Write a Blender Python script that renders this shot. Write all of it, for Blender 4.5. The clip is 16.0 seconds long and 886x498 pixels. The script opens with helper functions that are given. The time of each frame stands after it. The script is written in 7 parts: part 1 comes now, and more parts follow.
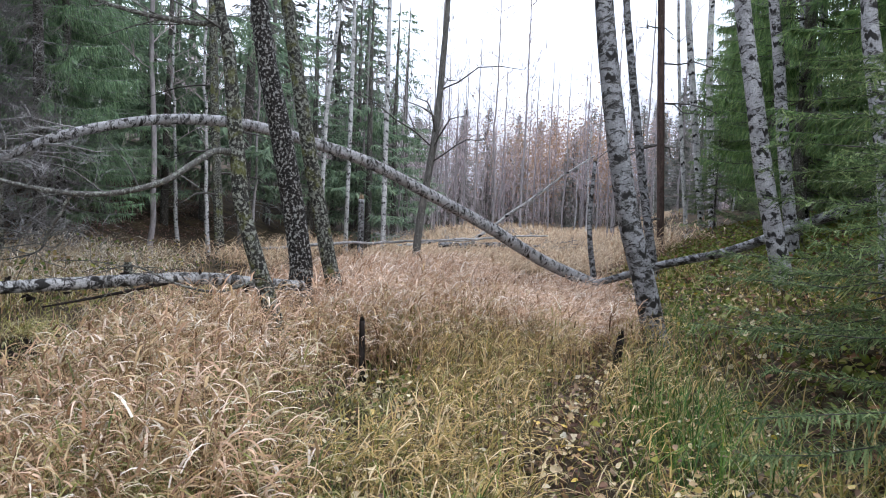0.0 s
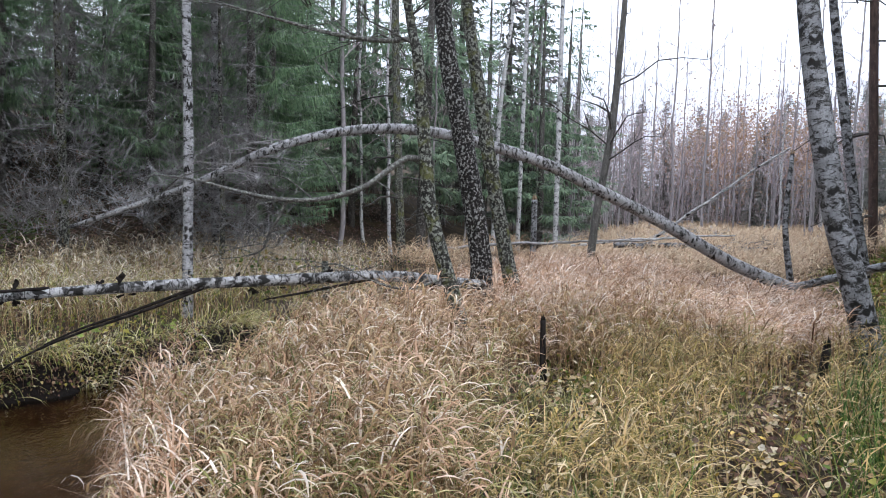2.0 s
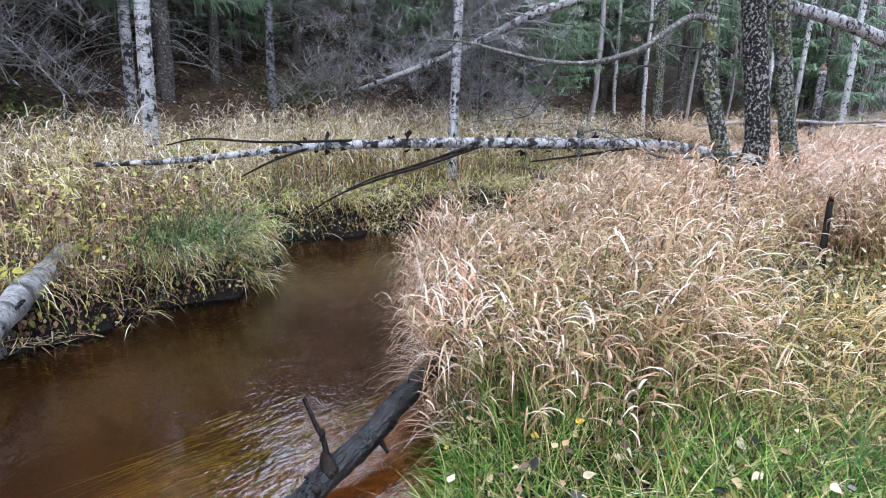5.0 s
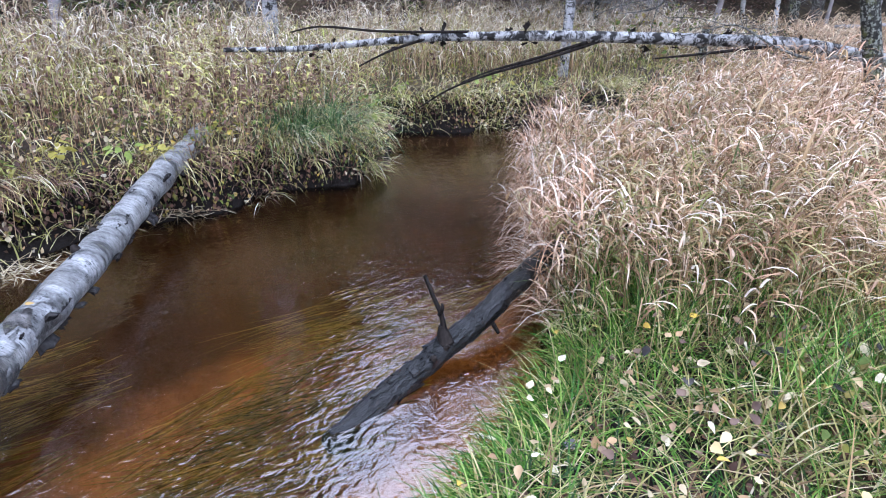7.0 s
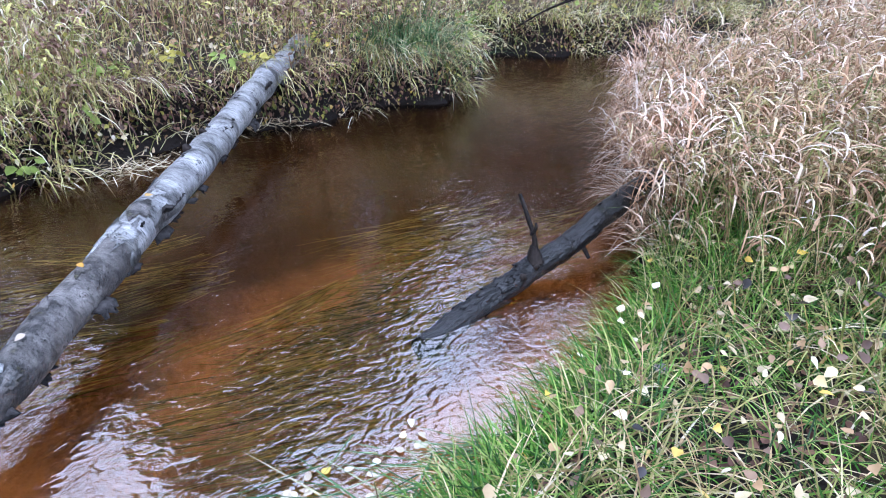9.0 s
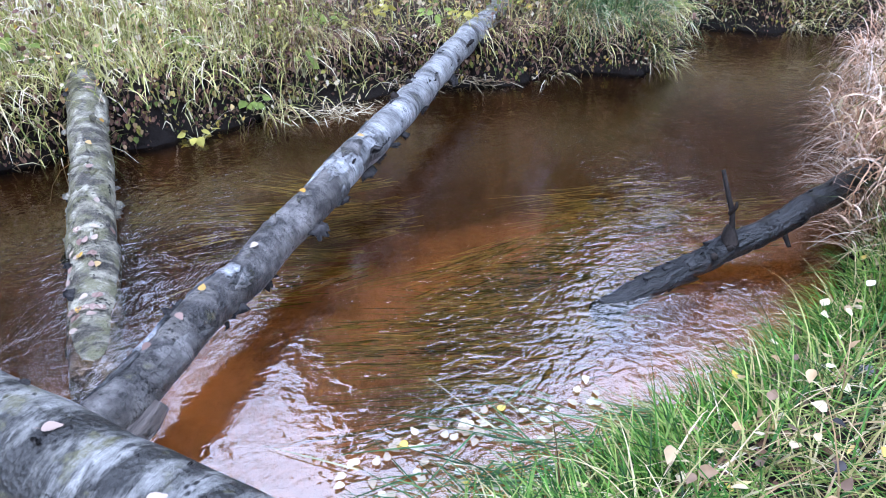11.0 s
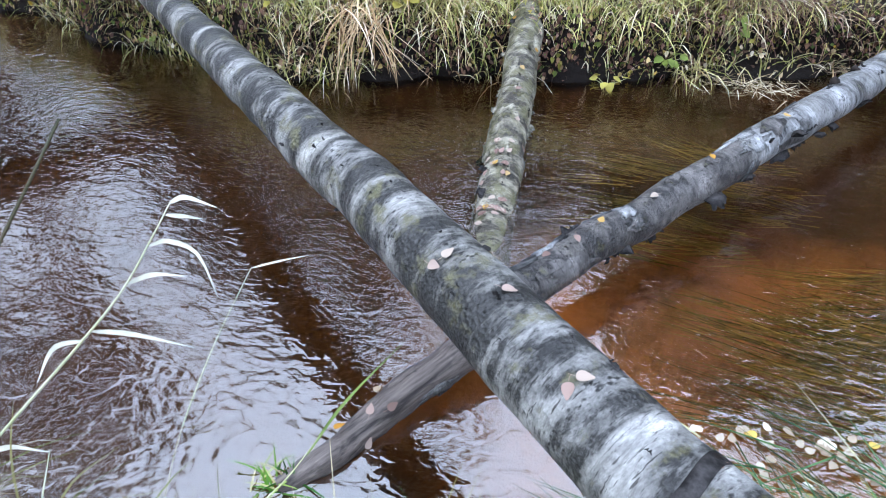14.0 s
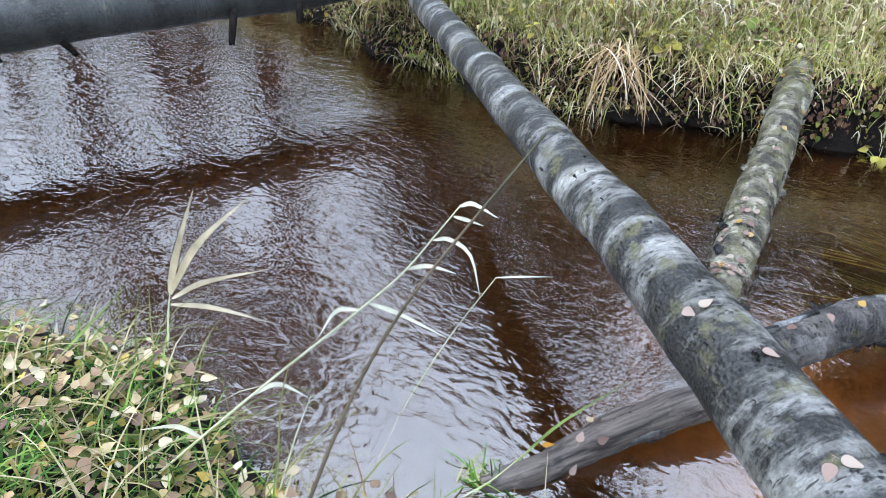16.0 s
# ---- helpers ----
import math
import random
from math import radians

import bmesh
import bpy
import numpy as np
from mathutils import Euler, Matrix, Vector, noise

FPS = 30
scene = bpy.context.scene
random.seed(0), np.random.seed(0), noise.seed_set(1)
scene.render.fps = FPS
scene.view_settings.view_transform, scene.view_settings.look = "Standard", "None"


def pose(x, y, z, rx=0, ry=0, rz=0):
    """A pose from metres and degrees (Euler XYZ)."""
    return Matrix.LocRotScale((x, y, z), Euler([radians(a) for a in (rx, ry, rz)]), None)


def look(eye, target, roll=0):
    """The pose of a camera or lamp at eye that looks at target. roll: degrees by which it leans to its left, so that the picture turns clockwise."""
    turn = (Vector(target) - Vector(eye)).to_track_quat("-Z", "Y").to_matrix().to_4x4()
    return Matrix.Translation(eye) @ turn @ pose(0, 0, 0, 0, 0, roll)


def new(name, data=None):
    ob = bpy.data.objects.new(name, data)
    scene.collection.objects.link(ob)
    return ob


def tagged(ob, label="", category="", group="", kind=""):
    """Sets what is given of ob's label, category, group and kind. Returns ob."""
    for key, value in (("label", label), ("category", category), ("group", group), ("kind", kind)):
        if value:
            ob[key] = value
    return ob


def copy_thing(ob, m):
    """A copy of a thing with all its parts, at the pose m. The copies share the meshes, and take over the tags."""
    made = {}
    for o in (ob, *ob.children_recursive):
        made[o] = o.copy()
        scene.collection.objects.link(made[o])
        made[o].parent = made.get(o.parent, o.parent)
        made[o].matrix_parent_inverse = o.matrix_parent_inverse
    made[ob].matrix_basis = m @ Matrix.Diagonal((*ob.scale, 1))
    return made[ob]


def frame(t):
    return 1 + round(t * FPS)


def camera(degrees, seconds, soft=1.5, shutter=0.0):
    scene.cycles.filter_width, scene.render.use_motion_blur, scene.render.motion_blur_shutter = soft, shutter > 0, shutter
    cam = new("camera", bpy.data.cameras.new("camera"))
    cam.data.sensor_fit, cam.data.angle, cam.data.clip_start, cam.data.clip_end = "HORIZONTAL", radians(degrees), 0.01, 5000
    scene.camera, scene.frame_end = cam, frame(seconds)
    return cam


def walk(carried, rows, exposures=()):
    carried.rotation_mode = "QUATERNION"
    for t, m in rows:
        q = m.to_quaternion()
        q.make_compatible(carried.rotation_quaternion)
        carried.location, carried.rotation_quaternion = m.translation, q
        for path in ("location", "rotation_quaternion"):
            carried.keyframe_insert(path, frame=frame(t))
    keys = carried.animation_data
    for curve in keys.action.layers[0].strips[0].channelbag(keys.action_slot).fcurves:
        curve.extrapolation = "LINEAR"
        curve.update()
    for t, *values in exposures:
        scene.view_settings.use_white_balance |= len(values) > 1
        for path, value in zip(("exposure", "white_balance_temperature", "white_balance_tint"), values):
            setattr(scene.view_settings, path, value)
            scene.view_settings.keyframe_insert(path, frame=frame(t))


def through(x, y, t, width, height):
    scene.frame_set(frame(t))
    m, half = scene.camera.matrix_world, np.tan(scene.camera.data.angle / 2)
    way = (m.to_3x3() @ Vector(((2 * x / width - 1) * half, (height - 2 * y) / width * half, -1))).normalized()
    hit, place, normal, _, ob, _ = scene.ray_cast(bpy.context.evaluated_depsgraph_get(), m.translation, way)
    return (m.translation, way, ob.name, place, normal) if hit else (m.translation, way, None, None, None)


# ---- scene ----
EXPOSURES = [(0.0, -0.36, 6400, 11), (2.0, -0.36, 6400, 11), (3.0, -0.13, 6350, 11), (4.2, 0.24, 6150, 12), (7.0, 0.25, 5600, 17), (11.0, 0.47, 5350, 17), (13.5, 0.26, 5650, 12), (16.0, 0.12, 5950, 8)]
cam = camera(68.7, 16.0, soft=1.0)
# seconds, x, y, z, yaw, pitch, roll
ROWS = [
    (0.0, -0.000, -0.000, 2.023, -0.18, -3.15, -2.61),
    (0.5, -0.022, -0.039, 2.024, 3.98, -3.58, -2.24),
    (1.0, -0.045, -0.073, 2.037, 7.45, -3.51, -2.18),
    (1.5, -0.062, -0.098, 2.032, 11.11, -3.51, -2.10),
    (2.0, -0.089, -0.129, 2.030, 14.67, -3.72, -1.85),
    (2.5, -0.119, -0.161, 2.016, 18.63, -4.95, -1.48),
    (3.0, -0.139, -0.201, 2.009, 22.86, -6.45, -1.22),
    (3.5, -0.164, -0.242, 1.992, 27.12, -8.25, -1.12),
    (4.0, -0.186, -0.277, 1.975, 30.01, -10.48, -1.44),
    (4.2, -0.196, -0.290, 1.967, 31.30, -11.53, -1.72),
    (6.3, -0.232, -0.525, 1.917, 41.34, -21.14, -2.39),
    (6.5, -0.238, -0.531, 1.909, 42.29, -22.04, -2.35),
    (7.0, -0.248, -0.550, 1.885, 44.42, -24.14, -2.68),
    (7.5, -0.257, -0.575, 1.865, 47.00, -26.48, -2.81),
    (8.0, -0.263, -0.596, 1.853, 48.56, -28.13, -3.22),
    (8.2, -0.267, -0.604, 1.847, 49.31, -28.82, -3.28),
    (10.3, -0.292, -0.771, 1.791, 60.17, -32.54, -2.48),
    (10.5, -0.289, -0.789, 1.789, 62.40, -32.98, -2.34),
    (11.0, -0.274, -0.837, 1.789, 67.33, -33.81, -2.16),
    (11.5, -0.270, -0.891, 1.788, 73.17, -34.75, -1.75),
    (12.0, -0.259, -0.933, 1.785, 77.70, -35.85, -1.83),
    (12.5, -0.248, -0.984, 1.784, 82.68, -36.57, -1.95),
    (13.0, -0.229, -1.039, 1.785, 88.35, -37.23, -1.73),
    (13.5, -0.205, -1.087, 1.791, 93.70, -37.83, -1.54),
    (14.0, -0.177, -1.141, 1.794, 100.03, -38.09, -0.92),
    (14.5, -0.151, -1.185, 1.797, 105.04, -38.17, -0.38),
    (15.0, -0.119, -1.228, 1.803, 110.47, -37.80, -0.12),
    (15.5, -0.085, -1.263, 1.820, 115.56, -37.05, -0.55),
    (16.0, -0.030, -1.295, 1.836, 119.93, -35.70, -0.43),
]
walk(cam, [(t, pose(x, y, z, 90 + pitch, roll, yaw)) for t, x, y, z, yaw, pitch, roll in ROWS], EXPOSURES)

# ---------------------------------------------------------------- light
SUN_EL, SUN_AZ = radians(38), radians(150)
world = bpy.data.worlds.new("overcast_sky")
scene.world = world
world.use_nodes = True
wn = world.node_tree
wn.nodes.clear()
sky = wn.nodes.new("ShaderNodeTexSky")
sky.sky_type = "NISHITA"
sky.sun_disc = False
sky.sun_elevation, sky.sun_rotation = SUN_EL, SUN_AZ
sky.air_density, sky.dust_density, sky.ozone_density = 1.5, 6.0, 2.0
grey = wn.nodes.new("ShaderNodeHueSaturation")
grey.inputs["Saturation"].default_value = 0.12
cloud = wn.nodes.new("ShaderNodeMix")
cloud.data_type = "RGBA"
cloud.inputs[0].default_value = 0.75
cloud.inputs[7].default_value = (20, 21.7, 25.4, 1)
wbg = wn.nodes.new("ShaderNodeBackground")
wbg.inputs[1].default_value = 0.14
wout = wn.nodes.new("ShaderNodeOutputWorld")
wn.links.new(sky.outputs[0], grey.inputs["Color"])
wn.links.new(grey.outputs[0], cloud.inputs[6])
# an overcast sky is about three times as bright overhead as at the horizon
wco = wn.nodes.new("ShaderNodeTexCoord")
wsep = wn.nodes.new("ShaderNodeSeparateXYZ")
wn.links.new(wco.outputs["Generated"], wsep.inputs[0])
wramp = wn.nodes.new("ShaderNodeMapRange")
wramp.inputs[1].default_value, wramp.inputs[2].default_value = 0.0, 1.0
wramp.inputs[3].default_value, wramp.inputs[4].default_value = 0.52, 1.75
wn.links.new(wsep.outputs[2], wramp.inputs[0])
dome = wn.nodes.new("ShaderNodeMix")
dome.data_type, dome.blend_type = "RGBA", "MULTIPLY"
dome.inputs[0].default_value = 1.0
wn.links.new(cloud.outputs[2], dome.inputs[6])
wn.links.new(wramp.outputs[0], dome.inputs[7])
wn.links.new(dome.outputs[2], wbg.inputs[0])
wn.links.new(wbg.outputs[0], wout.inputs[0])
sun_data = bpy.data.lights.new("sun", "SUN")
sun_data.energy, sun_data.angle, sun_data.color = 0.6, radians(40), (1.0, 0.97, 0.93)
sun = new("sun", sun_data)
sun.matrix_world = look((0, 0, 0), (-math.sin(SUN_AZ) * math.cos(SUN_EL), -math.cos(SUN_AZ) * math.cos(SUN_EL), -math.sin(SUN_EL)))

rng = np.random.default_rng(7)


# ---------------------------------------------------------------- node helpers
class Mat:
    """A node material with a small helper for each kind of node."""

    def __init__(self, name, rough=0.8, spec=0.3):
        self.m = bpy.data.materials.new(name)
        self.m.use_nodes = True
        self.t = self.m.node_tree
        self.b = self.t.nodes["Principled BSDF"]
        self.out = self.t.nodes["Material Output"]
        self.b.inputs["Roughness"].default_value = rough
        self.b.inputs["Specular IOR Level"].default_value = spec
        self.co = self.t.nodes.new("ShaderNodeTexCoord").outputs["Object"]

    def link(self, a, b):
        self.t.links.new(a, b)

    def scaled(self, sx, sy, sz, source=None):
        n = self.t.nodes.new("ShaderNodeMapping")
        n.inputs["Scale"].default_value = (sx, sy, sz)
        self.link(source or self.co, n.inputs["Vector"])
        return n.outputs[0]

    def noise(self, scale, detail=4, rough=0.55, vec=None, distortion=0.0):
        n = self.t.nodes.new("ShaderNodeTexNoise")
        n.inputs["Scale"].default_value, n.inputs["Detail"].default_value = scale, detail
        n.inputs["Roughness"].default_value, n.inputs["Distortion"].default_value = rough, distortion
        self.link(vec or self.co, n.inputs["Vector"])
        return n.outputs[0]

    def voronoi(self, scale, vec=None, feature="F1", out="Distance"):
        n = self.t.nodes.new("ShaderNodeTexVoronoi")
        n.feature = feature
        n.inputs["Scale"].default_value = scale
        self.link(vec or self.co, n.inputs["Vector"])
        return n.outputs[out]

    def ramp(self, value, *stops):
        n = self.t.nodes.new("ShaderNodeValToRGB")
        while len(n.color_ramp.elements) < len(stops):
            n.color_ramp.elements.new(0.5)
        for e, (p, c) in zip(n.color_ramp.elements, stops):
            e.position = p
            e.color = (c, c, c, 1) if isinstance(c, (int, float)) else (*c, 1)
        self.link(value, n.inputs[0])
        return n.outputs[0]

    def mix(self, fac, a, b, how="MIX"):
        n = self.t.nodes.new("ShaderNodeMix")
        n.data_type, n.blend_type = "RGBA", how
        for value, socket in ((fac, n.inputs[0]), (a, n.inputs[6]), (b, n.inputs[7])):
            if isinstance(value, (int, float)):
                socket.default_value = value if socket.type == "VALUE" else (value, value, value, 1)
            elif isinstance(value, tuple):
                socket.default_value = (*value, 1)
            else:
                self.link(value, socket)
        return n.outputs[2]

    def calc(self, how, a, b):
        n = self.t.nodes.new("ShaderNodeMath")
        n.operation = how
        for value, socket in ((a, n.inputs[0]), (b, n.inputs[1])):
            if isinstance(value, (int, float)):
                socket.default_value = value
            else:
                self.link(value, socket)
        return n.outputs[0]

    def island(self):
        return self.t.nodes.new("ShaderNodeNewGeometry").outputs["Random Per Island"]

    def each(self):
        return self.t.nodes.new("ShaderNodeObjectInfo").outputs["Random"]

    def axis(self, k, vec=None):
        n = self.t.nodes.new("ShaderNodeSeparateXYZ")
        self.link(vec or self.co, n.inputs[0])
        return n.outputs[k]

    def bump(self, height, strength=0.5, distance=0.01):
        n = self.t.nodes.new("ShaderNodeBump")
        n.inputs["Strength"].default_value, n.inputs["Distance"].default_value = strength, distance
        self.link(height, n.inputs["Height"])
        self.link(n.outputs[0], self.b.inputs["Normal"])
        return n.outputs[0]

    def colour(self, c):
        self.link(c, self.b.inputs["Base Color"])
        return self

    def leafy(self, amount=0.3):
        """Lets light through a thin leaf."""
        tr = self.t.nodes.new("ShaderNodeBsdfTranslucent")
        src = self.b.inputs["Base Color"].links[0].from_socket
        self.link(src, tr.inputs["Color"])
        mx = self.t.nodes.new("ShaderNodeMixShader")
        mx.inputs[0].default_value = amount
        self.link(self.b.outputs[0], mx.inputs[1])
        self.link(tr.outputs[0], mx.inputs[2])
        self.link(mx.outputs[0], self.out.inputs[0])
        return self


# ---------------------------------------------------------------- materials
def birch_bark(name, marks=1.0, dirt=0.45, tint=(0.44, 0.44, 0.45), knots=1.0):
    """White birch bark along local z: thin dark lines, black knots, rough blackened patches."""
    m = Mat(name, 0.75, 0.25)
    fine = m.noise(70, 5, 0.65, m.scaled(1, 1, 0.5))
    base = m.mix(m.ramp(m.noise(6, 5, 0.65), (0.36, 0.0), (0.70, 1.0)), tint, tuple(v * 0.55 for v in tint))
    base = m.mix(m.ramp(fine, (0.46, 0.0), (0.64, 0.8)), base, tuple(v * 0.42 for v in tint))
    line = m.ramp(m.noise(13, 4, 0.6, m.scaled(0.8, 0.8, 9.0)), (0.635 - 0.03 * marks, 0.0), (0.665 - 0.03 * marks, 0.9))
    warp = m.mix(0.18, m.co, m.t.nodes.new("ShaderNodeTexNoise").outputs[1])
    knot = m.ramp(m.voronoi(6.5, m.scaled(0.75, 0.75, 1.35, warp)), ((0.21 + 0.04 * marks) * knots, 1.0), ((0.31 + 0.04 * marks) * knots, 0.0))
    patch = m.ramp(m.noise(10.5, 6, 0.78, m.scaled(0.8, 0.8, 1.5), 0.7), (0.67 - dirt * 0.24, 0.0), (0.71 - dirt * 0.24, 1.0))
    crust = m.mix(m.ramp(m.noise(55, 5, 0.75), (0.45, 0.0), (0.6, 1.0)), (0.014, 0.013, 0.013), (0.10, 0.098, 0.095))
    col = m.mix(line, base, (0.05, 0.045, 0.042))
    col = m.mix(patch, col, crust)
    col = m.mix(knot, col, (0.016, 0.015, 0.014))
    m.colour(col)
    m.bump(m.mix(0.5, m.noise(45, 6, 0.7, m.scaled(1, 1, 2.0)), patch), 0.8, 0.015)
    return m.m


def log_bark(name, pale, dark, share=0.5, pitch=8.0, gloss=0.4, moss=0.2, ring=0.22):
    """Wet birch bark on a lying log: streaky pale rings that fade into dark ones, black crust and scales."""
    m = Mat(name, gloss, 0.5)
    band = m.noise(pitch, 3, 0.6, m.scaled(ring, ring, 1.0), 0.5)
    crust = m.noise(95, 5, 0.75)
    streak = m.noise(24, 6, 0.78, m.scaled(ring * 1.35, ring * 1.35, 2.6 - 2 * (ring - 0.22)), 0.5)
    fleck = m.noise(34, 5, 0.75, m.scaled(0.7, 0.7, 1.2))
    edge = m.mix(0.45, band, m.mix(0.45, streak, fleck))
    mid = 0.535 - 0.10 * (share - 0.5)
    darkness = m.ramp(edge, (mid - 0.07, 0.0), (mid - 0.01, 0.45), (mid + 0.06, 1.0))
    light = m.mix(m.ramp(streak, (0.38, 0.0), (0.6, 1.0)), tuple(v * 0.34 for v in pale), pale)
    light = m.mix(m.ramp(m.noise(2.6, 5, 0.65), (0.42, 0.0), (0.7, 0.75)), light, tuple(v * k for v, k in zip(pale, (0.42, 0.40, 0.34))))
    lens = m.ramp(m.noise(48, 3, 0.6, m.scaled(0.4, 0.4, 2.6)), (0.60, 0.0), (0.65, 0.9))
    light = m.mix(lens, light, (0.045, 0.042, 0.04))
    rough = m.mix(m.ramp(m.noise(130, 4, 0.7), (0.40, 0.0), (0.62, 1.0)), dark, tuple(min(v * 4.0, 0.2) for v in dark))
    rough = m.mix(m.ramp(m.noise(16, 5, 0.7), (0.42, 0.0), (0.62, 0.9)), rough, tuple(v * 0.5 for v in dark))
    col = m.mix(darkness, light, rough)
    scales = m.ramp(m.voronoi(60, m.scaled(0.8, 0.8, 1.4)), (0.22, 1.0), (0.42, 0.0))
    black = m.calc("MULTIPLY", scales, m.ramp(m.noise(7, 5, 0.75), (0.53, 0.0), (0.58, 0.95)))
    col = m.mix(black, col, (0.009, 0.009, 0.01))
    green = m.ramp(m.noise(9, 5, 0.7), (0.70 - 0.25 * moss, 0.0), (0.8 - 0.25 * moss, 0.8))
    col = m.mix(green, col, m.mix(crust, (0.05, 0.05, 0.022), (0.17, 0.16, 0.075)))
    m.colour(col)
    m.link(m.ramp(m.mix(0.5, darkness, crust), (0.2, gloss * 0.8), (0.8, min(gloss * 1.5, 0.95))), m.b.inputs["Roughness"])
    knobs = m.mix(1.0, darkness, m.voronoi(80), "MULTIPLY")
    m.bump(m.mix(0.5, m.mix(0.75, streak, m.mix(0.5, crust, fleck)), m.mix(0.5, knobs, black)), 1.0, 0.022)
    return m.m


def rough_bark(name, dark, light, lichen, amount, scale=22, moss=0.0, gloss=0.85, spec=0.25, depth=0.02):
    m = Mat(name, gloss, spec)
    ridge = m.noise(scale, 6, 0.65, m.scaled(1, 1, 0.3))
    col = m.mix(m.ramp(ridge, (0.35, 0.0), (0.68, 1.0)), dark, light)
    spots = m.ramp(m.noise(scale * 1.6, 5, 0.7), (0.70 - 0.3 * amount, 0.0), (0.75 - 0.3 * amount, 1.0))
    col = m.mix(spots, col, lichen)
    if moss:
        green = m.ramp(m.noise(6, 5, 0.7), (0.62 - 0.3 * moss, 0.0), (0.75 - 0.3 * moss, 1.0))
        col = m.mix(green, col, m.mix(m.noise(60, 3), (0.055, 0.07, 0.02), (0.16, 0.16, 0.06)))
    m.colour(col)
    m.bump(m.mix(0.4, ridge, spots), 0.9, depth)
    return m.m


def blade(name, stops, through=0.35, rough=0.6):
    m = Mat(name, rough, 0.25)
    col = m.ramp(m.island(), *stops)
    shade = m.ramp(m.noise(9, 3, 0.6), (0.3, 0.6), (0.7, 1.2))
    streak = m.ramp(m.noise(1.1, 3, 0.6), (0.35, 0.82), (0.65, 1.1))
    col = m.mix(1.0, m.mix(1.0, col, shade, "MULTIPLY"), streak, "MULTIPLY")
    return m.colour(col).leafy(through).m


def plain(name, a, b, scale, rough=0.8, bump=0.4, spec=0.3, stretch=(1, 1, 1)):
    m = Mat(name, rough, spec)
    n = m.noise(scale, 5, 0.65, m.scaled(*stretch))
    m.colour(m.mix(m.ramp(n, (0.35, 0.0), (0.65, 1.0)), a, b))
    if bump:
        m.bump(n, bump, 0.01)
    return m.m


M_BIRCH = birch_bark("birch_bark", 1.0, 0.6, (0.44, 0.44, 0.455))
M_BIRCH_THIN = birch_bark("birch_bark_thin", 0.9, 0.45, (0.6, 0.6, 0.6))
M_BIRCH_OLD = birch_bark("birch_bark_old", 0.8, 0.74, (0.34, 0.345, 0.36))
M_LOG = log_bark("log_birch_bark", (0.60, 0.60, 0.575), (0.011, 0.011, 0.0105), 1.3, 7.5, 0.32, 0.6, 0.32)
M_LOG_GREY = log_bark("log_grey_bark", (0.43, 0.44, 0.45), (0.016, 0.016, 0.016), 0.65, 9.0, 0.34, 0.3, 0.42)
M_FARLOG = log_bark("far_wet_log_bark", (0.075, 0.085, 0.085), (0.012, 0.013, 0.013), 1.0, 4.0, 0.34, 0.3)
M_PEELED = log_bark("peeled_log_bark", (0.25, 0.235, 0.225), (0.012, 0.011, 0.011), 1.0, 9.0, 0.32, 0.35, 0.6)
M_FLAKE = plain("loose_bark", (0.006, 0.0055, 0.0055), (0.05, 0.047, 0.047), 30, 0.6, 0.5, 0.12)
M_ALDER = rough_bark("lichen_alder_bark", (0.006, 0.005, 0.005), (0.022, 0.018, 0.016), (0.30, 0.30, 0.285), 0.58, 21)
M_LICHEN = rough_bark("grey_lichen_bark", (0.010, 0.010, 0.009), (0.046, 0.044, 0.038), (0.25, 0.26, 0.225), 0.66, 20, 0.35)
M_GREYBARK = rough_bark("grey_bark", (0.055, 0.052, 0.048), (0.15, 0.145, 0.135), (0.3, 0.3, 0.27), 0.3, 20)
# bark of the far trunks, paled to imitate haze over distance
M_HAZE_BARK = rough_bark("haze_paled_far_bark", (0.19, 0.175, 0.18), (0.36, 0.33, 0.34), (0.4, 0.38, 0.37), 0.3, 12)
M_SPRUCE_BARK = rough_bark("spruce_bark", (0.04, 0.036, 0.034), (0.12, 0.11, 0.10), (0.27, 0.27, 0.25), 0.5, 18)
M_RED_BARK = rough_bark("reddish_dead_bark", (0.035, 0.024, 0.021), (0.10, 0.064, 0.054), (0.17, 0.15, 0.135), 0.3, 18)
M_WET = rough_bark("wet_dark_wood", (0.0015, 0.0015, 0.0015), (0.010, 0.010, 0.011), (0.035, 0.037, 0.041), 0.2, 30, 0, 0.28, 0.5, 0.05)
M_MOSSLOG = log_bark("mossy_bark", (0.52, 0.49, 0.38), (0.022, 0.019, 0.014), 1.05, 12.0, 0.4, 0.9, 0.6)
M_BARE = plain("stripped_wet_wood", (0.02, 0.016, 0.015), (0.16, 0.135, 0.12), 45, 0.5, 1.0, 0.3, (1, 1, 0.06))
M_TWIG = plain("twig_bark", (0.03, 0.027, 0.025), (0.10, 0.094, 0.088), 12)
M_TWIG_PALE = plain("pale_dead_twigs", (0.15, 0.148, 0.148), (0.37, 0.362, 0.362), 9)
# the twigs' own lilac, lightened to carry the haze of the far wood
M_TWIG_LILAC_HAZE = plain("haze_paled_birch_twigs", (0.32, 0.27, 0.285), (0.56, 0.48, 0.50), 3)
M_DARKWOOD = plain("dark_rotten_wood", (0.006, 0.005, 0.0045), (0.032, 0.026, 0.023), 25, 0.85, 0.8, 0.1, (1, 1, 0.2))
M_ENDGRAIN = plain("broken_wood", (0.16, 0.11, 0.07), (0.36, 0.27, 0.18), 30, 0.8, 0.8)
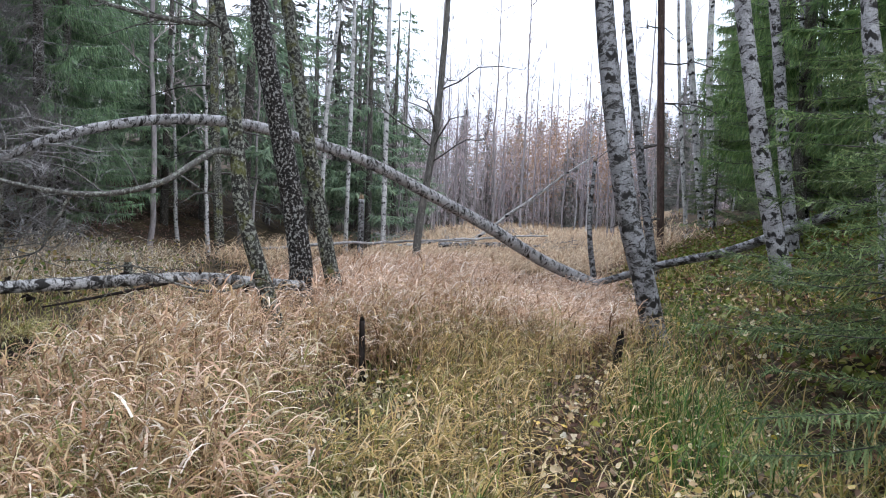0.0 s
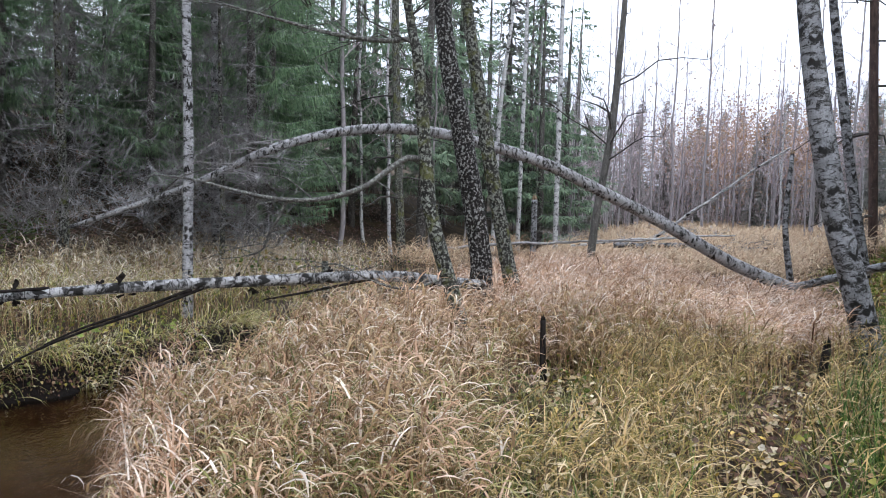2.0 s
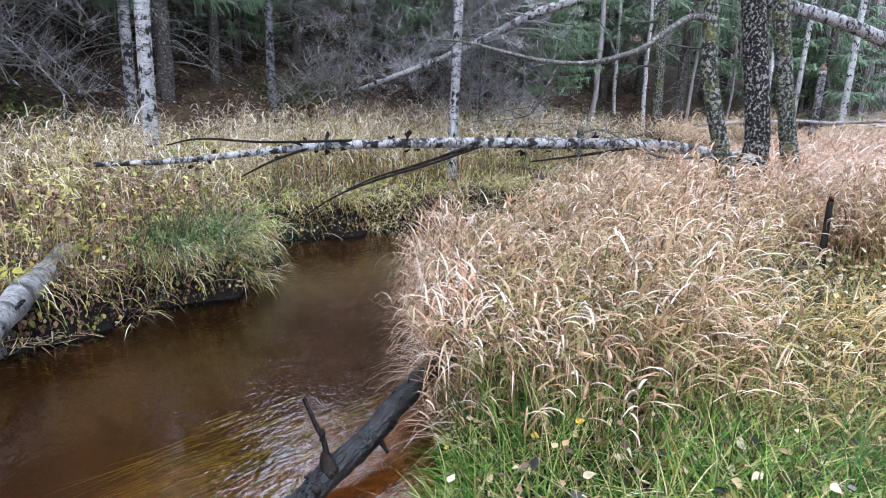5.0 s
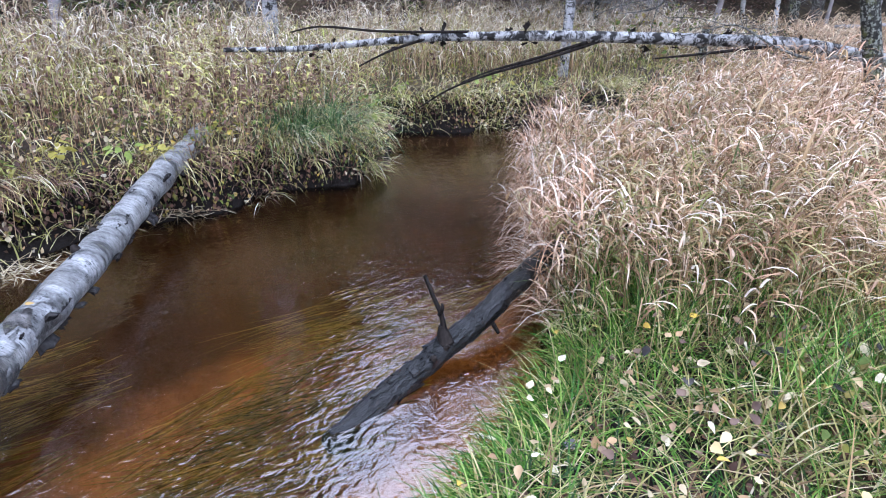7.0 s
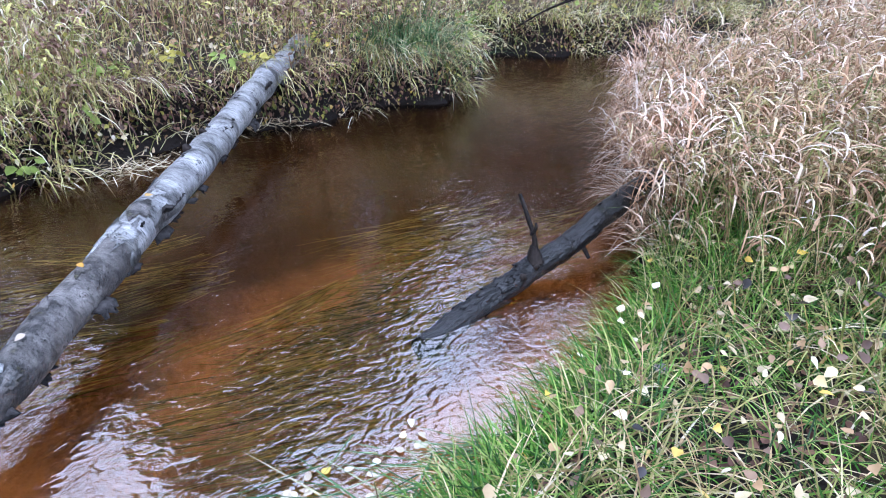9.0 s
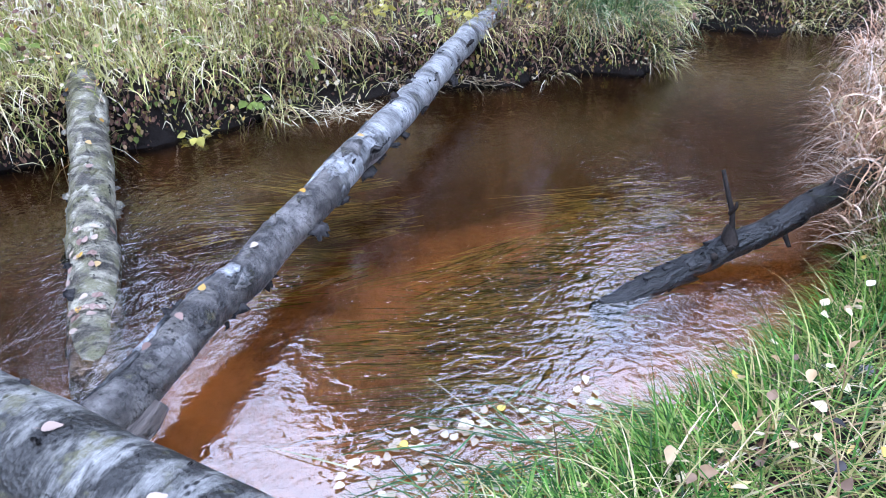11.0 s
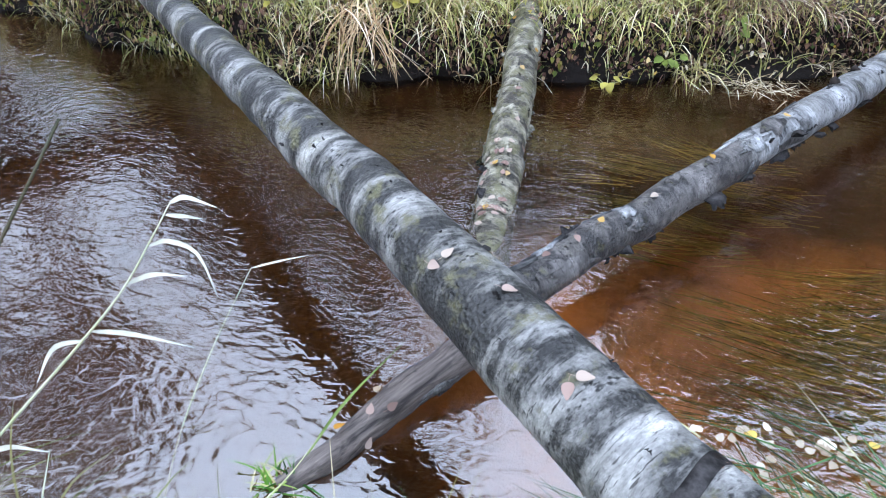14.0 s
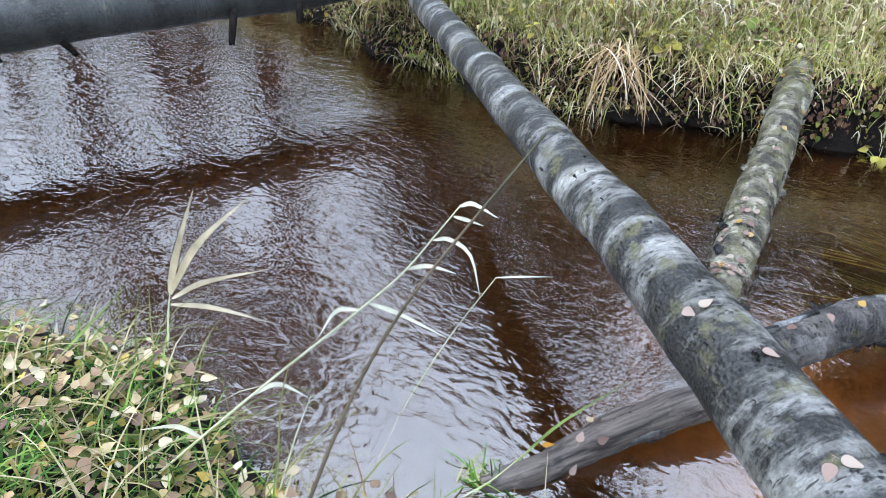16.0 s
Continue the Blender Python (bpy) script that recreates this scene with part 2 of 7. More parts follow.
M_DRY = blade("dry_grass", ((0.0, (0.12, 0.07, 0.03)), (0.2, (0.36, 0.235, 0.115)), (0.5, (0.53, 0.38, 0.205)), (0.8, (0.68, 0.53, 0.34)), (0.92, (0.80, 0.70, 0.54)), (1.0, (0.9, 0.83, 0.72))), 0.3)
M_PALE = blade("bleached_grass", ((0.0, (0.15, 0.105, 0.06)), (0.3, (0.42, 0.33, 0.21)), (0.6, (0.63, 0.53, 0.38)), (0.85, (0.82, 0.74, 0.6)), (1.0, (0.92, 0.87, 0.78))), 0.3)
M_TAWNY = blade("tawny_grass", ((0.0, (0.11, 0.055, 0.03)), (0.25, (0.38, 0.22, 0.125)), (0.55, (0.62, 0.41, 0.27)), (0.8, (0.78, 0.60, 0.46)), (1.0, (0.92, 0.84, 0.74))), 0.32)
M_STEM = blade("dry_grass_stems", ((0.0, (0.17, 0.095, 0.05)), (0.5, (0.42, 0.27, 0.155)), (1.0, (0.62, 0.46, 0.29))), 0.15)
M_FARGRASS = blade("far_dry_grass", ((0.0, (0.36, 0.23, 0.14)), (0.5, (0.55, 0.40, 0.26)), (1.0, (0.7, 0.57, 0.4))))
M_MIXGRASS = blade("fading_grass", ((0.0, (0.07, 0.10, 0.025)), (0.35, (0.20, 0.21, 0.055)), (0.7, (0.40, 0.35, 0.14)), (1.0, (0.66, 0.58, 0.38))))
M_FARMIX = blade("far_bank_grass_leaf", ((0.0, (0.14, 0.17, 0.04)), (0.25, (0.38, 0.40, 0.11)), (0.55, (0.63, 0.58, 0.24)), (0.8, (0.76, 0.69, 0.40)), (1.0, (0.88, 0.82, 0.64))), 0.42)
M_BLUE = blade("blue_green_sedge", ((0.0, (0.02, 0.05, 0.018)), (0.45, (0.07, 0.16, 0.055)), (0.8, (0.20, 0.30, 0.12)), (1.0, (0.6, 0.56, 0.34))), 0.3, 0.45)
M_SEDGE = blade("dark_sedge", ((0.0, (0.02, 0.055, 0.012)), (0.5, (0.075, 0.17, 0.035)), (0.85, (0.18, 0.29, 0.06)), (1.0, (0.50, 0.44, 0.2))), 0.35, 0.45)
M_PATHGRASS = blade("brown_path_grass", ((0.0, (0.06, 0.035, 0.018)), (0.25, (0.22, 0.21, 0.055)), (0.5, (0.42, 0.30, 0.10)), (0.8, (0.66, 0.46, 0.22)), (1.0, (0.82, 0.68, 0.44))))
M_GREEN = blade("green_sedge", ((0.0, (0.010, 0.034, 0.005)), (0.3, (0.04, 0.135, 0.012)), (0.6, (0.125, 0.275, 0.032)), (0.84, (0.32, 0.43, 0.10)), (0.93, (0.5, 0.45, 0.19)), (1.0, (0.66, 0.56, 0.34))), 0.3, 0.38)
M_WEED = blade("water_weed", ((0.0, (0.15, 0.15, 0.04)), (0.5, (0.36, 0.35, 0.09)), (1.0, (0.60, 0.53, 0.17))), 0.3)
M_HERB = blade("herb_leaves", ((0.0, (0.05, 0.09, 0.02)), (0.4, (0.14, 0.19, 0.04)), (0.7, (0.34, 0.3, 0.06)), (1.0, (0.32, 0.22, 0.12))), 0.3)
M_LEAF = blade("fallen_leaves", ((0.0, (0.10, 0.06, 0.045)), (0.2, (0.24, 0.16, 0.12)), (0.4, (0.42, 0.27, 0.14)), (0.55, (0.55, 0.42, 0.25)), (0.75, (0.72, 0.63, 0.45)), (0.88, (0.62, 0.42, 0.06)), (1.0, (0.82, 0.77, 0.64))), 0.2, 0.5)
M_LITTER = blade("brown_litter", ((0.0, (0.06, 0.03, 0.022)), (0.5, (0.13, 0.065, 0.045)), (1.0, (0.24, 0.135, 0.09))), 0.1)
M_SLOPE = blade("slope_leaf_litter", ((0.0, (0.10, 0.055, 0.045)), (0.5, (0.22, 0.13, 0.105)), (0.9, (0.36, 0.24, 0.2)), (1.0, (0.55, 0.46, 0.42))), 0.1)
M_BILBERRY = blade("bilberry_leaves", ((0.0, (0.03, 0.06, 0.015)), (0.6, (0.09, 0.15, 0.035)), (1.0, (0.2, 0.24, 0.06))), 0.3)
M_NEEDLE = blade("spruce_needles", ((0.0, (0.118, 0.192, 0.1207)), (0.5, (0.2183, 0.3456, 0.2012)), (1.0, (0.3658, 0.512, 0.2818))), 0.42)
# mist between the deeper trees, painted as a paler needle green
M_NEEDLE_MIST = blade("misty_spruce_needles", ((0.0, (0.1298, 0.1984, 0.138)), (0.5, (0.2242, 0.32, 0.2127)), (1.0, (0.3422, 0.4544, 0.2875))), 0.42)
# distance haze put into the needle colour: greyer and lighter than the nearer spruces
M_NEEDLE_HAZE = blade("hazed_spruce_needles", ((0.0, (0.16, 0.175, 0.155)), (0.6, (0.22, 0.235, 0.2)), (1.0, (0.28, 0.29, 0.25))), 0.25)
M_NEEDLE_NEAR = blade("near_spruce_needles", ((0.0, (0.09, 0.17, 0.07)), (0.6, (0.19, 0.31, 0.12)), (1.0, (0.33, 0.45, 0.17))), 0.45)
M_NEEDLE_YOUNG = blade("young_spruce_needles", ((0.0, (0.06, 0.10, 0.045)), (0.5, (0.16, 0.24, 0.10)), (1.0, (0.36, 0.44, 0.20))), 0.42)
M_MOSS = blade("moss_cushions", ((0.0, (0.10, 0.13, 0.02)), (0.65, (0.20, 0.24, 0.045)), (0.85, (0.28, 0.28, 0.08)), (0.9, (0.18, 0.085, 0.05)), (1.0, (0.3, 0.15, 0.08))), 0.2)
M_LARCH = blade("rusty_far_leaves", ((0.0, (0.40, 0.24, 0.14)), (1.0, (0.60, 0.40, 0.24))), 0.3)


def ground_material():
    m = Mat("forest_ground", 0.9, 0.2)
    soil = m.mix(m.ramp(m.noise(14, 6, 0.7), (0.35, 0.0), (0.65, 1.0)), (0.022, 0.016, 0.012), (0.065, 0.046, 0.032))
    straw = m.mix(m.noise(60, 5, 0.7, m.scaled(1, 3, 1)), (0.04, 0.032, 0.016), (0.15, 0.11, 0.06))
    col = m.mix(m.ramp(m.noise(1.7, 5, 0.65), (0.45, 0.0), (0.65, 1.0)), soil, straw)
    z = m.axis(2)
    # a bar of clean rusty sand in the bend, dark mud elsewhere
    bar = m.t.nodes.new("ShaderNodeVectorMath")
    bar.operation = "DISTANCE"
    bar.inputs[1].default_value = (-2.3, 0.28, -0.4)
    m.link(m.scaled(1.0, 0.5, 1.0), bar.inputs[0])
    near_bar = m.ramp(m.mix(0.35, bar.outputs["Value"], m.noise(1.2, 4)), (0.70, 1.0), (1.15, 0.16))
    near_bar = m.calc("MAXIMUM", near_bar, m.ramp(m.calc("ADD", z, 0.5), (0.24, 0.0), (0.38, 0.2)))
    sand = m.mix(1.0, near_bar, m.ramp(m.noise(1.6, 5, 0.65), (0.3, 0.45), (0.55, 1.0)), "MULTIPLY")
    bed = m.mix(sand, m.mix(m.noise(9, 5, 0.7), (0.013, 0.010, 0.0075), (0.05, 0.036, 0.024)), m.mix(m.noise(30, 5, 0.7), (0.46, 0.25, 0.11), (0.66, 0.38, 0.19)))
    # wet bank soil, its colour blackened further for the shade of the undercut
    mud_with_shade = m.mix(m.noise(18, 5, 0.7), (0.003, 0.0022, 0.002), (0.014, 0.010, 0.008))
    col = m.mix(m.ramp(m.mix(0.25, z, m.noise(3, 4)), (0.38, 1.0), (0.45, 0.0)), col, mud_with_shade)
    low = m.t.nodes.new("ShaderNodeMath")
    low.operation = "ADD"
    low.inputs[1].default_value = 0.08
    m.link(z, low.inputs[0])
    col = m.mix(m.ramp(low.outputs[0], (0.02, 1.0), (0.06, 0.0)), col, bed)
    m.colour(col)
    m.bump(m.noise(25, 6, 0.7), 0.8, 0.03)
    return m.m


def water_material():
    """Clear brown water: fine wind ripples over a slow swell, livelier in some patches than in others."""
    m = Mat("brown_stream_water", 0.04)
    t = m.t
    flow = m.scaled(1.0, 0.6, 1.0)
    lively = m.ramp(m.noise(0.9, 3, 0.6, None, 0.6), (0.36, 0.35), (0.62, 1.0))
    swell = m.calc("MULTIPLY", m.noise(6, 1, 0.5, flow, 0.6), 0.0040)
    ripple = m.calc("MULTIPLY", m.noise(17, 1, 0.5, flow, 1.0), 0.0056)
    fine = m.calc("MULTIPLY", m.noise(46, 1, 0.5, m.scaled(1.0, 0.75, 1.0), 0.6), 0.0015)
    h = m.calc("ADD", swell, m.calc("MULTIPLY", m.calc("ADD", ripple, fine), lively))
    bmp = t.nodes.new("ShaderNodeBump")
    bmp.inputs["Strength"].default_value, bmp.inputs["Distance"].default_value = 1.0, 1.0
    m.link(h, bmp.inputs["Height"])
    gl = t.nodes.new("ShaderNodeBsdfGlossy")
    gl.inputs["Roughness"].default_value = 0.0
    gl.inputs["Color"].default_value = (1, 1, 1, 1)
    tr = t.nodes.new("ShaderNodeBsdfTransparent")
    tr.inputs["Color"].default_value = (0.86, 0.65, 0.41, 1)
    fr = t.nodes.new("ShaderNodeFresnel")
    fr.inputs["IOR"].default_value = 2.1
    mx = t.nodes.new("ShaderNodeMixShader")
    m.link(bmp.outputs[0], gl.inputs["Normal"])
    m.link(bmp.outputs[0], fr.inputs["Normal"])
    m.link(fr.outputs[0], mx.inputs[0])
    m.link(tr.outputs[0], mx.inputs[1])
    m.link(gl.outputs[0], mx.inputs[2])
    m.link(mx.outputs[0], m.out.inputs[0])
    return m.m


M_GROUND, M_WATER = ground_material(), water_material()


# ---------------------------------------------------------------- mesh helpers
class Shape:
    """Gathers quads and triangles from numpy arrays into one mesh."""

    def __init__(self):
        self.v, self.q, self.t, self.n = [], [], [], 0

    def add(self, verts, quads=None, tris=None):
        verts = np.asarray(verts, float).reshape(-1, 3)
        self.v.append(verts)
        if quads is not None and len(quads):
            self.q.append(np.asarray(quads).reshape(-1, 4) + self.n)
        if tris is not None and len(tris):
            self.t.append(np.asarray(tris).reshape(-1, 3) + self.n)
        self.n += len(verts)
        return self

    def mesh(self, name, mat, smooth=True):
        v = np.concatenate(self.v) if self.v else np.zeros((0, 3))
        q = np.concatenate(self.q) if self.q else np.zeros((0, 4), int)
        t = np.concatenate(self.t) if self.t else np.zeros((0, 3), int)
        me = bpy.data.meshes.new(name)
        me.vertices.add(len(v))
        me.vertices.foreach_set("co", v.astype(np.float32).ravel())
        loops = np.concatenate([q.ravel(), t.ravel()]).astype(np.int32)
        me.loops.add(len(loops))
        me.loops.foreach_set("vertex_index", loops)
        start = np.concatenate([np.arange(len(q)) * 4, len(q) * 4 + np.arange(len(t)) * 3]).astype(np.int32)
        me.polygons.add(len(start))
        me.polygons.foreach_set("loop_start", start)
        me.polygons.foreach_set("use_smooth", np.full(len(start), smooth))
        me.materials.append(mat)
        me.update(calc_edges=True)
        me.validate()
        return me


def part(name, shape, mat, parent=None, label="", smooth=True):
    ob = new(name, shape if isinstance(shape, bpy.types.Mesh) else shape.mesh(name, mat, smooth))
    if parent is not None:
        ob.parent = parent
    if label:
        ob["label"] = label
    return ob


def thing(name, label, category, group="", kind="", place=(0, 0, 0)):
    e = new(name)
    e.empty_display_size = 0.1
    e.location = place
    return tagged(e, label, category, group, kind)


def smooth_path(pts, n):
    """n points along a Catmull-Rom curve."""
    p = np.asarray(pts, float)
    p = np.vstack([2 * p[0] - p[1], p, 2 * p[-1] - p[-2]])
    out = []
    for u in np.linspace(0, len(p) - 3 - 1e-6, n):
        i, f = int(u), u - int(u)
        a, b, c, d = p[i:i + 4]
        out.append(0.5 * (2 * b + (c - a) * f + (2 * a - 5 * b + 4 * c - d) * f * f + (3 * b - a - 3 * c + d) * f ** 3))
    return np.array(out)


def tube(shape, path, radii, sides=10, wobble=0.0, cap=True, seed=0, flat=1.0):
    """A tapered tube with an uneven surface along a path."""
    path = np.asarray(path, float)
    k = len(path)
    radii = np.interp(np.linspace(0, 1, k), np.linspace(0, 1, len(np.atleast_1d(radii))), np.atleast_1d(radii))
    tan = np.gradient(path, axis=0)
    tan /= np.linalg.norm(tan, axis=1)[:, None] + 1e-9
    up = np.array([0, 0, 1.0]) if abs(tan[:, 2]).mean() < 0.8 else np.array([1.0, 0, 0])
    side = np.cross(tan, up)
    side /= np.linalg.norm(side, axis=1)[:, None] + 1e-9
    top = np.cross(side, tan)
    a = np.arange(sides) * 2 * np.pi / sides
    r = np.repeat(radii[:, None], sides, 1)
    if wobble:
        g = np.random.default_rng(seed + 11)
        coarse = g.normal(0, 1, (max(3, k // 4), max(3, sides // 4)))
        u, w = np.linspace(0, coarse.shape[0] - 1.001, k), np.arange(sides) * coarse.shape[1] / sides
        ui, wi = u.astype(int), w.astype(int)
        uf, wf, wj = (u - ui)[:, None], (w - wi)[None], (wi + 1) % coarse.shape[1]
        soft = (coarse[ui][:, wi] * (1 - wf) + coarse[ui][:, wj] * wf) * (1 - uf) + (coarse[ui + 1][:, wi] * (1 - wf) + coarse[ui + 1][:, wj] * wf) * uf
        r = r * (1 + wobble * (0.8 * soft + 0.22 * g.normal(0, 1, (k, sides))))
    v = path[:, None] + (np.cos(a)[None, :, None] * side[:, None] + flat * np.sin(a)[None, :, None] * top[:, None]) * r[..., None]
    i, j = np.meshgrid(np.arange(k - 1), np.arange(sides), indexing="ij")
    j2 = (j + 1) % sides
    quads = np.stack([i * sides + j, i * sides + j2, (i + 1) * sides + j2, (i + 1) * sides + j], -1).reshape(-1, 4)
    verts, tris = v.reshape(-1, 3), []
    if cap:
        verts = np.vstack([verts, path[:1], path[-1:]])
        c0, c1, e = k * sides, k * sides + 1, (k - 1) * sides
        for s in range(sides):
            tris.append((c0, (s + 1) % sides, s))
            tris.append((c1, e + s, e + (s + 1) % sides))
    shape.add(verts, quads, tris)


def ribbons(shape, base, length, width, turn, lean, curl, segs=4, tip=0.15, twist=0.0):
    """Many blades at once: each starts at base, leans from the upright by lean and bends on by curl (radians)."""
    n = len(base)
    length, width, turn, lean, curl = (np.broadcast_to(np.asarray(a, float), (n,)) for a in (length, width, turn, lean, curl))
    s = np.linspace(0, 1, segs + 1)
    ang = lean[:, None] + curl[:, None] * s[None] ** 1.3
    step = (length / segs)[:, None]
    mid = (ang[:, 1:] + ang[:, :-1]) / 2
    out = np.concatenate([np.zeros((n, 1)), np.cumsum(np.sin(mid) * step, 1)], 1)
    upw = np.concatenate([np.zeros((n, 1)), np.cumsum(np.cos(mid) * step, 1)], 1)
    dx, dy = np.cos(turn)[:, None], np.sin(turn)[:, None]
    centre = np.stack([base[:, :1] + out * dx, base[:, 1:2] + out * dy, base[:, 2:3] + upw], -1)
    w = width[:, None] * np.maximum(1 - (s[None] - 0.25).clip(0) ** 1.5 * (1 - tip) * 1.5, tip) * 0.5
    tw = twist * (s[None] - 0.3)
    sx, sy, sz = -dy * np.cos(tw), dx * np.cos(tw), np.sin(tw) + 0 * dx
    sv = np.stack(np.broadcast_arrays(sx, sy, sz), -1) * w[..., None]
    v = np.stack([centre - sv, centre + sv], 2).reshape(-1, 3)
    b = (np.arange(n) * (segs + 1) * 2)[:, None] + (np.arange(segs) * 2)[None]
    shape.add(v, np.stack([b, b + 1, b + 3, b + 2], -1).reshape(-1, 4))


def leaves(shape, place, size, turn, tilt, roll, fold=0.25, fine=False):
    """Many small folded leaves; fine ones are rounder and end in a point."""
    n = len(place)
    size, turn, tilt, roll = (np.broadcast_to(np.asarray(a, float), (n,)) for a in (size, turn, tilt, roll))
    if fine:
        out = np.array([(0, 0, 0), (0.10, 0.25, fold), (0.36, 0.38, fold), (0.70, 0.23, fold * 0.9), (1.04, 0, 0.08), (0.70, -0.23, fold), (0.36, -0.38, fold * 0.8), (0.10, -0.25, fold * 0.8), (0.42, 0, 0)]) - (0.5, 0, 0)
        faces = np.array([(0, 8, 2, 1), (8, 4, 3, 2), (0, 7, 6, 8), (8, 6, 5, 4)])
    else:
        out = np.array([(0, 0, 0), (0.28, 0.36, fold), (0.68, 0.26, fold * 0.8), (1, 0, 0.06), (0.68, -0.26, fold * 0.8), (0.28, -0.36, fold)]) - (0.5, 0, 0)
        faces = np.array([(0, 1, 2, 3), (0, 3, 4, 5)])
    p = out[None] * size[:, None, None]
    c, s = np.cos(roll)[:, None], np.sin(roll)[:, None]
    y, z = p[..., 1] * c - p[..., 2] * s, p[..., 1] * s + p[..., 2] * c
    c, s = np.cos(tilt)[:, None], np.sin(tilt)[:, None]
    x, z = p[..., 0] * c + z * s, -p[..., 0] * s + z * c
    c, s = np.cos(turn)[:, None], np.sin(turn)[:, None]
    v = np.stack([x * c - y * s, x * s + y * c, z], -1) + np.asarray(place)[:, None]
    b = (np.arange(n) * len(out))[:, None, None]
    shape.add(v.reshape(-1, 3), (b + faces[None]).reshape(-1, 4))


# ---------------------------------------------------------------- ground
FAR_Y = (-60, -16, -9, -6, -5.3, -4.2, -3.65, -2.7, -2, -1, 0, 0.5, 1.1, 1.7, 2.35, 3, 3.6, 4.3, 5.3, 6.3, 7.2, 9, 12, 15)
FAR_X = (-34, -9.0, -6.0, -5.1, -4.86, -4.35, -4.2, -4.0, -4.3, -4.45, -4.65, -4.8, -4.88, -4.75, -4.9, -4.65, -4.97, -5.8, -5.35, -5.15, -4.75, -4.05, -3.6, -3.2)
NEAR_Y = (-60, -16, -9, -5, -4, -3.3, -2.9, -2.5, -2.2, -1.9, -1.4, -0.95, -0.5, 0, 0.6, 1, 1.6, 1.85, 2.4, 3.2, 4, 5, 5.8, 7, 9, 12, 15)
NEAR_X = (-29, -4.6, -2.0, -0.95, -0.75, -1.05, -1.02, -0.82, -0.86, -0.92, -0.92, -0.98, -1.12, -1.22, -1.34, -1.42, -1.6, -1.7, -2.12, -2.9, -3.5, -3.95, -3.95, -3.55, -2.95, -2.6, -2.4)


def near_edge(y):
    return np.interp(y, NEAR_Y, NEAR_X)


def far_edge(y):
    return np.interp(y, FAR_Y, FAR_X)


def far_shelf(y):
    """Width of the muddy ledge at the foot of the far bank."""
    return np.clip(0.06 + 0.09 * np.sin(1.7 * y + 0.9) + 0.05 * np.sin(4.9 * y), 0, 0.2)


def lumps(x, y):
    return (0.05 * np.sin(1.9 * x + 1.3 * y) + 0.04 * np.sin(3.7 * y - 2.3 * x + 1) + 0.02 * np.sin(7.3 * x + 5.1 * y)
            + 0.015 * np.sin(11.7 * x - 9.3 * y + 2))


def ground(x, y):
    x, y = np.asarray(x, float), np.asarray(y, float)
    wob = 0.06 * np.sin(5.3 * y) + 0.04 * np.sin(11.1 * y + 1)
    xn, xf = near_edge(y) + wob * 0.5, far_edge(y) + wob
    dn, df = x - xn, xf - x
    inside = np.minimum(-dn, -df)
    bed = -0.42 * (1 - np.exp(-np.maximum(inside, 0) / 0.35)) + 0.05 * lumps(2 * x, 2 * y)
    near = np.interp(y, (-4, -3.5, -1.4, -0.2), (0.2, 0.12, 0.14, 0.30)) * (1 - np.exp(-np.maximum(dn, 0) / 0.4)) + 0.25 * (1 - np.exp(-np.maximum(dn, 0) / 2.2)) + 0.5 * lumps(x, y) * np.clip(dn, 0, 1)
    far = 0.045 * (1 - np.exp(-np.maximum(df, 0) / 0.05)) + 0.34 * (1 - np.exp(-np.maximum(df - far_shelf(y), 0) / 0.045)) + 0.25 * (1 - np.exp(-np.maximum(df, 0) / 2.5)) + 0.6 * lumps(x, y) * np.clip(df, 0, 1)
    z = np.where(inside > 0, bed, np.where(dn >= 0, near, far))
    right = x - np.interp(y, (-40, 0, 7, 16, 60), (3.5, 2.1, 2.5, 3.9, 16))
    z = z + 3.2 * (1 - np.exp(-np.maximum(right, 0) * 0.17)) + np.clip(right, 0, 2) * 0.3 * lumps(0.6 * x, 0.6 * y)
    left = np.interp(y, (-40, 0, 8, 25, 60, 90), (-16, -8.4, -8.2, -6.0, -3, 0)) - x
    z = z + 9.0 * (1 - np.exp(-np.maximum(left, 0) * 0.05)) + np.clip(left, 0, 3) * 0.5 * lumps(0.5 * x, 0.5 * y)
    z = z + 0.2 * np.exp(-((x + 0.1) ** 2 + (y + 0.02) ** 2) / 0.2)
    end = np.maximum(y - 66, 0)
    return z + 12 * (1 - np.exp(-end * 0.01)) + np.clip(y - 10, 0, 50) * 0.006


def spaced(knots):
    out = []
    for (a, step), (b, _) in zip(knots, knots[1:]):
        out += list(np.arange(a, b, step))
    return np.array(out + [knots[-1][0]])


gx = spaced([(-900, 100), (-100, 12), (-40, 3), (-16, 0.5), (-8, 0.12), (-5.8, 0.05), (-4, 0.12), (-2.6, 0.06), (-0.6, 0.12), (3, 0.3), (9, 1.5), (30, 10), (100, 100), (900, 1)])
gy = spaced([(-900, 100), (-100, 15), (-30, 2), (-8, 0.14), (8, 0.3), (16, 0.8), (40, 3), (100, 12), (200, 100), (1200, 1)])
GX, GY = np.meshgrid(gx, gy, indexing="ij")
idx = np.arange(GX.size).reshape(GX.shape)
sheet = Shape().add(np.stack([GX, GY, ground(GX, GY)], -1),
                    np.stack([idx[:-1, :-1], idx[1:, :-1], idx[1:, 1:], idx[:-1, 1:]], -1).reshape(-1, 4))
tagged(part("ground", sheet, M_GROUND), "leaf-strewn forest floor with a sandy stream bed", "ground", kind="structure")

wx, wy = np.arange(-40, 0.61, 0.7), np.arange(-60, 15.1, 0.7)
WX, WY = np.meshgrid(wx, wy, indexing="ij")
idx = np.arange(WX.size).reshape(WX.shape)
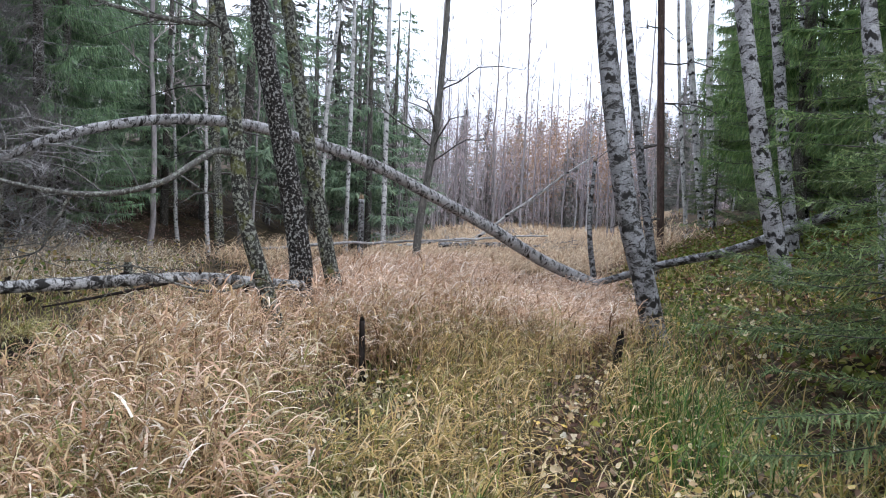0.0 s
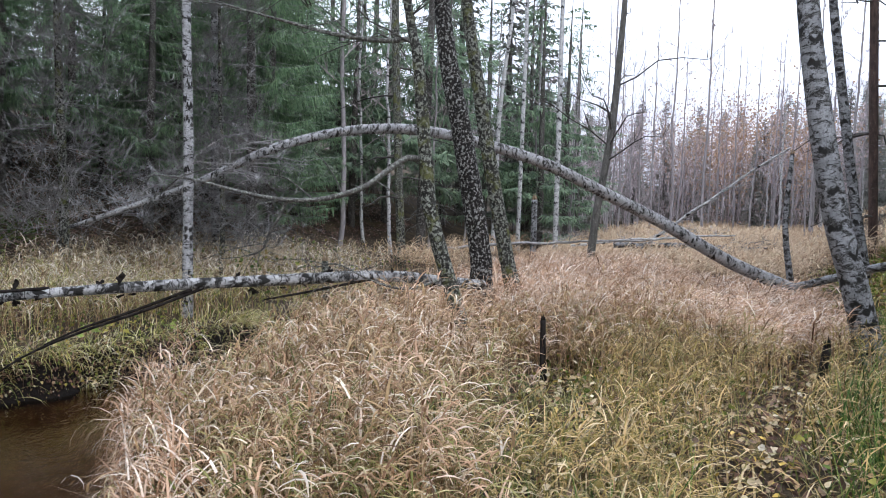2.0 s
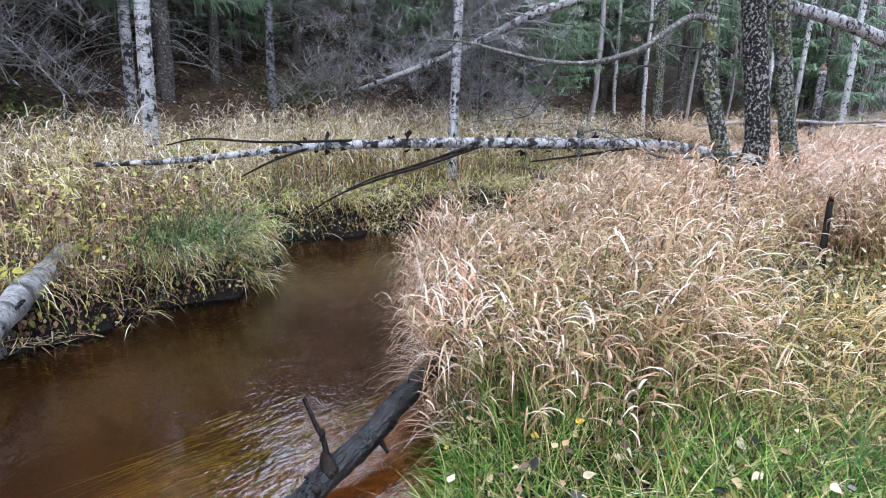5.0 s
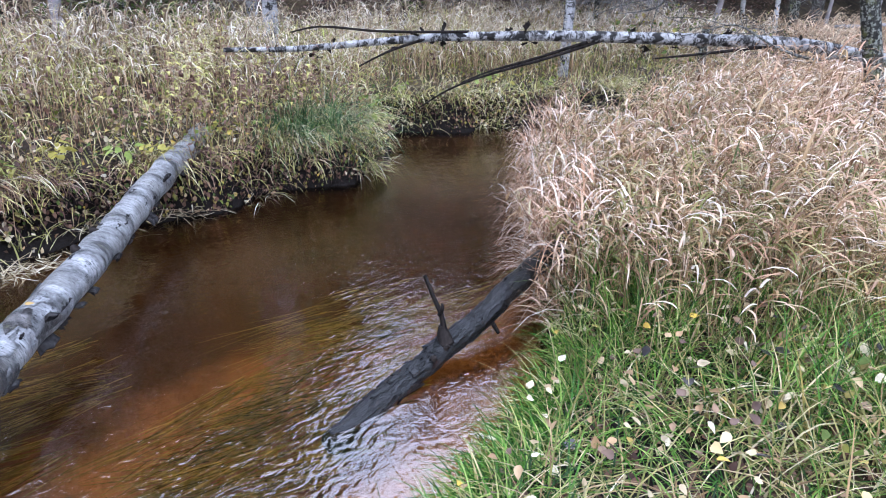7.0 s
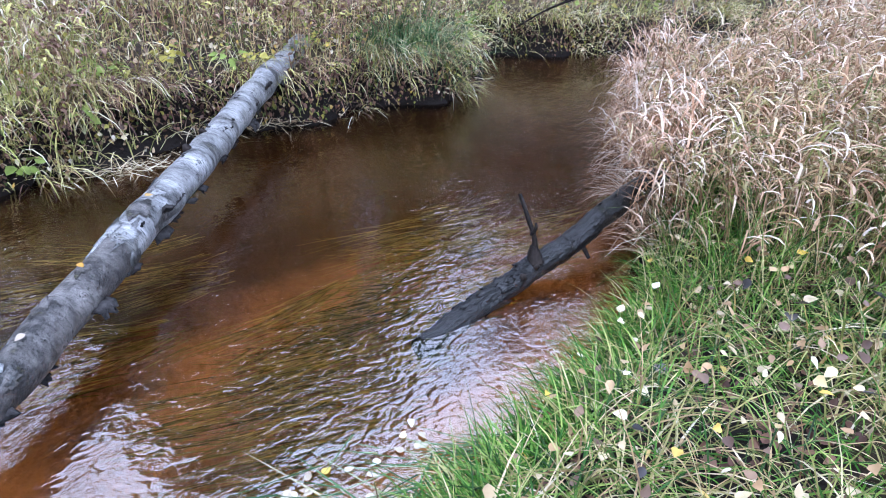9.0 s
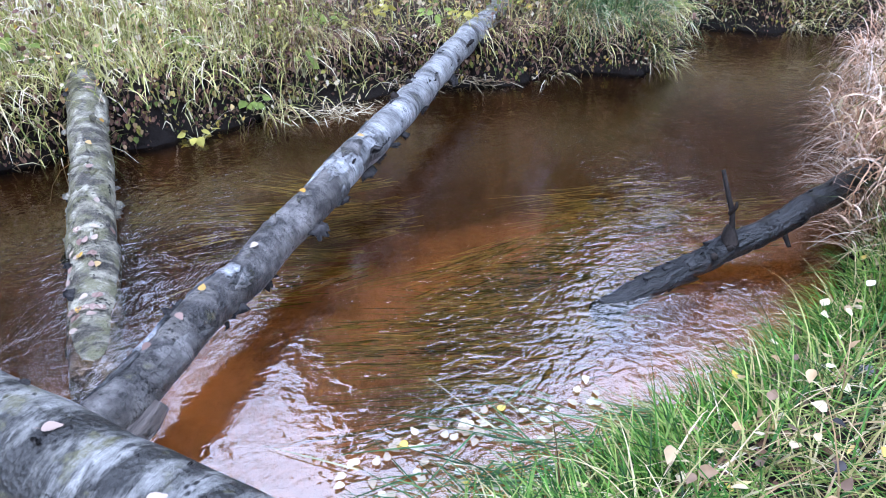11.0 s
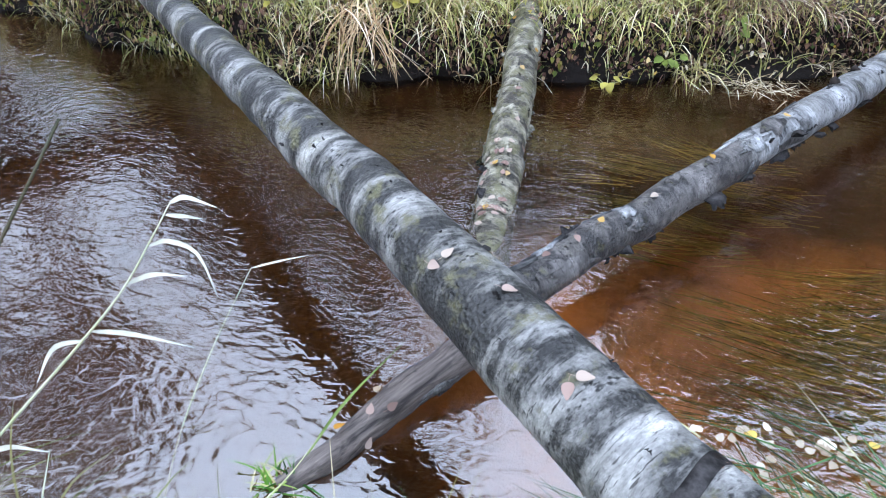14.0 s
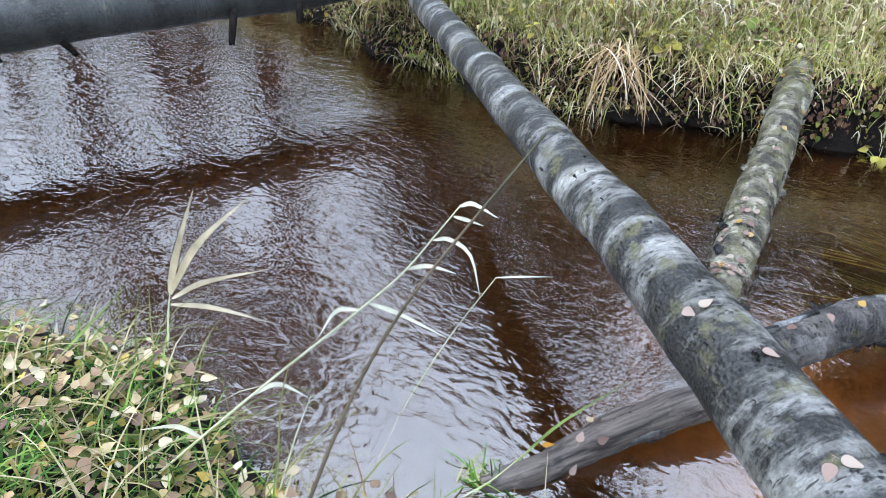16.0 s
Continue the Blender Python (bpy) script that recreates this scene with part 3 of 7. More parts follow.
sheet = Shape().add(np.stack([WX, WY, 0 * WX], -1), np.stack([idx[:-1, :-1], idx[1:, :-1], idx[1:, 1:], idx[:-1, 1:]], -1).reshape(-1, 4))
tagged(part("water", sheet, M_WATER), "clear brown stream water with small ripples", "stream", kind="structure")


def scatter(n, x0, x1, y0, y1, keep):
    """About n random ground places in a box, kept with the chance keep(x, y)."""
    x, y = rng.uniform(x0, x1, n), rng.uniform(y0, y1, n)
    k = rng.random(n) < keep(x, y)
    return np.stack([x[k], y[k], ground(x[k], y[k])], 1)


def step(a, b, v):
    t = np.clip((v - a) / (b - a), 0, 1)
    return t * t * (3 - 2 * t)


def on_near(x, y, margin=0.0):
    return x > near_edge(y) + margin


def on_far(x, y, margin=0.0):
    return x < far_edge(y) - margin


# ---------------------------------------------------------------- logs
def log_points(a, b, n, sag=0.0, wander=0.0, seed=0):
    g = np.random.default_rng(seed)
    s = np.linspace(0, 1, n)[:, None]
    p = np.array(a) * (1 - s) + np.array(b) * s
    p[:, 2] -= sag * 4 * (s * (1 - s))[:, 0]
    bend = np.cumsum(g.normal(0, wander, (n, 3)), 0)
    return p + bend - np.linspace(0, 1, n)[:, None] * bend[-1]


def along_z(ob, path):
    """Turns a mesh built in world places so that its own z runs along the path (bark grain follows z)."""
    d = Vector(path[-1] - path[0]).normalized()
    m = Matrix.Translation(Vector(path[0])) @ d.to_track_quat("Z", "Y").to_matrix().to_4x4()
    ob.data.transform(m.inverted())
    return m


def wood(name, path, radii, mat, sides=18, wobble=0.02, seed=0, label="", parent=None, world=None):
    """A trunk or log as one mesh, its own z along the wood. Without a parent it is returned at its place."""
    sh = Shape()
    tube(sh, path, radii, sides, wobble, True, seed)
    ob = part(name, sh, mat, parent, label)
    m = along_z(ob, np.asarray(path))
    ob.matrix_basis = (world.inverted() @ m) if world is not None else m
    return ob


def curl_flake(size, seed):
    """A curled ragged flake of bark with thickness."""
    g = np.random.default_rng(seed)
    wide = g.uniform(0.5, 1.5)
    u, v = np.meshgrid(np.linspace(-0.5, 0.5, 7) * wide, np.linspace(0, 1, 4), indexing="ij")
    reach = g.uniform(0.25, 1.2, 7)[:, None]
    ang = v * g.uniform(0.3, 2.4) * (0.6 + 0.4 * reach)
    top = np.stack([u * size * (1 - 0.2 * v + 0.2 * g.normal(0, 1, u.shape) * v), 0.6 * np.sin(ang) * size * reach, 0.45 * (1 - np.cos(ang)) * size + 0.06 * size * g.normal(0, 1, u.shape) * v], -1)
    low = top + np.array([0, 0.02, -0.05]) * size
    verts = np.concatenate([top.reshape(-1, 3), low.reshape(-1, 3)])
    k = np.arange(28).reshape(7, 4)
    f = np.stack([k[:-1, :-1], k[1:, :-1], k[1:, 1:], k[:-1, 1:]], -1).reshape(-1, 4)
    ring = list(k[:, 0]) + list(k[-1, 1:]) + list(k[-2::-1, -1]) + list(k[0, -2:0:-1])
    side = [(ring[i], ring[(i + 1) % len(ring)], ring[(i + 1) % len(ring)] + 28, ring[i] + 28) for i in range(len(ring))]
    return Shape().add(verts, np.concatenate([f, f[:, ::-1] + 28, np.array(side)]))


MAIN_A, MAIN_B = (-0.50, -0.38, 0.69), (-4.55, -4.24, 0.595)
LOG2_A, LOG2_B = (-5.45, 1.95, 0.445), (-1.86, -1.28, 0.205)
LOG3_A, LOG3_B = (-4.75, -1.315, 0.37), (-2.25, -1.295, -0.155)


def fallen_log(name, label, a, b, radii, mat, seed, sag=0.0, flakes=0, flake_size=0.07, knots=0, wobble=0.02, wander=0.006, sides=22, flake_span=(0.1, 0.9), n=40, flake_mats=None, low=0.75):
    path = log_points(a, b, n, sag, wander, seed)
    root = thing(name, label, "fallen log", place=path[0])
    wm = Matrix.Translation(Vector(path[0]))
    wood("trunk", path, radii, mat, sides, wobble, seed, "", root, wm)
    g = np.random.default_rng(seed + 5)
    d = path[-1] - path[0]
    d /= np.linalg.norm(d)
    rad = lambda s: np.interp(s, np.linspace(0, 1, len(radii)), radii)
    for i in range(flakes):
        s = g.uniform(*flake_span)
        p = path[int(s * (n - 1))]
        ang = g.uniform(-2.7, -0.4) if g.random() < low else g.uniform(0, 3.14)
        side = np.cross(d, (0, 0, 1))
        side /= np.linalg.norm(side)
        up = np.cross(side, d)
        outw = np.cos(ang) * side + np.sin(ang) * up
        tang = -np.sin(ang) * side + np.cos(ang) * up
        place = p + outw * rad(s) * 0.98
        f = part("bark_flake", curl_flake(flake_size * g.uniform(0.35, 1.3), seed * 31 + i), (flake_mats or [M_FLAKE])[i % len(flake_mats or [M_FLAKE])], root, "curled flake of loose bark")
        m = Matrix((Vector(d), Vector(-tang), Vector(outw))).transposed().to_4x4()
        f.matrix_basis = wm.inverted() @ Matrix.Translation(Vector(place)) @ m
    for i in range(knots):
        s = g.uniform(0.08, 0.92)
        p = path[int(s * (n - 1))]
        ang = g.uniform(-0.6, 3.6)
        side = np.cross(d, (0, 0, 1))
        up = np.cross(side, d)
        outw = np.cos(ang) * side + np.sin(ang) * up
        sh = Shape()
        tube(sh, [p + outw * rad(s) * 0.7, p + outw * rad(s) * 1.1, p + outw * rad(s) * (1.25 + g.random() * 0.3)], (rad(s) * 0.35, rad(s) * 0.28, rad(s) * 0.12), 8, 0.15, True, i)
        k = part("knot", sh, M_DARKWOOD, root, "dark branch stub")
        k.matrix_basis = wm.inverted()
    return root, path


def bark_plates(root, path, radius, mats, count, span, size, seed, arc=(-2.2, 1.6)):
    """Broken plates of bark that still cling to a log, each with a ragged rim and lifted edges."""
    g = np.random.default_rng(seed)
    wm = Matrix.Translation(root.location).inverted()
    for i in range(count):
        c = g.uniform(*span) * (len(path) - 1)
        p, q = path[int(c)], path[min(int(c) + 1, len(path) - 1)]
        d = (q - path[max(int(c) - 1, 0)])
        d = d / np.linalg.norm(d)
        side = np.cross(d, (0, 0, 1))
        side /= np.linalg.norm(side)
        up = np.cross(side, d)
        mid, half, long = g.uniform(*arc), g.uniform(0.25, 0.6), size * g.uniform(0.4, 1.3)
        rim = 1 + 0.28 * g.normal(0, 1, 16)
        a = np.arange(16) * 2 * np.pi / 16
        u, v = np.cos(a) * rim * long * 0.5, mid + np.sin(a) * rim * half
        rr = radius * (1.0 + g.uniform(0.01, 0.04)) + 0.005 * g.random(16)
        place = lambda u, v, r: p + d * u[:, None] + (np.cos(v)[:, None] * up + np.sin(v)[:, None] * side) * r[:, None]
        inner = place(u * 0.5, mid + (v - mid) * 0.5, np.full(16, radius * 1.02 + 0.001))
        top, low = place(u, v, rr), place(u, v, rr - 0.012)
        centre = place(np.zeros(1), np.array([mid]), np.array([radius * 1.02 + 0.001]))
        k = np.arange(16)
        n = (k + 1) % 16
        quads = np.concatenate([np.stack([k, n, n + 16, k + 16], 1), np.stack([k + 32, n + 32, n, k], 1)])
        tris = np.stack([k + 16, n + 16, np.full(16, 48)], 1)
        ob = part("bark_plate", Shape().add(np.concatenate([top, inner, low, centre]), quads, tris), mats[i % len(mats)], root, "broken plate of clinging bark")
        m = along_z(ob, np.array([p, p + d]))
        ob.matrix_basis = wm @ m


main_log, MAIN = fallen_log("birch_log", "thick wet birch log with banded bark lying across the stream", MAIN_A, MAIN_B, (0.128, 0.116, 0.106, 0.099, 0.092), M_LOG, 3, 0.02, 130, 0.019, 0, 0.02, 0.004, 28, (0.0, 0.5), n=60, low=0.5)
ring_d = Vector(MAIN[6] - MAIN[5]).normalized()
ring_s = ring_d.cross(Vector((0, 0, 1))).normalized()
ring_u = ring_s.cross(ring_d)
sh = Shape()
va = np.linspace(-1.5, 0.75, 18)
rows = [[MAIN[6] + np.array(ring_d) * (o + 0.008 * math.sin(3 * v)) + (np.array(ring_u) * math.cos(v) + np.array(ring_s) * math.sin(v)) * (0.1235 + e) for v in va] for o, e in ((-0.02, -0.004), (-0.018, 0.004), (0.016, 0.004), (0.018, -0.004))]
k = np.arange(72).reshape(4, 18)
sh.add(np.array(rows).reshape(-1, 3), np.stack([k[:-1, :-1], k[:-1, 1:], k[1:, 1:], k[1:, :-1]], -1).reshape(-1, 4))
part("bark_strip", sh, M_FLAKE, main_log, "smooth dark strip of bark round the log").matrix_basis = Matrix.Translation(main_log.location).inverted()
back = (np.array(MAIN_A) - np.array(MAIN_B)) / np.linalg.norm(np.array(MAIN_A) - np.array(MAIN_B))
wood("butt_end", [np.array(MAIN_A) + back * k for k in (-0.02, 0.25, 0.5, 0.75, 1.0)], (0.127, 0.13, 0.136, 0.14), M_LOG, 28, 0.02, 4, "thick end of the log on the bank", main_log, Matrix.Translation(main_log.location))
log2, LOG2 = fallen_log("grey_log", "grey peeling birch log sloping across the stream into the water", LOG2_A, LOG2_B, (0.088, 0.092, 0.093, 0.094, 0.093, 0.088, 0.07, 0.06, 0.05), M_LOG_GREY, 8, 0.03, 110, 0.075, 4, 0.02, 0.005, 22, (0.08, 0.97), n=60, flake_mats=[M_FLAKE])
peel = [LOG2[k] for k in range(37, 60)]
wood("peeled_end", peel, (0.080, 0.090, 0.086, 0.082, 0.078), M_PEELED, 22, 0.025, 9, "brown-grey end where the pale bark is gone", log2, Matrix.Translation(log2.location))
butt, BUTT = fallen_log("stripped_log", "bare dark wet log end lying in the water", (-1.98, -1.10, 0.15), (-1.19, -1.80, -0.02), (0.06, 0.066, 0.058, 0.036), M_BARE, 12, 0, 0, 0, 0, 0.05, 0.006, 18, n=24)
log3, LOG3 = fallen_log("mossy_log", "short mossy birch log sloping from the bank into the water", LOG3_A, LOG3_B, (0.10, 0.105, 0.11, 0.10), M_MOSSLOG, 17, 0.0, 60, 0.055, 2, 0.025, 0.006, 20, n=40, flake_mats=[M_MOSSLOG, M_FLAKE, M_MOSSLOG], low=0.55)
wet, WETL = fallen_log("wet_log", "dark wet log rising out of the stream into the grass", (-2.08, 0.76, -0.055), (-2.24, 3.0, 0.40), (0.056, 0.061, 0.065, 0.064), M_WET, 23, 0, 26, 0.03, 4, 0.05, 0.002, 30, (0.2, 0.95), n=120, flake_mats=[M_WET], low=0.4)
far_log, FARLOG = fallen_log("dark_log", "thick dark log with leaves spanning the stream downstream", (-0.6, -6.56, 0.65), (-5.2, -3.55, 0.60), (0.18, 0.165, 0.15, 0.12), M_FARLOG, 29, 0, 0, 0, 3, 0.03, 0.006, 22, n=50)
M_PLATE = log_bark("dark_plate_bark", (0.16, 0.16, 0.16), (0.010, 0.010, 0.010), 1.0, 12.0, 0.34, 0.25, 0.8)
bark_plates(log2, LOG2, 0.089, [M_PLATE, M_LOG_GREY, M_PEELED], 22, (0.56, 0.97), 0.19, 41)
bark_plates(log2, LOG2, 0.094, [M_PLATE, M_FLAKE], 14, (0.15, 0.62), 0.13, 47, (1.0, 2.4))
bark_plates(wet, WETL, 0.060, [M_WET], 60, (0.12, 0.95), 0.11, 45, (-2.4, 2.4))
bark_plates(butt, BUTT, 0.061, [M_PLATE, M_BARE], 16, (0.05, 0.6), 0.13, 43)
bark_plates(log3, LOG3, 0.105, [M_MOSSLOG], 14, (0.15, 0.9), 0.11, 44, (-1.8, 1.8))
for name, lab, root, pts, radii in (
    ("stub", "broken upright branch stub", wet, [(-2.13, 1.50, 0.16), (-2.16, 1.50, 0.27), (-2.2, 1.49, 0.34), (-2.28, 1.49, 0.45)], (0.016, 0.0125, 0.012, 0.010)),
    ("stub", "side spur of the broken stub", wet, [(-2.17, 1.495, 0.27), (-2.13, 1.47, 0.33), (-2.13, 1.465, 0.36)], (0.012, 0.010, 0.006)),
    ("knot", "swollen collar of the broken stub", wet, [(-2.12, 1.50, 0.12), (-2.14, 1.50, 0.17), (-2.155, 1.50, 0.215)], (0.046, 0.034, 0.018)),
    ("stub", "short hanging stub", wet, [(-2.13, 1.85, 0.13), (-2.07, 1.86, 0.06)], (0.015, 0.01)),
    ("stub", "pale hanging branch stub", far_log, [(-3.25, -4.79, 0.62), (-3.154, -4.687, 0.583), (-3.12, -4.683, 0.491), (-3.083, -4.678, 0.398)], (0.03, 0.026, 0.024, 0.022)),
    ("stub", "pale hanging branch stub", far_log, [(-3.62, -4.55, 0.64), (-3.541, -4.451, 0.60), (-3.521, -4.441, 0.54), (-3.499, -4.431, 0.473)], (0.028, 0.024, 0.022, 0.018)),
    ("knot", "dark branch stub", far_log, [(-2.3, -5.4, 0.62), (-2.35, -5.25, 0.44)], (0.035, 0.016)),
    ("knot", "dark branch stub", far_log, [(-2.0, -5.6, 0.62), (-2.02, -5.5, 0.45)], (0.03, 0.016)),
):
    sh = Shape()
    tube(sh, smooth_path(pts, 10), radii, 8, 0.1, True, 4)
    o = part(name, sh, M_DARKWOOD, root, lab)
    o.matrix_basis = Matrix.Translation(root.location).inverted()


# ---------------------------------------------------------------- trees
def twig_rows(shape, path, radius, count, reach, seed, droop=0.0, rise=0.5, sides=4, sub=3, width=0.012):
    """Limbs off a trunk path, with thin ribbons as their twigs."""
    g = np.random.default_rng(seed)
    path = np.asarray(path)
    for i in range(count):
        s = g.uniform(0.12, 0.97)
        p = path[int(s * (len(path) - 1))]
        a = g.uniform(0, 2 * np.pi)
        l = reach * (1.1 - 0.75 * s) * g.uniform(0.5, 1.2)
        d = np.array([np.cos(a), np.sin(a), 0])
        r0 = radius * (1 - 0.6 * s)
        pts = [p]
        for j in range(1, 5):
            f = j / 4
            pts.append(p + d * l * f + np.array([g.normal(0, 0.05), g.normal(0, 0.05), (rise * f - droop * f * f + g.normal(0, 0.04)) * l]))
        pts = np.array(pts)
        tube(shape, pts, (r0, r0 * 0.7, r0 * 0.3), sides, 0, False)
        k = sub * 4
        base = pts[g.integers(1, 5, k)] + g.normal(0, 0.02, (k, 3))
        ribbons(shape, base, l * g.uniform(0.2, 0.5, k), width, a + g.normal(0, 0.9, k), g.uniform(0.6, 1.5, k) - rise * 0.4 + droop * 0.5, g.normal(0.1, 0.4, k), 2, 0.3)


def trunk_path(points, top, n):
    """Continues a seen trunk line up to the height top."""
    pts = [np.array(p, float) for p in points]
    d = pts[-1] - pts[-2]
    d /= np.linalg.norm(d)
    while pts[-1][2] < top:
        d = d * 0.75 + np.array([0, 0, 0.25])
        d /= np.linalg.norm(d)
        pts.append(pts[-1] + d * min(2.0, top - pts[-1][2] + 0.05))
    return smooth_path(pts, n)


def down_to_ground(points):
    a, b = np.array(points[0], float), np.array(points[1], float)
    d = (a - b) / np.linalg.norm(a - b)
    z = float(ground(a[0], a[1])) - 0.15
    if a[2] > z:
        return [a + d * (a[2] - z) / max(-d[2], 0.3), *points]
    return list(points)


def broadleaf(name, label, points, dia, mat, top, seed, limbs=18, reach=1.6, twig=None, group="", sides=16, rise=0.6, droop=0.3, sub=4, wobble=0.03, lo=0.25):
    """A leafless tree: one trunk mesh and a crown of limbs and twigs."""
    pts = down_to_ground(points)
    path = trunk_path(pts, top, 46)
    root = thing(name, label, "tree", group, place=path[0])
    wm = Matrix.Translation(Vector(path[0]))
    r = dia / 2
    wood("trunk", path, (r * 1.25, r * 1.02, r * 0.95, r * 0.8, r * 0.6, r * 0.4, r * 0.15), mat, sides, wobble, seed, "", root, wm)
    sh = Shape()
    twig_rows(sh, path[int(lo * 46):], r * (0.28 if r < 0.065 or lo < 0.4 else 0.16), limbs, reach, seed, droop, rise, 4, sub)
    o = part("crown", sh, twig or M_TWIG, root, "leafless limbs and twigs")
    o.matrix_basis = wm.inverted()
    return root, path


tree_a, PATH_A = broadleaf("alder_tree", "slim crooked alder trunk grey with lichen, in dry grass", [(-1.43, 5.57, 1.14), (-1.67, 5.50, 1.95), (-1.72, 5.49, 2.33), (-1.78, 5.47, 2.92), (-1.83, 5.45, 3.39), (-1.90, 5.43, 3.69)], 0.135, M_LICHEN, 9, 31, 16, 1.5, M_TWIG, "alders in the grass", lo=0.5)
tree_b, PATH_B = broadleaf("alder_tree", "dark leaning alder trunk spotted with pale lichen, in dry grass", [(-1.51, 7.14, 1.13), (-1.54, 7.14, 1.55), (-1.77, 7.08, 2.81), (-1.93, 7.04, 3.52), (-2.03, 7.01, 4.19)], 0.25, M_ALDER, 12, 32, 20, 2.0, M_TWIG, "alders in the grass", 22, lo=0.5)
tree_c, PATH_C = broadleaf("alder_tree", "leaning grey-green lichen-covered alder trunk, in dry grass", [(-1.26, 7.80, 1.13), (-1.35, 7.78, 1.52), (-1.59, 7.74, 2.67), (-1.75, 7.70, 3.55), (-1.90, 7.67, 4.41)], 0.185, M_LICHEN, 11, 33, 18, 1.8, M_TWIG, "alders in the grass", lo=0.5)
tree_d, PATH_D = broadleaf("alder_tree", "curved slim grey trunk standing alone in the dry meadow", [(-0.51, 13.99, 0.93), (-0.43, 13.99, 1.98), (-0.20, 14.00, 3.68), (-0.10, 14.00, 5.36), (-0.05, 14.00, 6.54)], 0.165, M_GREYBARK, 11, 34, 22, 2.2, M_TWIG, "alders in the grass")
tree_e, PATH_E = broadleaf("birch_tree", "leaning birch with rough blackened lower bark beside the meadow", [(2.41, 6.89, 0.60), (2.22, 6.95, 1.38), (2.01, 7.02, 2.16), (1.80, 7.07, 3.31), (1.65, 7.11, 4.40)], 0.245, M_BIRCH_OLD, 13, 35, 18, 2.0, M_TWIG, "birches", 22, lo=0.5)
for pts, dia, mat, top, lab in (
    ([(4.02, 12.36, 1.64), (3.79, 12.44, 3.03), (3.51, 12.52, 4.96), (3.34, 12.56, 6.24)], 0.16, M_BIRCH_OLD, 13, "slim leaning birch at the meadow's edge"),
    ([(4.21, 7.96, 1.57), (4.01, 8.06, 2.54), (3.84, 8.14, 3.59), (3.63, 8.23, 4.85)], 0.22, M_BIRCH, 13, "white birch with dark scars on the mossy bank"),
    ([(5.25, 9.67, 1.90), (5.07, 9.76, 3.33), (4.94, 9.83, 4.60), (4.83, 9.88, 5.44)], 0.18, M_BIRCH, 13, "white birch with dark scars among spruces"),
    ([(6.23, 11.41, 2.3), (6.23, 11.41, 3.08), (6.15, 11.45, 6.01)], 0.18, M_BIRCH, 13, "white birch with dark scars among spruces"),
    ([(6.5, 11.6, 2.3), (6.56, 11.6, 3.08), (6.58, 11.6, 6.01)], 0.14, M_BIRCH_OLD, 13, "thin grey birch among spruces"),
    ([(4.55, 6.55, 2.0), (4.50, 6.61, 2.73), (4.34, 6.72, 3.88), (4.28, 6.76, 4.40)], 0.19, M_BIRCH, 12, "white birch behind spruce boughs"),
    ([(6.69, 16.71, 2.29), (6.23, 16.89, 6.34), (6.09, 16.94, 7.78)], 0.17, M_BIRCH_THIN, 14, "slender white birch by the meadow"),
    ([(7.70, 18.46, 2.50), (7.43, 18.57, 6.01), (7.36, 18.60, 8.37)], 0.2, M_BIRCH_THIN, 14, "slender white birch by the meadow"),
    ([(6.2, 16.4, 2.0), (5.9, 16.5, 5.0)], 0.10, M_BIRCH_THIN, 9, "thin white birch by the meadow"),
    ([(-1.92, 21.92, 1.13), (-1.97, 21.91, 5.29), (-2.01, 21.91, 9.01)], 0.17, M_BIRCH_THIN, 14, "slender white birch at the far spruces"),
    ([(-3.44, 23.75, 2.44), (-3.42, 23.75, 7.53), (-3.44, 23.75, 9.54)], 0.15, M_BIRCH_THIN, 14, "slender white birch at the far spruces"),
    ([(-3.98, 21.64, 1.42), (-3.93, 21.65, 5.16), (-3.64, 21.70, 8.32)], 0.15, M_BIRCH_THIN, 13, "slender leaning birch at the far spruces"),
    ([(-7.30, 3.80, 1.16), (-7.30, 3.80, 2.16), (-7.29, 3.82, 3.46)], 0.165, M_BIRCH, 12, "white birch with black scars at the foot of the slope"),
    ([(-5.54, 7.35, 1.37), (-5.54, 7.35, 2.78), (-5.56, 7.33, 4.06)], 0.13, M_BIRCH, 11, "slender upright white birch at the meadow's edge"),
    ([(-8.9, 4.5, 1.2), (-8.92, 4.5, 3.0)], 0.15, M_BIRCH_OLD, 12, "grey birch in the shade of the spruces"),
    ([(-9.6, 7.5, 1.6), (-9.7, 7.5, 5.0)], 0.15, M_BIRCH_OLD, 12, "grey birch in the shade of the spruces"),
    ([(-7.9, 11.5, 1.2), (-7.95, 11.5, 5.0)], 0.2, M_BIRCH_OLD, 12, "grey birch in the shade of the spruces"),
):
    broadleaf("birch_tree", lab, pts, dia, mat, top, int(abs(pts[0][0]) * 100 + pts[0][1] * 10), 16, 1.7, M_TWIG_LILAC_HAZE, "birches", 16, lo=0.45)
broadleaf("dead_pine", "reddish straight dead conifer trunk with bare side twigs", [(5.18, 15.14, 1.24), (4.86, 15.24, 7.17)], 0.17, M_RED_BARK, 14, 71, 60, 1.5, M_TWIG, "dead trees", rise=-0.05, droop=0.15, lo=0.1)
broadleaf("grey_tree", "tall grey trunk in the forest shade", [(-5.11, 14.97, 1.56), (-5.27, 14.92, 4.61)], 0.2, M_LICHEN, 13, 72, 40, 1.6, M_TWIG, "dead trees", rise=0.1, lo=0.1)

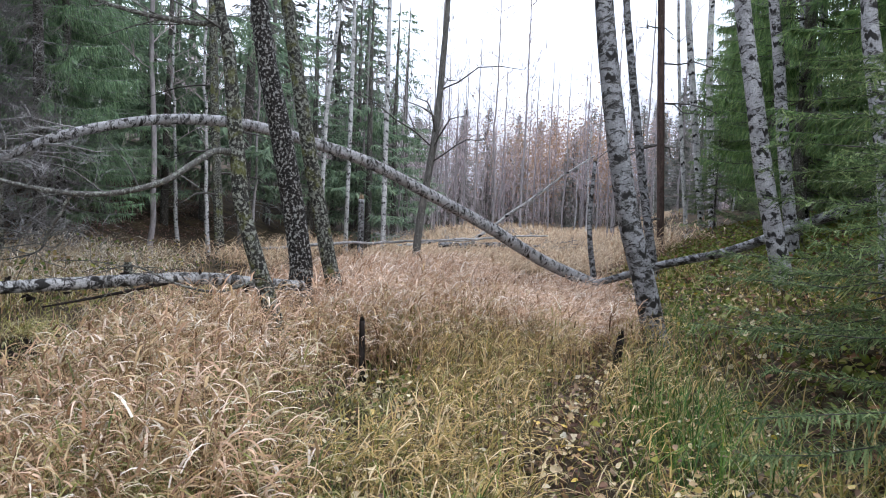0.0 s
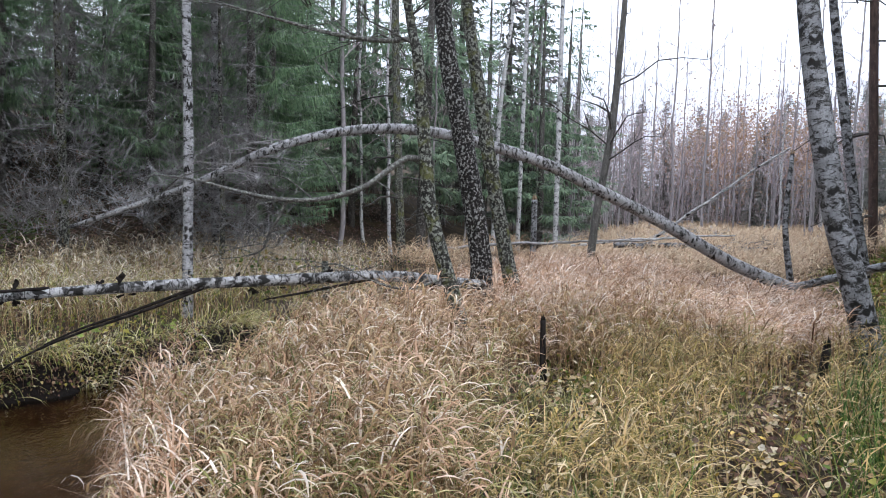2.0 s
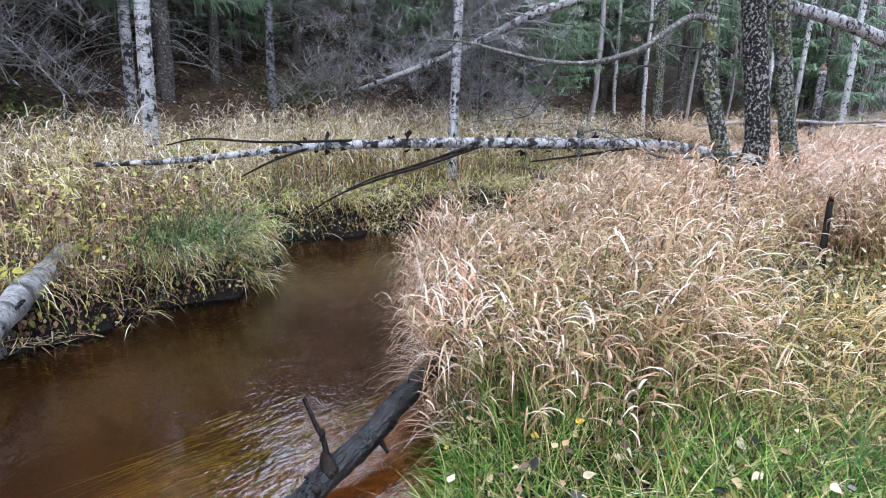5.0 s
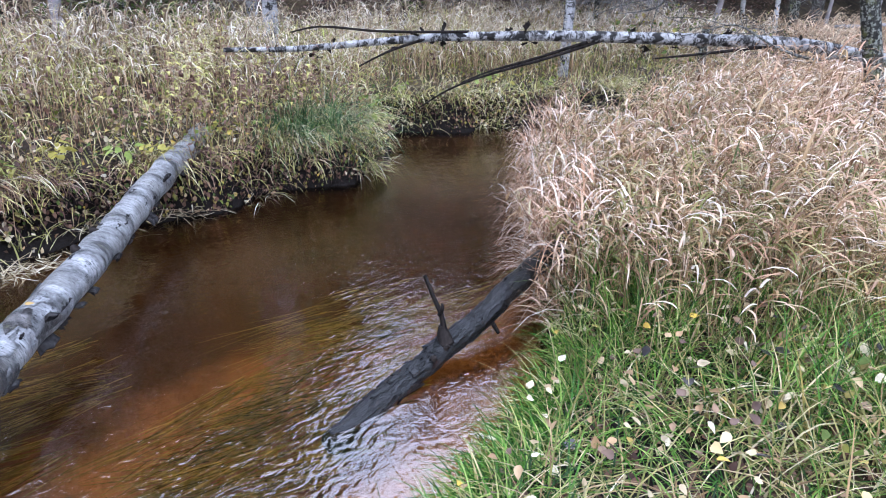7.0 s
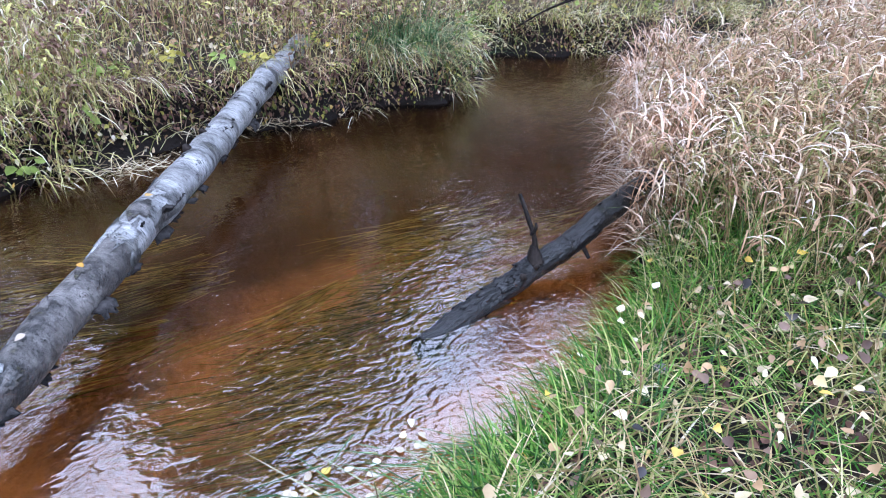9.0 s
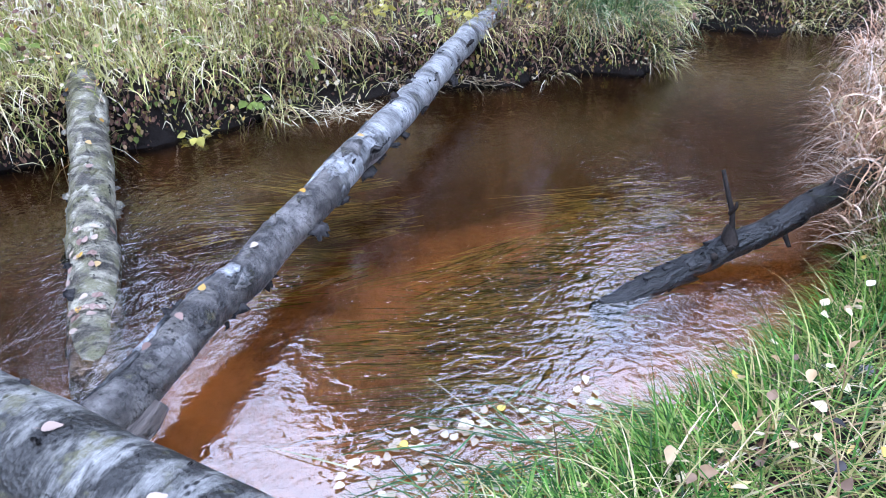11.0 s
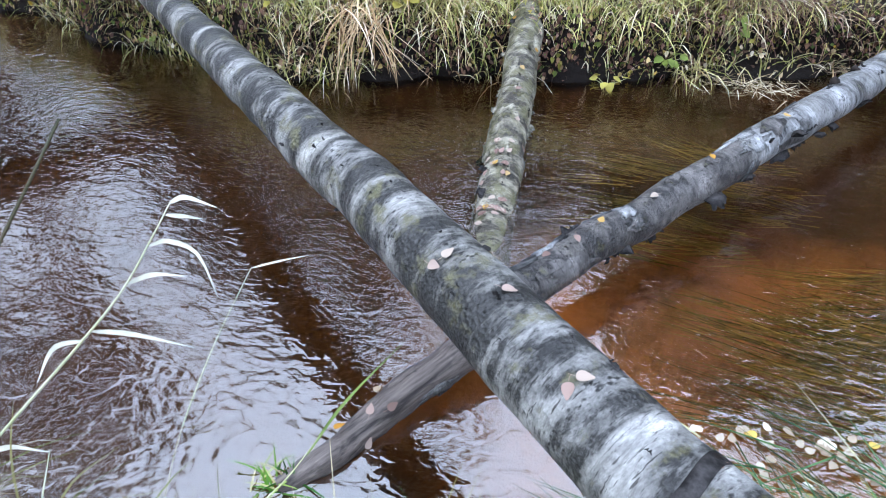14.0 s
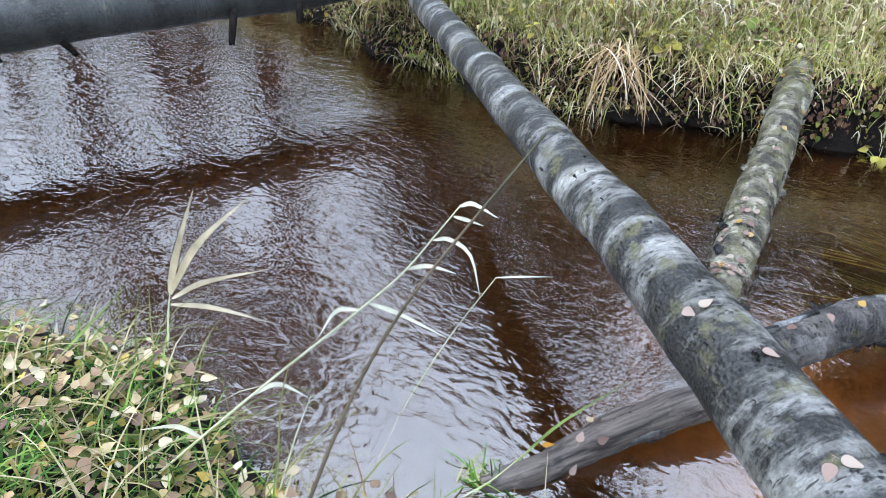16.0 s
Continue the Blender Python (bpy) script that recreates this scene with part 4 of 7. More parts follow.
# the bent birch: an arch from the meadow over to the far slope
arch = smooth_path([(3.12, 12.3, 0.5), (2.97, 12.14, 0.78), (1.90, 11.85, 1.24), (0.81, 11.47, 1.84), (-0.21, 11.0, 2.33), (-1.12, 10.44, 2.75), (-1.96, 10.01, 3.0), (-2.84, 9.48, 3.17), (-3.49, 9.05, 3.16), (-4.03, 8.63, 3.05), (-4.68, 8.12, 2.79), (-5.17, 7.83, 2.5), (-5.69, 7.6, 2.21), (-6.46, 7.27, 1.87), (-7.1, 7.0, 1.6)], 90)
bent = thing("bent_birch", "bent birch arching over the meadow, its crown on the ground", "tree", place=arch[0])
M_ARCH = birch_bark("arched_birch_bark", 0.8, 0.66, (0.42, 0.42, 0.43), 0.55)
wood("trunk", arch, (0.13, 0.11, 0.10, 0.09, 0.08, 0.07, 0.057, 0.043, 0.025), M_ARCH, 18, 0.025, 5, "", bent, Matrix.Translation(Vector(arch[0])))
sh = Shape()
twig_rows(sh, arch[58:], 0.009, 40, 1.3, 9, 0.35, 0.2, 4, 9, 0.005)
twig_rows(sh, arch[30:60], 0.010, 6, 0.8, 10, 0.4, 0.3, 4, 3, 0.005)
part("crown", sh, M_TWIG_PALE, bent, "bare grey twigs").matrix_basis = Matrix.Translation(Vector(arch[0])).inverted()

# branches of the first alder
M_BRANCH = rough_bark("lichen_branch_bark", (0.05, 0.048, 0.044), (0.13, 0.125, 0.115), (0.25, 0.26, 0.23), 0.6, 26)
for pts, r, lab in (
    ([(-1.78, 5.47, 2.45), (-1.85, 5.28, 2.44), (-1.97, 5.13, 2.32), (-2.12, 4.97, 2.17), (-2.43, 4.82, 2.06), (-2.8, 4.73, 2.05), (-3.26, 4.8, 2.12), (-3.7, 4.9, 2.2), (-4.2, 5.0, 2.24)], 0.030, "long curved lichen-grey branch"),
    ([(-2.70, 4.75, 2.05), (-2.78, 4.76, 1.9), (-2.88, 4.78, 1.75), (-2.95, 4.8, 1.62), (-3.1, 4.8, 1.55)], 0.016, "hanging side branch"),
    ([(-1.90, 5.43, 3.5), (-2.1, 5.3, 3.46), (-2.5, 5.2, 3.5), (-3.0, 5.1, 3.62), (-3.5, 5.0, 3.75)], 0.026, "long bare upper branch"),
    ([(-1.5, 5.55, 1.4), (-1.8, 5.3, 1.3), (-2.1, 5.2, 1.36), (-2.4, 5.1, 1.5), (-2.6, 5.0, 1.45)], 0.014, "low bare branch"),
):
    sh = Shape()
    p = smooth_path(pts, 26)
    tube(sh, p, (r, r * 0.8, r * 0.55, r * 0.2), 8, 0.06, True, 3)
    g = np.random.default_rng(int(r * 1000))
    for i in range(16):
        q = p[g.integers(6, 26)]
        e = q + g.normal(0, 1, 3) * (0.22, 0.15, 0.16) + (-0.12, 0, 0)
        tube(sh, smooth_path([q, (q + e) / 2 + g.normal(0, 0.03, 3), e], 5), (r * 0.25, 0.003), 4, 0, False)
        ribbons(sh, np.repeat(e[None], 2, 0), g.uniform(0.1, 0.25, 2), 0.004, g.uniform(0, 6, 2), g.uniform(0.3, 2, 2), 0.2, 2)
    part("branch", sh, M_BRANCH, tree_a, lab).matrix_basis = Matrix.Translation(tree_a.location).inverted()

# fallen birch stem hung on the alders
stem = smooth_path([(-1.38, 6.55, 1.22), (-1.70, 5.95, 1.31), (-2.07, 5.55, 1.37), (-2.49, 5.18, 1.37), (-3.24, 4.5, 1.35), (-3.79, 4.20, 1.31), (-4.34, 3.93, 1.26), (-4.77, 3.55, 1.2), (-5.3, 2.85, 1.1), (-5.55, 2.25, 1.09)], 70)
hung = thing("snapped_birch", "snapped birch stem hanging level over the stream, bark peeling", "fallen tree", place=stem[0])
inv = Matrix.Translation(hung.location).inverted()
wood("trunk", stem, (0.053, 0.052, 0.050, 0.047, 0.043, 0.037, 0.029, 0.02), birch_bark("snapped_birch_bark", 0.8, 0.72, (0.46, 0.46, 0.46)), 16, 0.06, 6, "", hung, Matrix.Translation(hung.location))
for pts, r in (
    ([(-3.24, 4.5, 1.33), (-3.6, 4.22, 1.15), (-4.0, 3.95, 0.98), (-4.3, 3.75, 0.82), (-4.55, 3.6, 0.62)], 0.014),
    ([(-3.35, 4.4, 1.30), (-3.75, 4.2, 1.12), (-4.1, 4.05, 0.98), (-4.35, 3.95, 0.85)], 0.014),
    ([(-4.6, 3.7, 1.22), (-4.8, 3.45, 1.1), (-5.0, 3.25, 0.95)], 0.014),
    ([(-4.3, 3.95, 1.30), (-4.75, 3.35, 1.28), (-5.1, 2.95, 1.3), (-5.3, 2.75, 1.24)], 0.013),
    ([(-2.2, 5.4, 1.35), (-2.6, 5.0, 1.26), (-2.9, 4.75, 1.2)], 0.014),
):
    sh = Shape()
    tube(sh, smooth_path(pts, 14), (r, r * 0.8, r * 0.45), 8, 0.08, True, 8)
    part("branch", sh, M_DARKWOOD, hung, "dark broken side branch").matrix_basis = inv
g = np.random.default_rng(55)
for i in range(48):
    q = stem[g.integers(3, 62)]
    f = part("bark_flake", curl_flake(0.075 * g.uniform(0.5, 1.2), 900 + i), M_DARKWOOD, hung, "dark curled bark flake")
    f.matrix_basis = inv @ Matrix.Translation(Vector(q + g.normal(0, 0.015, 3) + (0, 0, g.choice([-0.055, -0.05, 0.045])))) @ pose(0, 0, 0, g.uniform(-60, 60), g.uniform(-40, 40), g.uniform(0, 360))

# the thin log on the right, leaning from meadow to bank
lr = smooth_path([(1.75, 12.1, 0.55), (1.96, 12.04, 0.63), (2.91, 11.64, 0.91), (3.75, 10.87, 1.32), (4.5, 10.04, 1.64), (5.18, 9.13, 2.12), (6.0, 8.3, 2.6)], 50)
lean_log = thing("fallen_birch", "thin fallen birch leaning from the meadow onto the bank", "fallen log", place=lr[0])
sh = Shape()
tube(sh, lr, (0.05, 0.06, 0.065, 0.07, 0.08), 14, 0.03, True, 7)
part("trunk", sh, M_BIRCH_OLD, lean_log).matrix_basis = Matrix.Translation(lean_log.location).inverted()


def snag(name, label, points, radii, mat, seed=1, ragged=True):
    path = smooth_path(down_to_ground(points), 20)
    root = thing(name, label, "dead stump", place=path[0])
    wm = Matrix.Translation(Vector(path[0]))
    wood("trunk", path, radii, mat, 12, 0.06, seed, "", root, wm)
    if ragged:
        g = np.random.default_rng(seed)
        sh = Shape()
        for i in range(5):
            a = i * 1.256 + g.uniform(-0.3, 0.3)
            b = path[-1] + np.array([np.cos(a), np.sin(a), -0.02]) * radii[-1] * 0.6
            tube(sh, [b, b + (0, 0, radii[-1] * g.uniform(1, 3.5))], (radii[-1] * 0.45, radii[-1] * 0.05), 5, 0.1, True, i)
        part("splinters", sh, M_ENDGRAIN if mat is not M_DARKWOOD else M_DARKWOOD, root, "broken splintered top").matrix_basis = wm.inverted()
    return root


snag("stake", "thin dark rotten stake standing in dry grass", [(-0.60, 5.47, 0.5), (-0.62, 5.48, 0.8), (-0.63, 5.49, 1.08)], (0.03, 0.028, 0.022), M_DARKWOOD, 2)
snag("snag", "short broken birch snag in the meadow", [(-2.12, 17.37, 0.83), (-2.14, 17.37, 2.3)], (0.09, 0.085, 0.075), M_BIRCH_OLD, 3)
snag("snag", "thin pale broken birch pole in the meadow", [(3.04, 12.64, 0.92), (2.91, 12.67, 1.91), (2.95, 12.67, 3.17)], (0.07, 0.055, 0.035), M_BIRCH_OLD, 4)
snag("stump", "small dark rotten stump in green sedge", [(1.62, 5.75, 0.6), (1.66, 5.75, 0.98)], (0.05, 0.04, 0.03), M_DARKWOOD, 5)
snag("stump", "small lichen stump at the foot of the slope", [(-4.3, 9.0, 0.8), (-4.32, 9.0, 1.15)], (0.07, 0.06, 0.05), M_LICHEN, 6)


# ---------------------------------------------------------------- spruces
def needle_twigs(shape, base, length, width, turn, lean, curl, segs=2):
    ribbons(shape, base, length, width, turn, lean, curl, segs, 0.35, 0.8)


def spruce_mesh(seed, height, spread, low, gap=0.32, per=6, twigs=20, wide=0.035, limit=99.0, fine=2, least=4, short=0.08, spray=0.34):
    """Trunk and crown of a spruce; the crown is many drooping sprays on whorled limbs."""
    g = np.random.default_rng(seed)
    tr, limbs, cr = Shape(), Shape(), Shape()
    tp = np.stack([0.05 * np.sin(np.linspace(0, 5, 24) + seed), 0.05 * np.cos(np.linspace(0, 4, 24)), np.linspace(-0.3, height, 24)], 1)
    tube(tr, tp, (height * 0.013, height * 0.0105, height * 0.007, 0.01), 10, 0.04, True, seed)
    z = low
    while z < height - 0.3:
        f = (z - low) / (height - low)
        reach = spread * (1 - f) ** 0.8 * (0.55 + 0.45 * min(1, (f + 0.04) * 8)) + 0.15
        dense = 1.0 if z < limit else 0.35
        for b in range(max(3, int(per * (0.7 + 0.3 * dense)))):
            a = g.uniform(0, 2 * np.pi)
            l = reach * g.uniform(0.65, 1.15)
            dip = g.uniform(0.12, 0.4)
            d = np.array([np.cos(a), np.sin(a), 0])
            s = np.linspace(0, 1, 4)
            pts = np.array([0, 0, z]) + d * (l * s)[:, None] + np.array([0, 0, 1]) * ((-dip * s + 0.75 * dip * s ** 2.5) * l)[:, None] + np.stack([-d[1] * np.ones(4), d[0] * np.ones(4), 0 * s], 1) * (g.normal(0, 0.06) * l * s ** 2)[:, None]
            if fine > 1:
                tube(limbs, pts, (0.012 + 0.006 * l, 0.004), 3, 0, False)
            else:
                ribbons(limbs, pts[:1], l, 0.03, a, 1.75, -0.15, 1, 0.3)
            n = max(least, int(twigs * dense * l))
            u = g.uniform(0.12, 1.0, n) ** 0.8
            base = np.stack([np.interp(u, s, pts[:, k]) for k in range(3)], 1)
            sgn = g.choice([-1, 1], n)
            ln = l * spray * (1.05 - 0.75 * u) * g.uniform(0.6, 1.3, n) + short
            needle_twigs(cr, base, ln, wide * g.uniform(0.7, 1.5, n), a + sgn * g.uniform(0.35, 1.1, n), g.uniform(1.45, 1.9, n), g.uniform(0.1, 0.75, n), fine)
            m = max(2, n // 2)
            u = g.uniform(0.2, 1.0, m)
            base = np.stack([np.interp(u, s, pts[:, k]) for k in range(3)], 1)
            needle_twigs(cr, base, 0.10 + 0.16 * l * (1 - 0.5 * u) * g.uniform(0.6, 1.4, m), wide * 0.9, a + g.uniform(-1.2, 1.2, m), g.uniform(2.2, 2.9, m), g.uniform(-0.2, 0.5, m), fine)
        z += gap * g.uniform(0.7, 1.3) * (1 - 0.5 * f)
    return tr, limbs, cr


def needle_crown(seed, height, spread, low, gap, per, twigs, needles):
    """A near young spruce: flat feathery twigs edged with small needles."""
    g = np.random.default_rng(seed)
    tr, limbs, cr = Shape(), Shape(), Shape()
    tp = np.stack([0 * np.linspace(0, 1, 12), 0 * np.linspace(0, 1, 12), np.linspace(-0.2, height, 12)], 1)
    tube(tr, tp, (0.035, 0.025, 0.006), 8, 0.05, True, seed)
    z = low
    while z < height - 0.15:
        f = (z - low) / (height - low)
        for b in range(per):
            a, l = g.uniform(0, 6.28), (spread * (1 - f) ** 0.85 + 0.1) * g.uniform(0.55, 1.2)
            d = np.array([np.cos(a), np.sin(a), 0])
            s = np.linspace(0, 1, 5)
            dip = g.uniform(-0.3, 0.9)
            pts = np.array([0, 0, z]) + d * (l * s)[:, None] + np.array([0, 0, 1.0]) * ((-dip * s + 0.6 * dip * s ** 2.5) * l)[:, None]
            tube(limbs, pts, (0.003 + 0.003 * l, 0.0015), 4, 0, False)
            n = max(3, int(twigs * l))
            u = np.concatenate([g.uniform(0.3, 1.0, n), [1.0]])
            base = np.stack([np.interp(u, s, pts[:, k]) for k in range(3)], 1)
            turn = a + g.choice([-1, 1], n + 1) * g.uniform(0.4, 1.0, n + 1)
            turn[-1] = a
            ln = (l * 0.08 * (1.1 - 0.6 * u) + 0.035) * g.uniform(0.6, 1.4, n + 1)
            fall = g.uniform(-0.5, 0.9, n + 1)
            way = np.stack([np.cos(turn) * np.cos(fall), np.sin(turn) * np.cos(fall), -np.sin(fall)], 1)
            ribbons(cr, base, ln, 0.010, turn, np.pi / 2 + fall, g.normal(0, 0.3, n + 1), 2, 0.4, 1.2)
            t = np.linspace(0.05, 1.05, needles)
            p = (base[:, None] + way[:, None] * (ln[:, None] * t)[..., None]).reshape(-1, 3)
            m = len(p)
            tn = np.repeat(turn, needles) + np.tile([-1, 1], m)[:m] * g.uniform(0.5, 0.9, m)
            ribbons(cr, p, g.uniform(0.016, 0.026, m), 0.0055, tn, g.uniform(0.8, 2.2, m), 0.0, 1, 0.4)
        z += gap * g.uniform(0.7, 1.3)
    return tr, limbs, cr


def bare_low(shape, seed, z0, z1, count, reach):
    """The dead lower limbs of a shaded spruce: thin, drooping, with a haze of fine twigs."""
    g = np.random.default_rng(seed)
    for i in range(count):
        z, a, l = g.uniform(z0, z1), g.uniform(0, 6.28), reach * g.uniform(0.3, 1.1)
        d = np.array([np.cos(a), np.sin(a), 0])
        f = np.linspace(0, 1, 5)
        pts = d * (l * f)[:, None] + np.array([0, 0, z]) + np.array([0, 0, 1]) * (l * (0.12 * f - g.uniform(0.2, 0.6) * f ** 2))[:, None] + g.normal(0, 0.035, (5, 3)) * f[:, None]
        tube(shape, pts, (0.008, 0.003), 3, 0, False)
        k = 12
        u = g.uniform(0.15, 1, k)
        base = np.stack([np.interp(u, f, pts[:, j]) for j in range(3)], 1)
        ribbons(shape, base, g.uniform(0.1, 0.4, k) * (0.4 + 0.6 * l), 0.005, a + g.choice([-1, 1], k) * g.uniform(0.3, 1.3, k), g.uniform(1.5, 2.5, k), g.uniform(-0.2, 0.6, k), 2)


def spruce(name, label, shapes, needle, twigs, group):
    root = thing(name, label, "spruce", group)
    part("trunk", shapes[0], M_SPRUCE_BARK, root)
    tagged(part("branchwork", shapes[1], twigs, root, "bare inner limbs"), kind="stuff")
    tagged(part("crown", shapes[2], needle, root, "drooping green needle sprays"), kind="stuff")
    return root


def rooted(x, y, turn=0.0, size=1.0):
    return pose(x, y, float(ground(x, y)), 0, 0, turn) @ Matrix.Scale(size, 4)


M_TWIG_GREY = plain("grey_dead_twigs", (0.17, 0.17, 0.165), (0.36, 0.36, 0.345), 9)
kinds = []
for k, (h, sp, low, n) in enumerate(((11, 2.1, 1.7, 24), (10, 1.9, 2.2, 24), (12, 2.4, 1.3, 22))):
    s3 = spruce_mesh(40 + k, h, sp, low, 0.36, 6, int(n * 3.6), 0.016, 6.5, 2, 8, 0.075, 0.12)
    bare_low(s3[1], 60 + k, 0.5, low + 2.0, 70, 1.3)
    kinds.append(spruce("spruce_tree", "tall dark green spruce with drooping boughs and dead lower twigs", s3, M_NEEDLE, M_TWIG_GREY, "spruces on the slope"))
SLOPE = [(-9.9, 5.6), (-11.6, 4.6), (-7.9, 13.6), (-9.4, 11.4), (-10.2, 14.4), (-9.0, 17.5), (-6.0, 20.0), (-7.4, 11.9), (-11.3, 12.2), (-9.2, 15.8), (-12.6, 17.5),
         (-14.8, 5.4), (-12.0, 15.5), (-8.0, 22.0), (-11.0, 21.0), (-5.0, 25.0), (-14.5, 16), (-7.2, 27), (-10.5, 27), (-3.6, 27.5), (-13, 24), (-16, 20), (-8.5, -12.5), (-5.5, -16), (-6.0, -13.2), (-12.5, -15), (-3.0, -19), (0.5, -17), (-7.0, -20), (2.5, -12), (-6.3, -11.6), (-0.2, -9.6), (1.2, -11.2), (-7.2, -15.6), (-2.2, -15.5)]
LOW_SLOPE = [(-12.0, 5.9), (-12.4, 3.4), (-11.6, 1.6), (-12.9, 7.9), (-13.6, 4.7), (-10.9, 3.6), (-13.0, 2.5), (-12.2, 7.2), (-13.6, 9.6), (-16.5, 8.0), (-11.2, 9.6), (-17, 12), (-14.8, 7.4), (-13.5, 5.6), (-15.5, 10.8), (-21, 12), (-18, 14), (-11.0, 7.9), (-12.9, 8.4), (-10.4, 6.9), (-12.6, 10.9), (-14.2, 12), (-16.2, 5.8), (-17.6, 10.0), (-13.2, 13.6), (-10.6, 10.6), (-11.5, 2.7), (-12.2, 0.5), (-10.9, -1.3), (-12.8, -3.0), (-14, 2.0), (-13.8, 3.9), (-11.2, -4.6),
             (-17.5, 6.6), (-18.5, 8.6), (-16.4, 13.6), (-19.5, 10.8), (-15.2, 15.2), (-17.4, 16.6), (-20.5, 7.4), (-19.0, 13.0), (-21.5, 15), (-14.6, 18.2), (-17, 19.5), (-22, 9.5)]
def glade(x, y):
    """Smaller trees in the gap of the wood upstream, taller ones beside it."""
    az = math.degrees(math.atan2(-(x + 0.25), y + 0.7))
    return 0.6 if 40 < az < 54 else 1.08 if 54 <= az < 82 else 0.66 if 82 <= az < 120 else 0.8


def open_sky(x, y):
    """The clear sector downstream, where only a few tall trunks stand."""
    return 125 < math.degrees(math.atan2(-(x + 2), y + 3.5)) % 360 < 160


light = []
for k, (h, sp, low) in enumerate(((11, 2.2, 1.7), (10, 2.0, 1.2))):
    s3 = spruce_mesh(140 + k, h, sp, low, 0.5, 6, 15, 0.06, 5.5, 1, 5, 0.1, 0.26)
    bare_low(s3[1], 160 + k, 0.3, low + 1.0, 16, 1.4)
    light.append(spruce("spruce_tree", "dark green spruce deeper in the forest, paled for mist", s3, M_NEEDLE_MIST, M_TWIG_GREY, "spruces on the slope"))
    light[k].matrix_basis = rooted((-13.4, -12.4)[k], (1.4, 5.0)[k], 30, 0.9)
for x, y in ((-10.5, 17.5), (-12.5, 20.5), (-9.6, 16.2), (-2.9, 25.5), (-2.2, 29.5), (-9.3, 20.8), (-12, 26), (-10, 24.5), (-14, 28), (-4.3, 31), (-2.0, 34), (-9.8, 12.8), (-8.8, 14.6), (-11.6, 13.4), (-8.2, 19.4)):
    copy_thing(light[int(y) % 2] if y > 18 else kinds[int(-x) % 3], rooted(x, y, 31 * x, 1.05 if y < 20 else 1.25))
for i in range(26):
    x, y = (-10.6 if i % 2 else -12.0) - 0.35 * (i % 3), -5.2 + 0.62 * i
    if y < 3.6 and not open_sky(x, y):
        copy_thing(light[i % 2], rooted(x, y, 77 * i, (1.0 + 0.06 * (i % 4)) * glade(x, y)))
spots = np.random.default_rng(3)
for i, (x, y) in enumerate(SLOPE):
    m = rooted(x, y, spots.uniform(0, 360), spots.uniform(0.85, 1.1) * (1.35 if y > 19 else glade(x, y) if y > -5 else 0.8))
    if i < 3:
        kinds[i].matrix_basis = m
    elif not open_sky(x, y):
        copy_thing(kinds[i % 3] if -1 < y < 16 else light[i % 2], m)
for i, (x, y) in enumerate(LOW_SLOPE):
    if y < 4.5 or i % 3 or x < -14 or i < 7:
        copy_thing(kinds[i % 3] if 1.5 < y < 14 and x > -16 else light[i % 2], rooted(x, y, 50 * i, (1.0 + 0.08 * (i % 3)) * glade(x, y) * (1 + 0.04 * max(0, -x - 12))))
s3 = spruce_mesh(90, 11, 2.0, 1.1, 0.34, 6, 100, 0.015, 4.8, 2, 8, 0.075, 0.12)
green = spruce("spruce_tree", "dense fresh green spruce with boughs down to the moss", s3, M_NEEDLE_NEAR, M_TWIG, "spruces on the bank")
green.matrix_basis = rooted(6.0, 7.6, 40, 0.95)
for x, y, a, s in ((7.6, 9.6, 120, 1.1), (5.9, 10.8, 210, 0.9), (8.4, 12.6, 10, 1.2), (7.9, 15.6, 80, 1.1), (6.8, 5.2, 300, 0.9), (9.5, 18.5, 60, 1.2), (10.8, 22.5, 170, 1.3), (9.6, 10.2, 250, 1.3), (8.8, 7.0, 20, 1.2)):
    copy_thing(green, rooted(x, y, a, s))
s3 = needle_crown(95, 3.4, 1.25, 0.15, 0.17, 7, 85, 7)
young = spruce("young_spruce", "young spruce with fine green boughs beside the path", s3, M_NEEDLE_YOUNG, M_TWIG, "young spruces")
young.matrix_basis = rooted(3.12, 3.5, 0, 1.05)
for x, y, a, s in ((3.95, 5.0, 130, 1.15), (7.4, 13.2, 40, 0.9), (8.6, 15.2, 170, 1.0), (6.6, 11.9, 260, 0.7), (9.6, 17.4, 320, 1.1), (8.0, 11.4, 80, 1.0), (10.6, 15.8, 10, 1.2), (7.0, 16.6, 200, 0.8)):
    copy_thing(young, rooted(x, y, a, s))
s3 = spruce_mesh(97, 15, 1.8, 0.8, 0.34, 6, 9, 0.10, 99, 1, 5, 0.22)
far_sp = spruce("spruce_tree", "distant grey-green spruce at the meadow's end, needles greyed for haze", s3, M_NEEDLE_HAZE, M_TWIG, "far spruces")
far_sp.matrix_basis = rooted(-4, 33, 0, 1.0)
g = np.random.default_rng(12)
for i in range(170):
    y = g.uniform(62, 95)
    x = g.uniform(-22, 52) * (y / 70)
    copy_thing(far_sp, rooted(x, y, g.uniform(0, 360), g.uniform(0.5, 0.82)))
